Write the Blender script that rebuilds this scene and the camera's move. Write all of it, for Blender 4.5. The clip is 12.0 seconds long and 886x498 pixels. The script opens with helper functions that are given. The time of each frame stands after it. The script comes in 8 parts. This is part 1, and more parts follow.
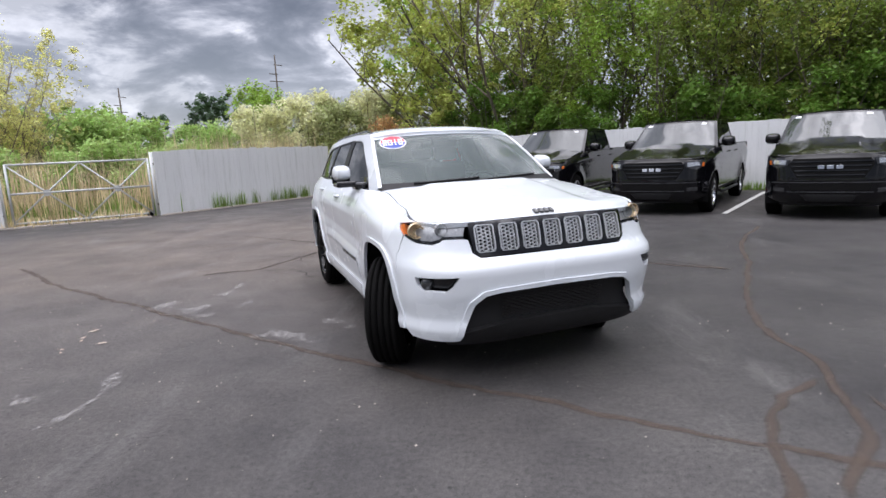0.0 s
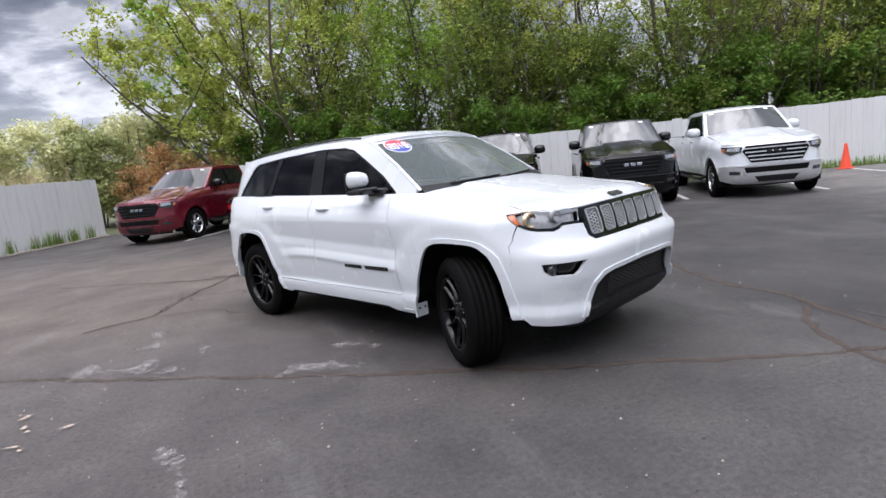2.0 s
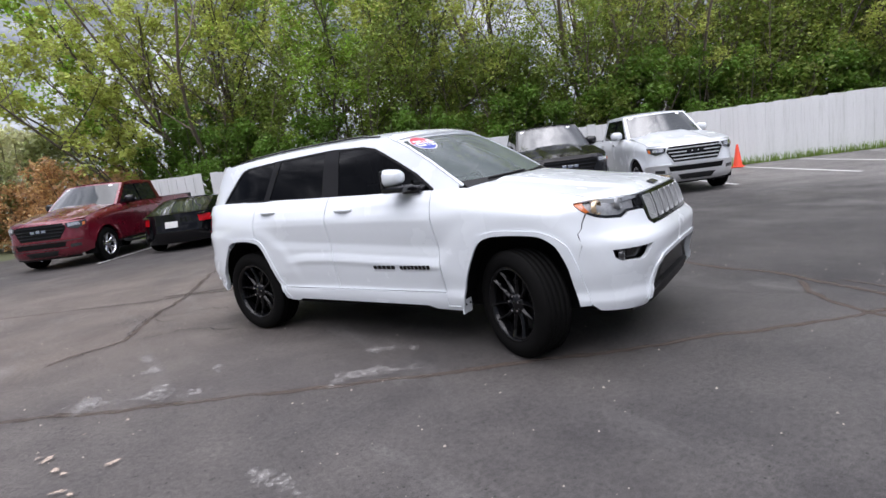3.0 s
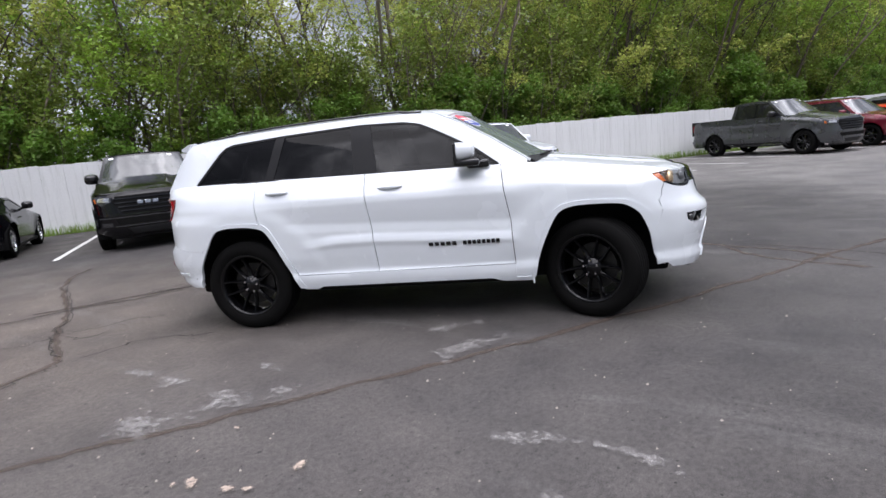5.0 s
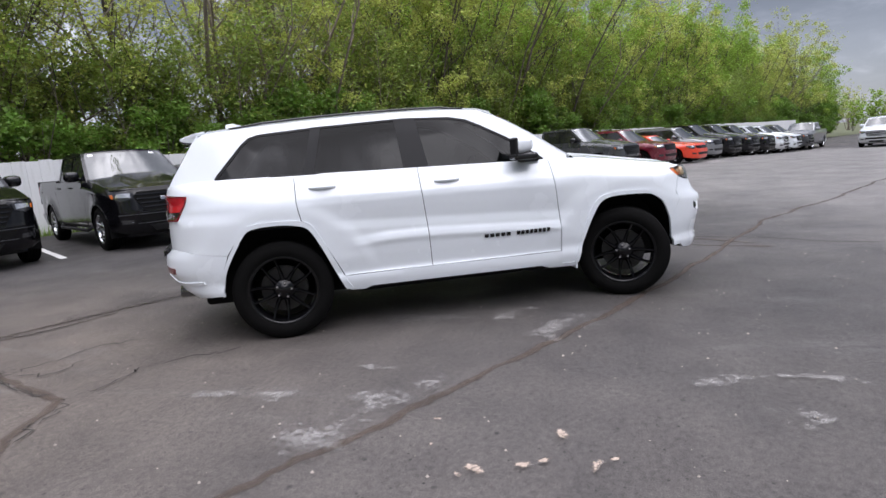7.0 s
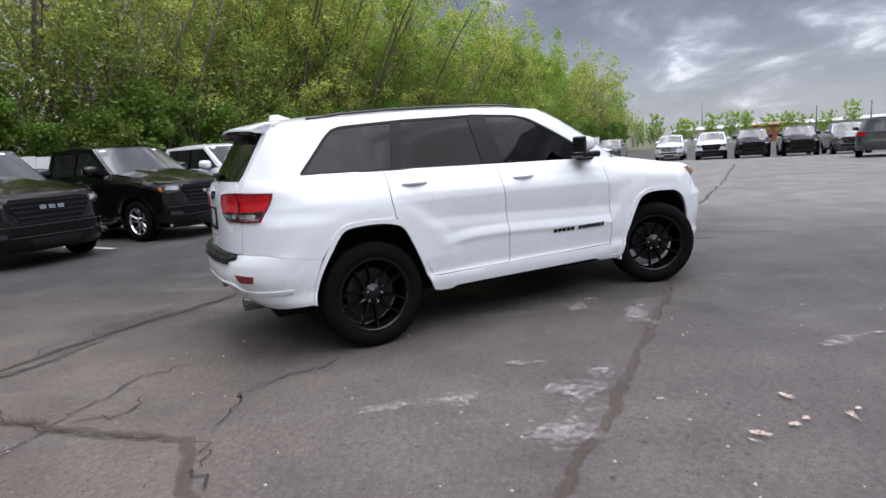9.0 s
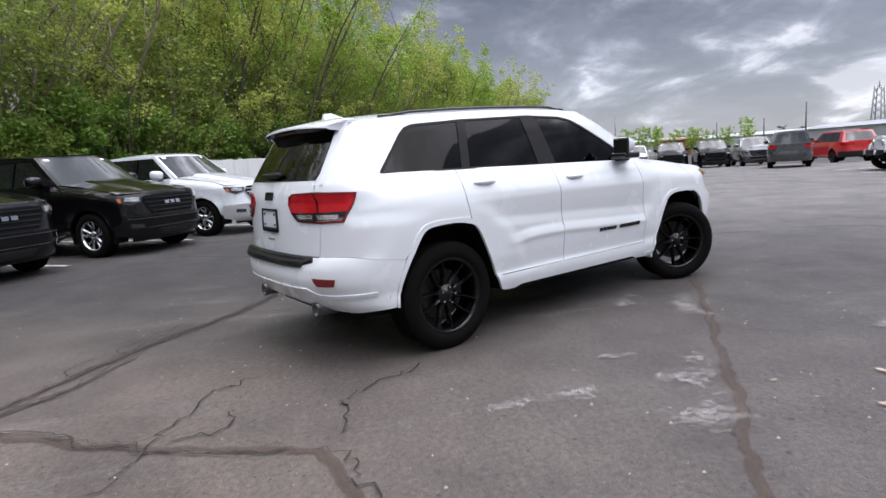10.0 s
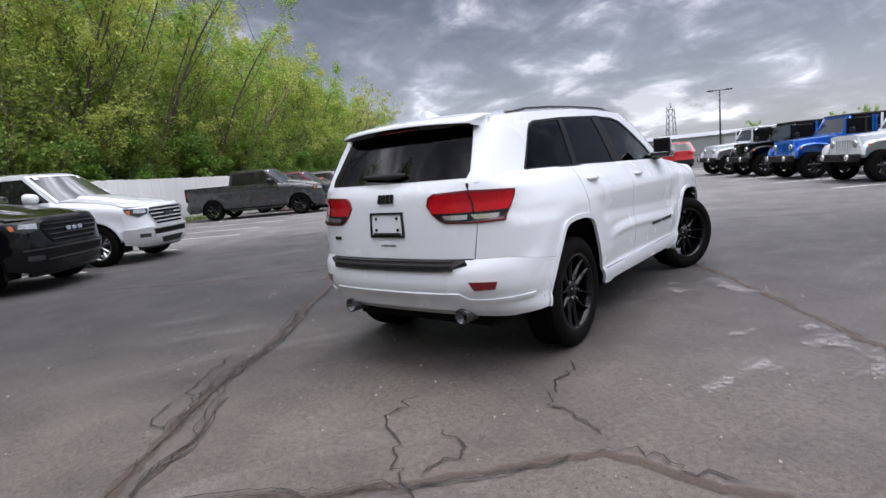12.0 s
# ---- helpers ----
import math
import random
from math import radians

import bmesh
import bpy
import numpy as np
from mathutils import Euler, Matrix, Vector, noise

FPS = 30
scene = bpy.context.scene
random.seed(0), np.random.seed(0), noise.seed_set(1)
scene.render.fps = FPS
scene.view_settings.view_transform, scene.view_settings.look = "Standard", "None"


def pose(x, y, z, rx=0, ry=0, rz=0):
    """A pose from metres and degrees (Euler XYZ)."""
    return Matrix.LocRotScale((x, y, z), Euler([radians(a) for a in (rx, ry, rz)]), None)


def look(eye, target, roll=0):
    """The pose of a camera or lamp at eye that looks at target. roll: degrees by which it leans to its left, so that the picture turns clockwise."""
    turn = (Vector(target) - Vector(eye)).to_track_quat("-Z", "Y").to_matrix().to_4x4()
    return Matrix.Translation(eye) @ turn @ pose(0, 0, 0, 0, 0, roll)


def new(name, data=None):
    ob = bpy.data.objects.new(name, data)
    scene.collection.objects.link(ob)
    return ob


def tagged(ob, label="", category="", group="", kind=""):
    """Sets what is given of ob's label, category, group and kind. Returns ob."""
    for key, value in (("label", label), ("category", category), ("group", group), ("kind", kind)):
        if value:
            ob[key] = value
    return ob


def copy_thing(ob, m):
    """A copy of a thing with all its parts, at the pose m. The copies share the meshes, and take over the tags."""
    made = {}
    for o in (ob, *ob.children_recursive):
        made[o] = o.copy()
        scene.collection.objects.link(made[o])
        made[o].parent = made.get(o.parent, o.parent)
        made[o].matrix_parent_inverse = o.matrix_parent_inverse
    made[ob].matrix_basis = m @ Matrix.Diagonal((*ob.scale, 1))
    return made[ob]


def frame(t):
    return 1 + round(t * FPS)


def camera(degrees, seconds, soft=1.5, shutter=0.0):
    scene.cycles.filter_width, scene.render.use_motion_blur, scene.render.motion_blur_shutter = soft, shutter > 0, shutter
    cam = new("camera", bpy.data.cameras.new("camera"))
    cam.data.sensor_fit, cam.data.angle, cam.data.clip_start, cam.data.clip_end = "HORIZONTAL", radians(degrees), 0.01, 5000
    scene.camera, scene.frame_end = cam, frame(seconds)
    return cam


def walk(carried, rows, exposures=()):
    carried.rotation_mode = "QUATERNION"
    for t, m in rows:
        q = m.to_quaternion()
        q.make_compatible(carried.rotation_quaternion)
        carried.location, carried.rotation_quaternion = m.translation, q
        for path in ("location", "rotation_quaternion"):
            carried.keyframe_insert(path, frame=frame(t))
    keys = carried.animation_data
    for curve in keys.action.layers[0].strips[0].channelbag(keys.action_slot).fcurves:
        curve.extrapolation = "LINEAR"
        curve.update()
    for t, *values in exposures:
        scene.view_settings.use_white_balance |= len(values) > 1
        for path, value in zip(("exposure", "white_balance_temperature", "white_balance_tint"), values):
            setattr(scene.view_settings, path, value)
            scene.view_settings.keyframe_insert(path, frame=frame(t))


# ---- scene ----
cam = camera(76.2, 12.0)
PATH = [
    (0, (0.604, 0.675, 1.506), (0.39, 2.634, 1.166), -2.8),
    (0.5, (0.056, 0.656, 1.479), (0.064, 2.631, 1.163), -2.5),
    (1, (-0.514, 0.665, 1.483), (-0.261, 2.625, 1.173), -4.1),
    (1.5, (-1.036, 0.775, 1.469), (-0.564, 2.695, 1.164), -5.8),
    (2, (-1.584, 0.961, 1.468), (-0.959, 2.834, 1.151), -5.9),
    (2.5, (-2.095, 1.155, 1.464), (-1.302, 2.966, 1.164), -6.6),
    (3, (-2.582, 1.445, 1.467), (-1.627, 3.173, 1.15), -7.2),
    (3.5, (-3.094, 1.73, 1.476), (-1.971, 3.355, 1.16), -6.8),
    (3.7, (-3.27, 1.889, 1.468), (-2.085, 3.467, 1.143), -6.3),
    (5.3, (-4.58, 3.215, 1.403), (-2.95, 4.322, 1.062), -5.3),
    (5.5, (-4.716, 3.401, 1.403), (-3.049, 4.456, 1.074), -5.0),
    (6, (-4.943, 3.877, 1.366), (-3.189, 4.779, 1.033), -4.2),
    (6.5, (-5.166, 4.362, 1.362), (-3.329, 5.076, 1.018), -3.6),
    (7, (-5.38, 4.845, 1.35), (-3.48, 5.372, 1.015), -4.4),
    (7.2, (-5.438, 5.048, 1.351), (-3.519, 5.504, 1.021), -4.7),
    (8.8, (-5.558, 6.651, 1.364), (-3.59, 6.609, 1.008), -3.6),
    (9, (-5.55, 6.866, 1.367), (-3.581, 6.786, 1.03), -3.7),
    (9.5, (-5.46, 7.396, 1.346), (-3.494, 7.206, 1.031), -3.3),
    (10, (-5.397, 7.932, 1.323), (-3.451, 7.582, 1.018), -3.8),
    (10.5, (-5.272, 8.412, 1.318), (-3.364, 7.897, 1.015), -4.2),
    (11, (-5.089, 8.867, 1.321), (-3.216, 8.241, 1.003), -4.2),
    (11.5, (-4.92, 9.337, 1.32), (-3.088, 8.589, 1.039), -4.9),
    (12, (-4.659, 9.743, 1.331), (-2.88, 8.874, 1.047), -5.2),
]
walk(cam, [(t, look(eye, target, roll)) for t, eye, target, roll in PATH], exposures=[(0.0, 1.15, 6180, 16.8)])

# ---------------------------------------------------------------- sky and sun
world = bpy.data.worlds.new("overcast_sky")
scene.world = world
world.use_nodes = True
wn, wl = world.node_tree.nodes, world.node_tree.links
wn.clear()
w_out = wn.new("ShaderNodeOutputWorld")
w_bg = wn.new("ShaderNodeBackground")
w_sky = wn.new("ShaderNodeTexSky")
w_sky.sky_type = "NISHITA"
w_sky.sun_disc = False
w_sky.sun_elevation, w_sky.sun_rotation = radians(69), radians(220)
w_tc = wn.new("ShaderNodeTexCoord")
w_sep = wn.new("ShaderNodeSeparateXYZ")
wl.new(w_tc.outputs["Generated"], w_sep.inputs[0])


def wmath(op, a, b=None, clamp=False):
    n = wn.new("ShaderNodeMath")
    n.operation, n.use_clamp = op, clamp
    for k, v in enumerate((a, b)):
        if v is None:
            continue
        if isinstance(v, (int, float)):
            n.inputs[k].default_value = v
        else:
            wl.new(v, n.inputs[k])
    return n.outputs[0]


# clouds lie on a flat layer overhead: direction divided by its height
w_h = wmath("ADD", wmath("ABSOLUTE", w_sep.outputs[2]), 0.30)
w_cx = wmath("DIVIDE", w_sep.outputs[0], w_h)
w_cy = wmath("DIVIDE", w_sep.outputs[1], w_h)
w_comb = wn.new("ShaderNodeCombineXYZ")
wl.new(w_cx, w_comb.inputs[0]), wl.new(w_cy, w_comb.inputs[1])


def wnoise(scale, detail, rough, shift):
    m = wn.new("ShaderNodeMapping")
    m.inputs["Location"].default_value = (shift, shift * 0.7, shift * 0.3)
    wl.new(w_comb.outputs[0], m.inputs[0])
    n = wn.new("ShaderNodeTexNoise")
    n.inputs["Scale"].default_value, n.inputs["Detail"].default_value, n.inputs["Roughness"].default_value = scale, detail, rough
    n.inputs["Distortion"].default_value = 0.35
    wl.new(m.outputs[0], n.inputs[0])
    return n.outputs["Fac"]


w_big = wnoise(1.0, 3, 0.45, 5.7)
w_lump = wnoise(3.3, 10, 0.56, 7.4)
w_mass = wmath("ADD", wmath("MULTIPLY", w_big, 0.30), wmath("MULTIPLY", w_lump, 0.70))
# the bank is heavier towards the south-east
w_mass = wmath("ADD", w_mass, wmath("MULTIPLY", wmath("SUBTRACT", w_sep.outputs[0], w_sep.outputs[1]), 0.024))
w_mass = wmath("ADD", wmath("MULTIPLY", wmath("SUBTRACT", w_mass, 0.492), 5.8), 0.5, True)
w_ramp = wn.new("ShaderNodeValToRGB")
wl.new(w_mass, w_ramp.inputs[0])
w_els = w_ramp.color_ramp.elements
w_els[0].position, w_els[0].color = 0.04, (1.08, 1.08, 1.08, 1)
w_els[1].position, w_els[1].color = 1.0, (0.150, 0.153, 0.166, 1)
for w_p, w_c in ((0.20, (0.78, 0.785, 0.80, 1)), (0.34, (0.50, 0.505, 0.53, 1)), (0.52, (0.32, 0.325, 0.345, 1)), (0.74, (0.21, 0.214, 0.231, 1))):
    w_els.new(w_p).color = w_c
# an overcast sky is about three times as bright overhead as low down
w_up = wmath("ADD", 0.37, wmath("MULTIPLY", wmath("MULTIPLY", wmath("SUBTRACT", w_sep.outputs[2], 0.40), 3.4, True), 2.1))
# ragged lumps shade one another inside the bank
w_rag = wnoise(1.9, 10, 0.64, 3.1)
w_rag = wmath("MAXIMUM", wmath("MINIMUM", wmath("ADD", wmath("MULTIPLY", wmath("SUBTRACT", w_rag, 0.5), 3.4), 1.0), 1.40), 0.70)
w_up = wmath("MULTIPLY", w_up, w_rag)
w_lift = wn.new("ShaderNodeVectorMath")
w_lift.operation = "SCALE"
wl.new(w_ramp.outputs[0], w_lift.inputs[0]), wl.new(w_up, w_lift.inputs["Scale"])
# a paler band low over the horizon
w_low = wmath("SUBTRACT", 1.0, wmath("DIVIDE", wmath("ABSOLUTE", w_sep.outputs[2]), 0.30), True)
w_low = wmath("MULTIPLY", w_low, 0.30)
w_pale = wn.new("ShaderNodeMixRGB")
wl.new(w_low, w_pale.inputs[0]), wl.new(w_lift.outputs[0], w_pale.inputs[1])
w_pale.inputs[2].default_value = (0.60, 0.63, 0.66, 1)
w_add = wn.new("ShaderNodeMixRGB")
w_add.blend_type = "ADD"
w_add.inputs[0].default_value = 0.015
wl.new(w_pale.outputs[0], w_add.inputs[1]), wl.new(w_sky.outputs[0], w_add.inputs[2])
wl.new(w_add.outputs[0], w_bg.inputs[0])
w_bg.inputs[1].default_value = 0.77
wl.new(w_bg.outputs[0], w_out.inputs[0])

sun = new("sun", bpy.data.lights.new("sun", "SUN"))
sun.data.energy, sun.data.angle, sun.data.color = 1.05, radians(75), (1.0, 0.975, 0.935)
sun.matrix_world = look((0, 0, 30), (6.0, 7.0, 30 - 24.0))

# ---------------------------------------------------------------- materials
def material(name, rgb, rough=0.5, metal=0.0, coat=0.0, var=0.06, scale=3.0, fine=60.0, bump=0.0, bump_scale=80.0, rvar=0.1, per_object=0.0, spec=0.5):
    """A surface whose tone and roughness vary at two scales, with fine relief where asked for."""
    m = bpy.data.materials.new(name)
    m.use_nodes = True
    n, l = m.node_tree.nodes, m.node_tree.links
    b = n["Principled BSDF"]
    b.inputs["Roughness"].default_value, b.inputs["Metallic"].default_value = rough, metal
    b.inputs["Coat Weight"].default_value, b.inputs["Coat Roughness"].default_value = coat, 0.04
    b.inputs["Specular IOR Level"].default_value = spec
    tc = n.new("ShaderNodeTexCoord")
    big, small = n.new("ShaderNodeTexNoise"), n.new("ShaderNodeTexNoise")
    for t, s in ((big, scale), (small, fine)):
        t.inputs["Scale"].default_value, t.inputs["Detail"].default_value = s, 5
        l.new(tc.outputs["Object"], t.inputs[0])
    mix = n.new("ShaderNodeMath")
    mix.operation = "ADD"
    l.new(big.outputs[0], mix.inputs[0]), l.new(small.outputs[0], mix.inputs[1])
    rng = n.new("ShaderNodeMapRange")
    l.new(mix.outputs[0], rng.inputs[0])
    rng.inputs[1].default_value, rng.inputs[2].default_value = 0.6, 1.4
    rng.inputs[3].default_value, rng.inputs[4].default_value = 1 - var, 1 + var
    hsv = n.new("ShaderNodeHueSaturation")
    hsv.inputs["Color"].default_value = (*rgb, 1)
    if per_object:
        info = n.new("ShaderNodeObjectInfo")
        r2 = n.new("ShaderNodeMapRange")
        r2.inputs[3].default_value, r2.inputs[4].default_value = 1 - per_object, 1 + per_object
        l.new(info.outputs["Random"], r2.inputs[0])
        mu = n.new("ShaderNodeMath")
        mu.operation = "MULTIPLY"
        l.new(rng.outputs[0], mu.inputs[0]), l.new(r2.outputs[0], mu.inputs[1])
        l.new(mu.outputs[0], hsv.inputs["Value"])
    else:
        l.new(rng.outputs[0], hsv.inputs["Value"])
    l.new(hsv.outputs[0], b.inputs["Base Color"])
    if rvar:
        r3 = n.new("ShaderNodeMapRange")
        l.new(big.outputs[0], r3.inputs[0])
        r3.inputs[1].default_value, r3.inputs[2].default_value = 0.3, 0.7
        r3.inputs[3].default_value, r3.inputs[4].default_value = max(0.0, rough - rvar * rough), min(1.0, rough + rvar * rough)
        l.new(r3.outputs[0], b.inputs["Roughness"])
    if bump:
        t3 = n.new("ShaderNodeTexNoise")
        t3.inputs["Scale"].default_value, t3.inputs["Detail"].default_value = bump_scale, 4
        l.new(tc.outputs["Object"], t3.inputs[0])
        bp = n.new("ShaderNodeBump")
        bp.inputs["Strength"].default_value, bp.inputs["Distance"].default_value = bump, 0.01
        l.new(t3.outputs[0], bp.inputs["Height"]), l.new(bp.outputs[0], b.inputs["Normal"])
    return m


def glass(name, tint, gloss=1.0):
    """A thin pane: what lies behind shows through the tint, and the sky mirrors in it."""
    m = bpy.data.materials.new(name)
    m.use_nodes = True
    n, l = m.node_tree.nodes, m.node_tree.links
    n.remove(n["Principled BSDF"])
    tr, gl, mx, fr = n.new("ShaderNodeBsdfTransparent"), n.new("ShaderNodeBsdfGlossy"), n.new("ShaderNodeMixShader"), n.new("ShaderNodeFresnel")
    tr.inputs[0].default_value = (*tint, 1)
    gl.inputs[0].default_value = (gloss, gloss, gloss, 1)
    gl.inputs["Roughness"].default_value = 0.015
    fr.inputs[0].default_value = 1.30
    l.new(fr.outputs[0], mx.inputs[0]), l.new(tr.outputs[0], mx.inputs[1]), l.new(gl.outputs[0], mx.inputs[2])
    l.new(mx.outputs[0], n["Material Output"].inputs[0])
    return m


WHITE = material("white_paint", (0.70, 0.735, 0.765), 0.26, coat=0.7, var=0.012, rvar=0.1, fine=25)
BLACKP = material("black_paint", (0.0035, 0.0035, 0.0044), 0.13, coat=0.4, var=0.15, rvar=0.2, spec=0.2)
GREYP = material("grey_paint", (0.050, 0.053, 0.057), 0.28, 0.4, coat=1.0, var=0.1)
SILVERP = material("silver_paint", (0.22, 0.23, 0.24), 0.3, 0.5, coat=1.0, var=0.06)
MAROONP = material("maroon_paint", (0.15, 0.007, 0.020), 0.26, 0.3, coat=1.0, var=0.1)
ORANGEP = material("orange_red_paint", (0.75, 0.05, 0.012), 0.3, coat=1.0, var=0.05)
REDP = material("red_paint", (0.45, 0.012, 0.014), 0.3, coat=1.0, var=0.05)
BLUEP = material("blue_paint", (0.012, 0.15, 0.60), 0.28, 0.2, coat=1.0, var=0.06)
PLASTIC = material("black_plastic", (0.012, 0.012, 0.0125), 0.55, spec=0.3, var=0.25, bump=0.15, bump_scale=300)
GLOSSB = material("gloss_black_trim", (0.006, 0.006, 0.007), 0.2, coat=0.5, var=0.2, spec=0.3)
RUBBER = material("tyre_rubber", (0.0048, 0.0047, 0.0046), 0.8, spec=0.07, var=0.3, scale=6, bump=0.2, bump_scale=140)
RIMB = material("gloss_black_rim", (0.003, 0.003, 0.0035), 0.16, coat=0.25, var=0.2, spec=0.2)
PILLAR = material("black_window_trim", (0.007, 0.007, 0.0078), 0.42, var=0.2, spec=0.2)
VALANCE = material("dusty_valance", (0.42, 0.42, 0.41), 0.6, var=0.15, scale=6)
# the bulb's amber glow is put into this bowl's colour
GLOWB = material("glow_tinted_lamp_bowl", (0.72, 0.56, 0.36), 0.28, 0.7, var=0.25, scale=20)
BRIGHTB = material("bright_bumper_steel", (0.66, 0.67, 0.68), 0.30, 0.55, var=0.06)
CHROME = material("chrome", (0.62, 0.63, 0.65), 0.14, 1.0, var=0.05)
MESHG = material("grey_grille_mesh", (0.50, 0.51, 0.52), 0.38, 0.5, var=0.1)
INSIDE = material("dark_cabin_lining", (0.022, 0.022, 0.023), 0.85, var=0.3, bump=0.2)
LEATHER = material("dark_seat_leather", (0.030, 0.030, 0.032), 0.6, var=0.2, bump=0.2)
LINER = material("wheel_arch_liner", (0.008, 0.008, 0.008), 0.9, spec=0.1, var=0.3, bump=0.4, bump_scale=60)
REDL = material("red_lamp_lens", (0.44, 0.007, 0.012), 0.2, coat=0.35, var=0.2, scale=14, spec=0.2)
DREDL = material("dark_red_lamp_lens", (0.16, 0.005, 0.009), 0.15, coat=0.5, var=0.15, scale=14)
AMBERL = material("amber_lamp_lens", (0.62, 0.15, 0.02), 0.14, coat=1.0, var=0.1)
LAMPB = material("lamp_bowl", (0.80, 0.80, 0.80), 0.22, 0.9, var=0.2, scale=20)
LAMPG = material("headlamp_housing", (0.34, 0.345, 0.35), 0.30, 0.4, var=0.3, scale=24)
LAMPD = material("smoked_lamp_bezel", (0.035, 0.036, 0.038), 0.2, 0.3, coat=1.0, var=0.2)
CLEARL = glass("clear_lamp_cover", (0.92, 0.93, 0.94))
WSHIELD = glass("windshield_glass", (0.42, 0.50, 0.47))
TINTED = glass("privacy_glass", (0.018, 0.019, 0.020))
TINTF = glass("front_door_glass", (0.045, 0.048, 0.048))
# a pale diffuse share paints haze and the dash's reflection into the windshield
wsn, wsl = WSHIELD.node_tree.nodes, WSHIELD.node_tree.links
ws_glare, ws_mix = wsn.new("ShaderNodeBsdfDiffuse"), wsn.new("ShaderNodeMixShader")
ws_glare.inputs[0].default_value = (0.42, 0.50, 0.485, 1)
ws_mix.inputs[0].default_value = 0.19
wsl.new(wsn["Mix Shader"].outputs[0], ws_mix.inputs[1]), wsl.new(ws_glare.outputs[0], ws_mix.inputs[2])
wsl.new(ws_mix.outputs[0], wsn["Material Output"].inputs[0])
PLATEW = material("plate_blank", (0.62, 0.62, 0.6), 0.45, var=0.1)
STICKB = material("blue_sticker", (0.03, 0.06, 0.36), 0.4, var=0.05)
STICKR = material("red_sticker", (0.55, 0.03, 0.06), 0.4, var=0.05)
STICKW = material("white_sticker", (0.82, 0.82, 0.82), 0.4, var=0.03)
LINEW = material("worn_line_paint", (0.62, 0.62, 0.60), 0.8, var=0.22, scale=5, fine=40, bump=0.3, bump_scale=120)
FENCEW = material("painted_fence_board", (0.70, 0.71, 0.71), 0.6, var=0.05, scale=1.2, fine=18, per_object=0.025)
fn, fl = FENCEW.node_tree.nodes, FENCEW.node_tree.links
f_map, f_noise, f_ramp, f_mix = fn.new("ShaderNodeMapping"), fn.new("ShaderNodeTexNoise"), fn.new("ShaderNodeValToRGB"), fn.new("ShaderNodeMixRGB")
f_geo = fn.new("ShaderNodeNewGeometry")
# rain streaks and green algae run down the boards
f_map.inputs["Scale"].default_value = (7.0, 7.0, 0.45)
f_noise.inputs["Scale"].default_value, f_noise.inputs["Detail"].default_value, f_noise.inputs["Roughness"].default_value = 1.6, 6, 0.65
f_ramp.color_ramp.elements[0].position, f_ramp.color_ramp.elements[1].position = 0.52, 0.72
fl.new(f_geo.outputs["Position"], f_map.inputs[0]), fl.new(f_map.outputs[0], f_noise.inputs[0]), fl.new(f_noise.outputs[0], f_ramp.inputs[0])
f_amount = fn.new("ShaderNodeMath")
f_amount.operation = "MULTIPLY"
f_amount.inputs[1].default_value = 0.42
fl.new(f_ramp.outputs[0], f_amount.inputs[0]), fl.new(f_amount.outputs[0], f_mix.inputs[0])
fl.new(fn["Hue/Saturation/Value"].outputs[0], f_mix.inputs[1])
f_mix.inputs[2].default_value = (0.40, 0.42, 0.38, 1)
fl.new(f_mix.outputs[0], fn["Principled BSDF"].inputs["Base Color"])
GATEG = material("pale_gate_pipe", (0.52, 0.53, 0.52), 0.5, 0.3, var=0.2, scale=8)
GALV = material("galvanised_pipe", (0.24, 0.25, 0.25), 0.5, 0.6, var=0.2, scale=8)
CONEO = material("orange_cone_plastic", (0.80, 0.075, 0.03), 0.5, var=0.1)
BARK = material("grey_brown_bark", (0.20, 0.165, 0.13), 0.9, var=0.4, scale=4, fine=30, bump=0.8, bump_scale=18)
BARKD = material("dark_bark", (0.095, 0.078, 0.062), 0.9, var=0.4, scale=4, fine=30, bump=0.8, bump_scale=18)
CONCRETE = material("pale_concrete_lump", (0.36, 0.32, 0.28), 0.9, var=0.25, scale=12, bump=0.8, bump_scale=40)
METALB = material("grey_metal_cladding", (0.36, 0.38, 0.40), 0.5, 0.2, var=0.08, scale=0.2)
ROOFB = material("pale_roof_sheet", (0.50, 0.51, 0.52), 0.5, 0.1, var=0.08, scale=0.2)
BRICKF = material("far_brick", (0.30, 0.12, 0.07), 0.85, var=0.2, scale=0.4)
POLEM = material("dark_pole_steel", (0.10, 0.10, 0.105), 0.5, 0.5, var=0.2)
SHADEW = material("far_window_glass", (0.03, 0.035, 0.04), 0.1, var=0.1)


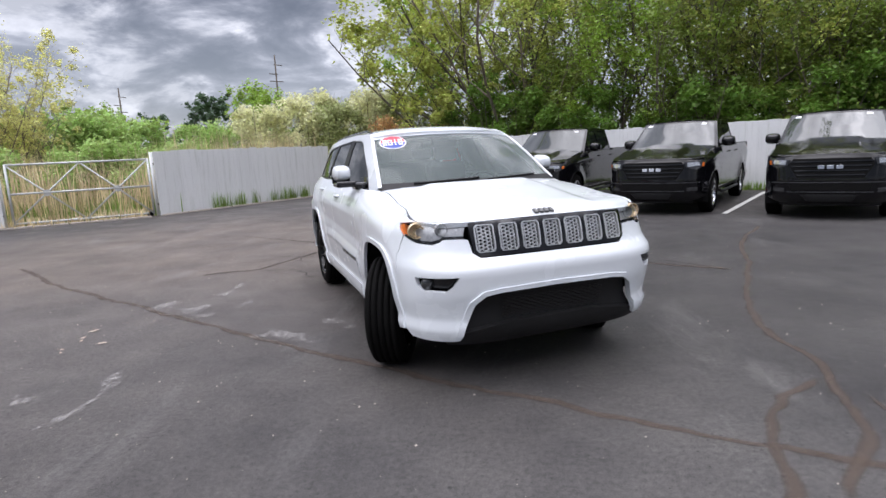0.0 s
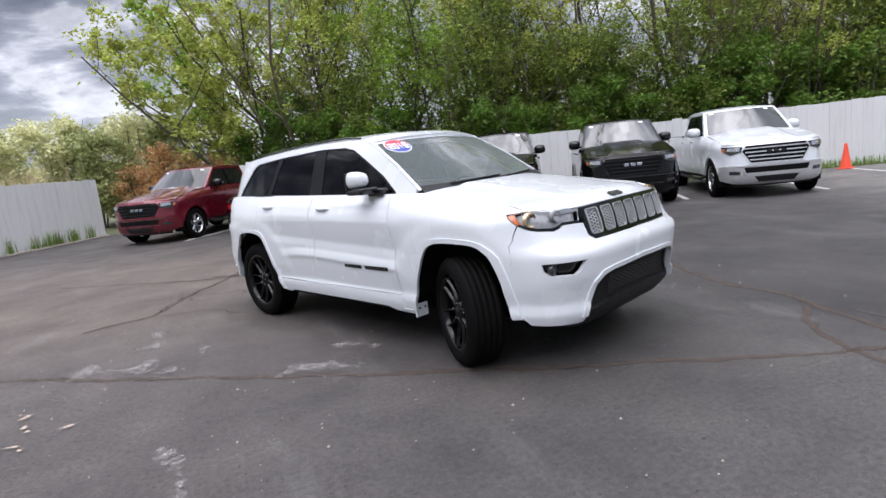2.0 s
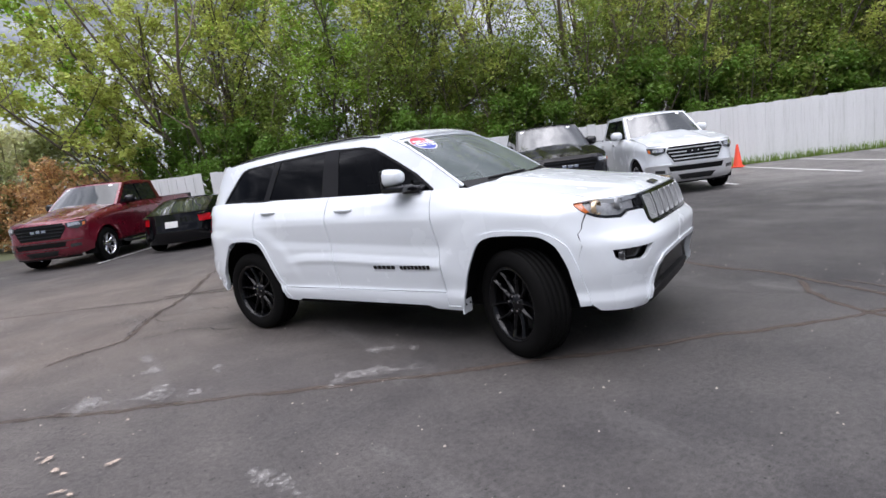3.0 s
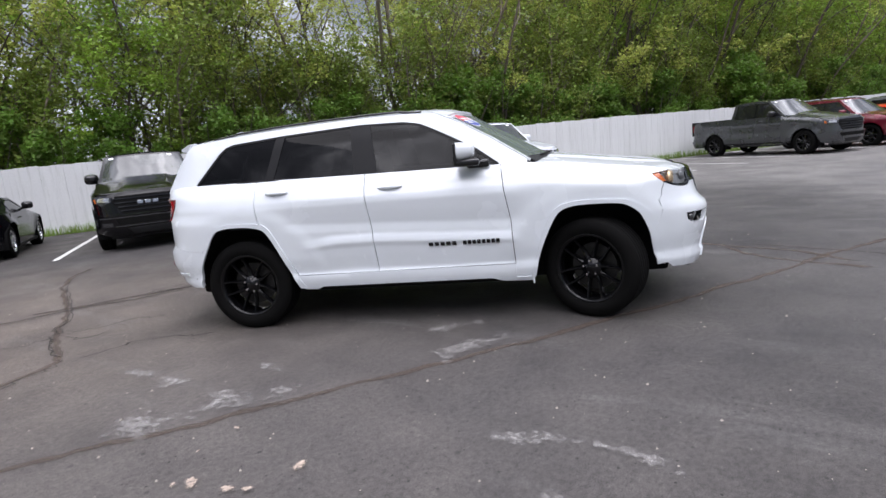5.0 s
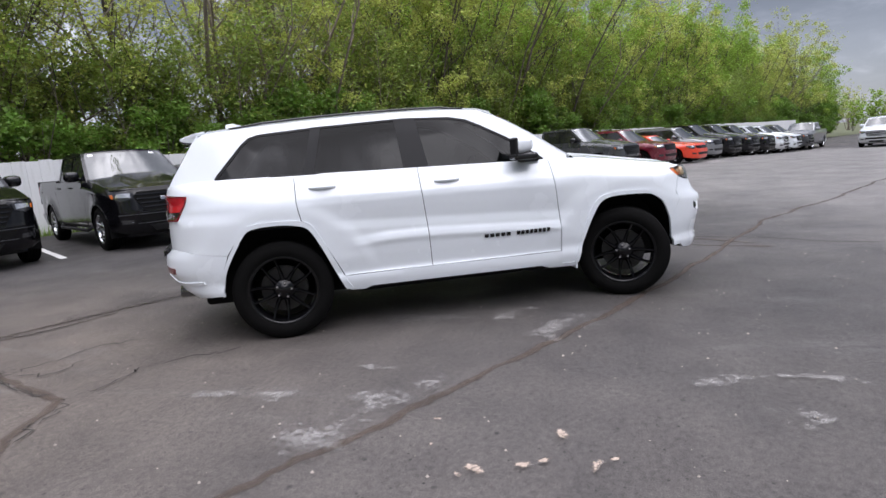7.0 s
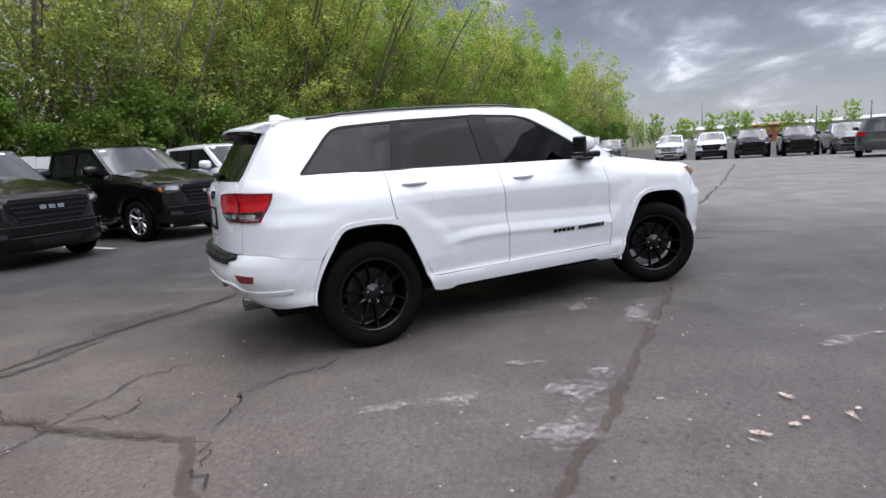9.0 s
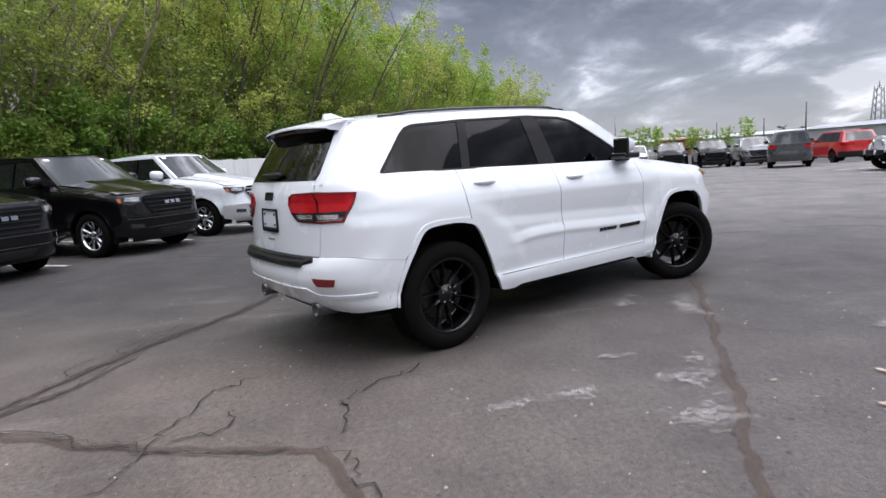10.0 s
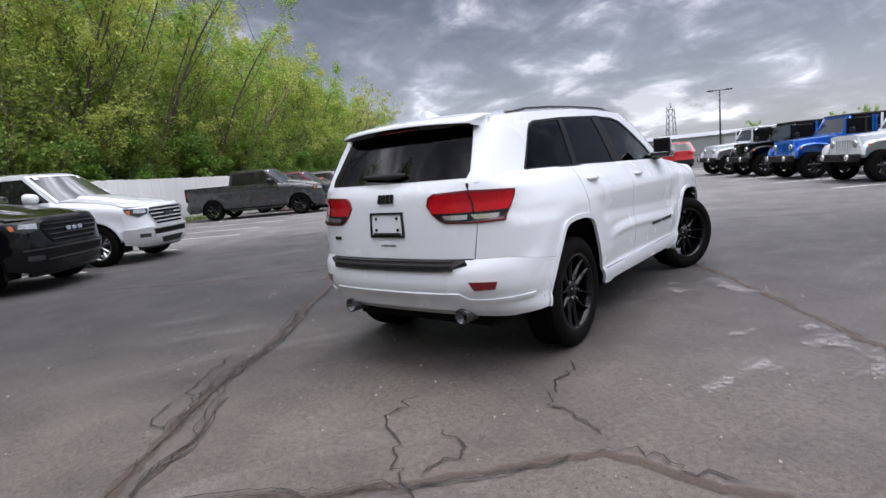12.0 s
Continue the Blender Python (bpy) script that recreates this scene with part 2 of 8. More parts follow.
def leaf_material(name, rgb, spread=0.35):
    m = bpy.data.materials.new(name)
    m.use_nodes = True
    n, l = m.node_tree.nodes, m.node_tree.links
    b = n["Principled BSDF"]
    b.inputs["Roughness"].default_value = 0.55
    geo, hsv, rng, rng2 = n.new("ShaderNodeNewGeometry"), n.new("ShaderNodeHueSaturation"), n.new("ShaderNodeMapRange"), n.new("ShaderNodeMapRange")
    hsv.inputs["Color"].default_value = (*rgb, 1)
    l.new(geo.outputs["Random Per Island"], rng.inputs[0])
    rng.inputs[3].default_value, rng.inputs[4].default_value = 1 - spread, 1 + spread
    l.new(rng.outputs[0], hsv.inputs["Value"])
    l.new(geo.outputs["Random Per Island"], rng2.inputs[0])
    rng2.inputs[3].default_value, rng2.inputs[4].default_value = 0.485, 0.515
    l.new(rng2.outputs[0], hsv.inputs["Hue"])
    tl, mx = n.new("ShaderNodeBsdfTranslucent"), n.new("ShaderNodeMixShader")
    mx.inputs[0].default_value = 0.42
    l.new(hsv.outputs[0], b.inputs["Base Color"]), l.new(hsv.outputs[0], tl.inputs[0])
    l.new(b.outputs[0], mx.inputs[1]), l.new(tl.outputs[0], mx.inputs[2])
    l.new(mx.outputs[0], n["Material Output"].inputs[0])
    return m


LEAFA = leaf_material("spring_leaf", (0.275, 0.41, 0.052), 0.45)
LEAFB = leaf_material("yellow_green_leaf", (0.44, 0.485, 0.108), 0.45)
LEAFC = leaf_material("deep_green_leaf", (0.150, 0.26, 0.036), 0.45)
LEAFD = leaf_material("olive_shrub_leaf", (0.36, 0.40, 0.17))
LEAFF = leaf_material("mid_olive_leaf", (0.23, 0.305, 0.055), 0.45)
BLOSSOM = leaf_material("cream_blossom", (0.70, 0.70, 0.42), 0.3)
RUSTL = leaf_material("rusty_dry_leaf", (0.60, 0.38, 0.19), 0.35)
GRASS = leaf_material("verge_grass", (0.20, 0.30, 0.06), 0.4)
DRYGRASS = leaf_material("dry_grass", (0.70, 0.58, 0.37), 0.35)
CONIF = leaf_material("conifer_needles", (0.09, 0.15, 0.075), 0.3)
LEAFE = leaf_material("fresh_scrub_leaf", (0.36, 0.50, 0.15))
PALEL = leaf_material("pale_young_leaf", (0.68, 0.66, 0.27), 0.3)

# ---------------------------------------------------------------- mesh tools
from mathutils.geometry import delaunay_2d_cdt


class Geo:
    """Vertices and faces gathered for one mesh."""

    def __init__(self):
        self.v, self.f, self.s = [], [], []

    def add(self, v, f, smooth=False):
        k = len(self.v)
        self.v += [tuple(p) for p in v]
        self.f += [tuple(i + k for i in g) for g in f]
        self.s += [smooth] * len(f)
        return self

    def moved(self, m):
        out = Geo()
        out.v = [tuple(m @ Vector(p)) for p in self.v]
        flip = m.determinant() < 0
        out.f = [tuple(reversed(g)) if flip else g for g in self.f]
        out.s = list(self.s)
        return out

    def join(self, other):
        k = len(self.v)
        self.v += other.v
        self.f += [tuple(i + k for i in g) for g in other.f]
        self.s += other.s
        return self

    def mesh(self, name, mat):
        me = bpy.data.meshes.new(name)
        me.from_pydata(self.v, [], self.f)
        me.polygons.foreach_set("use_smooth", self.s)
        me.materials.append(mat)
        me.update()
        return me


def part(name, geo, mat, parent=None, label="", m=None):
    """Links a Geo as one mesh object, under a thing or a part."""
    ob = new(name, geo.mesh(name, mat))
    if parent:
        ob.parent = parent
    if m is not None:
        ob.matrix_basis = m
    if label:
        tagged(ob, label)
    return ob


def bm_geo(bm, smooth=False):
    g = Geo()
    bm.verts.index_update()
    g.add([v.co for v in bm.verts], [[v.index for v in f.verts] for f in bm.faces], smooth)
    bm.free()
    return g


def box(x0, x1, y0, y1, z0, z1, bevel=0.0, seg=2, smooth=False):
    bm = bmesh.new()
    bmesh.ops.create_cube(bm, size=1, matrix=Matrix.LocRotScale(((x0 + x1) / 2, (y0 + y1) / 2, (z0 + z1) / 2), None, (x1 - x0, y1 - y0, z1 - z0)))
    if bevel:
        bmesh.ops.bevel(bm, geom=bm.edges[:], offset=bevel, segments=seg, profile=0.5, affect="EDGES")
    return bm_geo(bm, smooth)


def lathe(profile, seg=32, smooth=True):
    """Turns (radius, height) pairs about the y axis."""
    v, f, n = [], [], len(profile)
    for k in range(seg):
        a = 2 * math.pi * k / seg
        v += [(r * math.cos(a), h, r * math.sin(a)) for r, h in profile]
    for k in range(seg):
        for j in range(n - 1):
            a, b = k * n + j, ((k + 1) % seg) * n + j
            f.append((a, a + 1, b + 1, b))
    return Geo().add(v, f, smooth)


def tube(points, radius, seg=8, cap=True):
    """A round bar along points; radius may be one number or one for each point."""
    pts = [Vector(p) for p in points]
    rad = radius if isinstance(radius, (list, tuple)) else [radius] * len(pts)
    v, f = [], []
    side = None
    for k, p in enumerate(pts):
        d = (pts[min(k + 1, len(pts) - 1)] - pts[max(k - 1, 0)]).normalized()
        if side is None:
            side = d.orthogonal().normalized()
        side = (side - d * side.dot(d)).normalized()
        up = d.cross(side)
        for j in range(seg):
            a = 2 * math.pi * j / seg
            v.append(p + (side * math.cos(a) + up * math.sin(a)) * rad[k])
    for k in range(len(pts) - 1):
        for j in range(seg):
            a, b = k * seg + j, k * seg + (j + 1) % seg
            f.append((a, b, b + seg, a + seg))
    if cap:
        f.append(tuple(range(seg - 1, -1, -1)))
        f.append(tuple((len(pts) - 1) * seg + j for j in range(seg)))
    return Geo().add(v, f, True)


def inside(poly, x, y):
    hit, j = False, len(poly) - 1
    for i in range(len(poly)):
        (xi, yi), (xj, yj) = poly[i], poly[j]
        if (yi > y) != (yj > y) and x < (xj - xi) * (y - yi) / (yj - yi) + xi:
            hit = not hit
        j = i
    return hit


def fill(loops, step):
    """Triangulates a region given by an outer loop and holes, with a grid of points inside."""
    verts, edges, dense = [], [], []
    for loop in loops:
        k, ring = len(verts), []
        for i, (a, b) in enumerate(zip(loop, loop[1:] + loop[:1])):
            n = max(1, int(math.dist(a, b) / step + 0.5))
            ring += [(a[0] + (b[0] - a[0]) * j / n, a[1] + (b[1] - a[1]) * j / n) for j in range(n)]
        verts += ring
        edges += [(k + i, k + (i + 1) % len(ring)) for i in range(len(ring))]
        dense.append(np.array(ring))
    allr = np.concatenate(dense)
    lo, hi = allr.min(0), allr.max(0)
    y, row = lo[1] + step * 0.5, 0
    while y < hi[1]:
        x = lo[0] + (step if row % 2 else step * 0.5)
        while x < hi[0]:
            if inside(loops[0], x, y) and not any(inside(h, x, y) for h in loops[1:]) and np.min(np.hypot(allr[:, 0] - x, allr[:, 1] - y)) > step * 0.45:
                verts.append((x, y))
            x += step
        y, row = y + step * 0.87, row + 1
    got = delaunay_2d_cdt([Vector(p) for p in verts], edges, [], 0, 1e-6)
    pts, keep = [(p[0], p[1]) for p in got[0]], []
    for f in got[2]:
        cx, cy = sum(pts[i][0] for i in f) / 3, sum(pts[i][1] for i in f) / 3
        (ax, ay), (bx, by), (ex, ey) = (pts[i] for i in f)
        longest = max(math.hypot(bx - ax, by - ay), math.hypot(ex - bx, ey - by), math.hypot(ax - ex, ay - ey))
        if abs((bx - ax) * (ey - ay) - (ex - ax) * (by - ay)) < 0.012 * longest * longest:
            continue
        if inside(loops[0], cx, cy) and not any(inside(h, cx, cy) for h in loops[1:]):
            keep.append(tuple(f))
    used = sorted({i for f in keep for i in f})
    back = {i: k for k, i in enumerate(used)}
    return [pts[i] for i in used], [tuple(back[i] for i in f) for f in keep]


def sheet(surface, loops, step=0.05, depth=0.012, out=None, off=0.0, smooth=True):
    """A skin over a region of a surface's two parameters, with a rim folded inwards by depth. out: roughly its outer direction."""
    if isinstance(loops[0][0], (int, float)):
        loops = [loops]
    uv, faces = fill([list(l) for l in loops], step)
    pts = [Vector(surface(a, b)) for a, b in uv]
    nor = [Vector() for _ in pts]
    total = Vector()
    for f in faces:
        n = (pts[f[1]] - pts[f[0]]).cross(pts[f[2]] - pts[f[0]])
        total += n
        for i in f:
            nor[i] += n
    if out is None:
        out = sum(pts, Vector()) / len(pts)
        out = Vector((out.x, out.y, out.z - 0.8))
    if total.dot(Vector(out)) < 0:
        faces = [tuple(reversed(f)) for f in faces]
        nor = [-n for n in nor]
    nor = [n.normalized() if n.length > 0 else n for n in nor]
    if off:
        pts = [p + n * off for p, n in zip(pts, nor)]
    g = Geo().add(pts, faces, smooth)
    if depth:
        seen = {}
        for f in faces:
            for a, b in zip(f, f[1:] + f[:1]):
                seen[(a, b)] = 1
        border = [(a, b) for a, b in seen if (b, a) not in seen]
        v, q = [], []
        for a, b in border:
            k = len(v)
            v += [pts[a], pts[b], pts[b] - nor[b] * depth, pts[a] - nor[a] * depth]
            q.append((k + 1, k, k + 3, k + 2))
        g.add(v, q, False)
    return g


def smooth_to(a, b, x):
    t = min(1.0, max(0.0, (x - a) / (b - a)))
    return t * t * (3 - 2 * t)


def table(*pairs):
    xs, ys = [p[0] for p in pairs], [p[1] for p in pairs]
    return lambda x: float(np.interp(x, xs, ys))

# ---------------------------------------------------------------- vehicle shell
class Shell:
    """The lower skin of a car, unrolled: u runs from the middle of the nose round the side to the middle of the tail, z is height.
    u has the sign of y (left is positive); x points ahead."""

    def __init__(self, width, nose, tail, x0f, x0r, nf, nr, ref, qf=0.8, qr=0.8, shape=None):
        self.width, self.nose, self.tail, self.x0f, self.x0r, self.nf, self.nr, self.qf, self.qr = width, nose, tail, x0f, x0r, nf, nr, qf, qr
        self.shape = shape or (lambda x, z: 0.0)
        self.nfz = nf if callable(nf) else (lambda z: nf)
        self.nrz = nr if callable(nr) else (lambda z: nr)
        nr = self.nrz(ref)
        nf = self.nfz(ref)
        self.wref = width(ref)
        self.uc = qf * self.wref
        self.us = self.uc + (nose(ref) - x0f) * (1 - qf ** nf) ** (1 / nf)
        self.ut = self.us + x0f - x0r
        self.uq = self.ut + (x0r - tail(ref)) * (1 - qr ** nr) ** (1 / nr)
        self.total = self.uq + qr * self.wref

    def side(self, x):
        return self.us + self.x0f - x

    def front(self, y):
        return y

    def rear(self, y):
        return self.total - y

    def at(self, u, z):
        s, u = (1 if u >= 0 else -1), abs(u)
        w = self.width(z)
        if u <= self.us:
            n, a, q = self.nfz(z), self.nose(z) - self.x0f, self.qf
            if u <= self.uc:
                y = u / self.wref * w
                x = self.x0f + a * (1 - (y / w) ** n) ** (1 / n)
            else:
                k = (1 - q ** n) ** (1 / n) * (1 - (u - self.uc) / (self.us - self.uc))
                x, y = self.x0f + a * k, w * (1 - max(0.0, k) ** n) ** (1 / n)
        elif u <= self.ut:
            x, y = self.x0f - (u - self.us), w
        else:
            n, a, q = self.nrz(z), self.x0r - self.tail(z), self.qr
            if u >= self.uq:
                y = max(0.0, self.total - u) / self.wref * w
                x = self.x0r - a * (1 - (y / w) ** n) ** (1 / n)
            else:
                k = (1 - q ** n) ** (1 / n) * (u - self.ut) / (self.uq - self.ut)
                x, y = self.x0r - a * k, w * (1 - k ** n) ** (1 / n)
        y += self.shape(x, z) * min(1.0, y / w)
        return x, s * y, z


def mirrored(loop):
    return [(-a, b) for a, b in loop]


def wheel_parts(parent, radius, rim_r, width, style, rim_mat, seg=56):
    """A wheel about the origin: axle along y, face towards -y."""
    h = width / 2
    prof = [(rim_r, h * 0.86), (rim_r + 0.012, h * 0.95), (rim_r + 0.05, h * 1.0), (radius - 0.045, h * 0.97), (radius - 0.016, h * 0.86)]
    back = [(r, -y) for r, y in prof[::-1]]
    prof = prof + [(radius - 0.003, h * 0.72)]
    for k in range(5):
        y = h * (0.66 - 0.33 * k)
        prof += [(radius, y + 0.012), (radius, y - h * 0.2), (radius - 0.008, y - h * 0.22), (radius - 0.008, y - h * 0.30)] if k < 4 else [(radius, y + 0.012), (radius, y - h * 0.06)]
    prof += [(radius - 0.003, -h * 0.76)] + back
    tyre = part("tyre", lathe(prof, seg), RUBBER, parent)
    g = lathe([(rim_r + 0.004, h * 0.86), (rim_r - 0.014, h * 0.80), (rim_r - 0.03, h * 0.3), (rim_r - 0.03, -h * 0.55), (rim_r - 0.018, -h * 0.84), (rim_r - 0.004, -h * 0.92), (rim_r + 0.008, -h * 0.88)], seg)
    barrel = part("rim_barrel", g, rim_mat, parent)
    disc = part("brake_disc", lathe([(0.0, -h * 0.05), (rim_r * 0.68, -h * 0.05), (rim_r * 0.68, h * 0.15), (0.0, h * 0.15)], 28, False), material_disc, parent)
    spokes = Geo()
    hub = -h * 0.62
    if style == "split":
        n, pairs, w0, w1, gap = 5, (-1, 1), 0.0105, 0.020, 0.19
    elif style == "six":
        n, pairs, w0, w1, gap = 6, (0,), 0.042, 0.060, 0.0
    else:
        n, pairs, w0, w1, gap = 5, (-1, 1), 0.024, 0.038, 0.24
    for k in range(n):
        for sgn in pairs:
            a0, a1 = 2 * math.pi * k / n + sgn * gap * (2.0 if style == "split" else 0.55), 2 * math.pi * k / n + sgn * gap * 1.15
            rings = []
            for t in (0.0, 0.35, 0.7, 1.0):
                r = 0.055 + (rim_r - 0.012 - 0.055) * t
                a = a0 + (a1 - a0) * t
                w = w1 + (w0 - w1) * min(1, t * 1.4) if t < 0.9 else w0 * 1.2
                y = hub + 0.012 * math.sin(t * 3.1) - 0.028 * t
                c = Vector((r * math.cos(a), y, r * math.sin(a)))
                d = Vector((-math.sin(a), 0, math.cos(a)))
                rings.append([c - d * w + Vector((0, 0.016, 0)), c - d * w * 0.30, c + d * w * 0.30, c + d * w + Vector((0, 0.016, 0)), c + d * w * 0.7 + Vector((0, 0.05, 0)), c - d * w * 0.7 + Vector((0, 0.05, 0))])
            v = [p for ring in rings for p in ring]
            f = [(i * 6 + j, (i + 1) * 6 + j, (i + 1) * 6 + (j + 1) % 6, i * 6 + (j + 1) % 6) for i in range(3) for j in range(6)]
            spokes.add(v, f, False)
            part("spoke", Geo().add(v, f, False), rim_mat, parent) if style == "split" else None
    if style != "split":
        part("spoke_star", spokes, rim_mat, parent)
    part("hub", lathe([(0.0, hub - 0.012), (0.035, hub - 0.012), (0.04, hub - 0.006), (0.075, hub), (0.085, hub + 0.02), (0.085, hub + 0.07), (0.0, hub + 0.07)], 24), rim_mat, parent)
    nut = lathe([(0.0, -0.012), (0.009, -0.012), (0.011, 0.0), (0.011, 0.02)], 6, False).mesh("wheel_nut", CHROME)
    for k in range(5):
        a = 2 * math.pi * (k + 0.5) / 5
        ob = new("wheel_nut", nut)
        ob.parent = parent
        ob.matrix_basis = Matrix.Translation((0.058 * math.cos(a), hub - 0.002, 0.058 * math.sin(a)))
    return tyre, barrel, disc


material_disc = material("brake_disc_iron", (0.045, 0.044, 0.043), 0.45, 0.8, var=0.2)


def bars_badge(width, height, n, thick=0.008):
    """A row of small upright blocks in place of a maker's lettering, in the x-z plane facing -y."""
    g = Geo()
    for k in range(n):
        x = -width / 2 + width * (k + 0.12) / n
        w = width / n * 0.74
        g.join(box(x, x + w, -thick, 0.003, -height / 2, height / 2, 0.002, 1))
    return g


def on_surface(fn, a, b, geo, da=0.01, db=0.01, off=0.0):
    """Bends a flat Geo (x-z plane, facing -y) onto a surface about its parameters (a, b)."""
    out = Geo()
    out.f, out.s = list(geo.f), list(geo.s)
    for x, y, z in geo.v:
        p = Vector(fn(a + x, b + z))
        du, dv = Vector(fn(a + x + da, b + z)) - p, Vector(fn(a + x, b + z + db)) - p
        n = du.cross(dv).normalized()
        out.v.append(tuple(p + n * (off - y)))
    return out


# ---------------------------------------------------------------- the white car in the middle
def hero_car():
    thing = new("sport_utility_vehicle")
    tagged(thing, "white four-door sport utility vehicle with gloss black wheels and tinted windows", "car")
    top = lambda x: 1.245 - 0.015 * x / 1.0 if x < 0.9 else 1.2315 - 0.135 * smooth_to(0.85, 2.25, x)

    base_w = table((0.30, 0.895), (0.345, 0.918), (0.42, 0.937), (0.448, 0.936), (0.47, 0.924), (0.60, 0.936), (0.75, 0.944), (0.90, 0.950), (1.03, 0.952), (1.08, 0.942), (1.16, 0.909), (1.22, 0.868), (1.25, 0.846), (1.30, 0.80))

    def shape(x, z):
        y = 0.0
        # the wedge pressed into the lower doors, and the shoulder line above it
        line = 0.765 - 0.052 * (x + 0.3) / 1.13 if x > -0.3 else 0.765 - 0.03 * smooth_to(-0.55, -0.95, x)
        m = smooth_to(-0.98, -0.62, x) * (1 - smooth_to(0.80, 0.92, x))
        y += m * float(np.interp(z - line, (-0.33, -0.27, -0.09, -0.055, -0.010, 0.012, 0.20), (0, -0.006, 0.006, 0.017, 0.004, -0.007, 0)))
        m = smooth_to(-1.15, -0.90, x) * (1 - smooth_to(0.85, 1.05, x))
        y += m * float(np.interp(z - (1.06 - 0.052 * (x + 0.3) / 1.15), (-0.27, -0.20, 0.0, 0.022, 0.10), (0, -0.012, 0.006, 0.005, 0)))
        # the wings swell over the wheels
        for cx in (1.4575, -1.4575):
            d = math.hypot((x - cx) / 1.14, z - 0.40)
            y += 0.009 * (1 - smooth_to(0.585, 0.69, d)) * smooth_to(0.46, 0.60, z)
        if x > 0.8:
            s = min(1.0, max(0.0, (z - top(x) + 0.15) / 0.15))
            y -= 0.115 * s * s * smooth_to(0.8, 1.2, x) * (1 - smooth_to(1.70, 2.03, x))
        if z > 1.0 and x < -1.5:
            y -= 0.03 * smooth_to(-1.5, -2.1, x)
        return y

    nose = table((0.26, 2.20), (0.30, 2.27), (0.37, 2.318), (0.44, 2.330), (0.47, 2.318), (0.56, 2.335), (0.64, 2.36), (0.72, 2.370), (0.79, 2.377), (0.812, 2.372), (0.845, 2.330), (0.875, 2.31), (0.97, 2.295), (1.07, 2.265), (1.085, 2.25), (1.11, 2.23), (1.3, 2.1))
    tail = table((0.38, -2.24), (0.42, -2.31), (0.50, -2.36), (0.56, -2.41), (0.60, -2.425), (0.68, -2.42), (0.735, -2.41), (0.755, -2.365), (0.90, -2.36), (1.05, -2.355), (1.16, -2.345), (1.22, -2.315), (1.30, -2.27))
    sh = Shell(base_w, nose, tail, 1.35, -1.72, table((0.3, 4.6), (0.80, 4.5), (0.95, 3.7), (1.1, 3.4)), table((1.12, 2.9), (1.25, 4.2)), 0.8, shape=shape)
    P, X, Fy, R = sh.at, sh.side, sh.front, sh.rear

    arch_f = [(0.965, 0.345), (1.02, 0.53), (1.09, 0.735), (1.165, 0.862), (1.27, 0.908), (1.42, 0.918), (1.66, 0.908), (1.765, 0.885), (1.84, 0.832), (1.915, 0.68), (1.985, 0.50), (2.01, 0.40)]
    arch_r = [(-0.915, 0.345), (-0.985, 0.46), (-1.10, 0.715), (-1.185, 0.875), (-1.27, 0.92), (-1.42, 0.93), (-1.62, 0.925), (-1.72, 0.875), (-1.815, 0.70), (-1.885, 0.53), (-1.935, 0.395)]

    def rounded(pts):
        out = []
        for i in range(len(pts) - 1):
            a, b, c, d = (pts[min(len(pts) - 1, max(0, i + o))] for o in (-1, 0, 1, 2))
            for t in (0, 1 / 3, 2 / 3):
                out.append(tuple(0.5 * (2 * b[k] + (c[k] - a[k]) * t + (2 * a[k] - 5 * b[k] + 4 * c[k] - d[k]) * t * t + (3 * b[k] - a[k] - 3 * c[k] + d[k]) * t ** 3) for k in (0, 1)))
        return out + [pts[-1]]

    arch_f, arch_r = rounded(arch_f), rounded(arch_r)

    # the open edge inside each flare
    in_f = rounded([(1.0, 0.345), (1.045, 0.53), (1.12, 0.71), (1.19, 0.828), (1.27, 0.872), (1.40, 0.885), (1.64, 0.878), (1.735, 0.85), (1.80, 0.77), (1.865, 0.635), (1.915, 0.47), (1.935, 0.39)])
    in_r = rounded([(-0.975, 0.345), (-1.035, 0.47), (-1.135, 0.70), (-1.215, 0.845), (-1.30, 0.885), (-1.43, 0.902), (-1.60, 0.895), (-1.69, 0.855), (-1.79, 0.69), (-1.866, 0.525), (-1.917, 0.395)])
    U = lambda pts: [(X(x), z) for x, z in pts]

    def W(x, z):
        """The shell's parameters at a true x on the front corner."""
        n, w = sh.nfz(z), base_w(z)
        k, kq = (x - sh.x0f) / (nose(z) - sh.x0f), (1 - sh.qf ** sh.nfz(z)) ** (1 / sh.nfz(z))
        if k <= kq:
            return sh.uc + (sh.us - sh.uc) * (1 - k / kq), z
        return (1 - k ** n) ** (1 / n) * sh.wref, z


    def both(name, loop, mat, label="", parent=thing, **kw):
        made = []
        for s in (-1, 1):
            l = [[(s * a, b) for a, b in q] for q in ([loop] if isinstance(loop[0][0], (int, float)) else loop)]
            made.append(part(name, sheet(P, l, **kw), mat, parent, label))
        return made

    # side panels
    tz = lambda x: (x, top(x))
    fender = U([(0.852, 0.352), (0.852, 0.48), (0.838, 0.80), (0.80, 1.05), (0.785, top(0.785)), tz(0.95), tz(1.1), tz(1.3)])
    fender += [W(x, top(x)) for x in (1.5, 1.6, 1.7, 1.8, 1.87)] + [W(1.93, 1.108), W(1.985, 1.094), W(2.03, 1.086), W(1.96, 1.078), W(1.893, 1.071), W(1.905, 1.052), (0.958, 0.999), W(1.95, 0.94), W(1.95, 0.905), W(1.926, 0.875)] + U(arch_f[27:2:-1]) + [(X(0.985), 0.352)]
    both("fender", fender, WHITE, step=0.035)
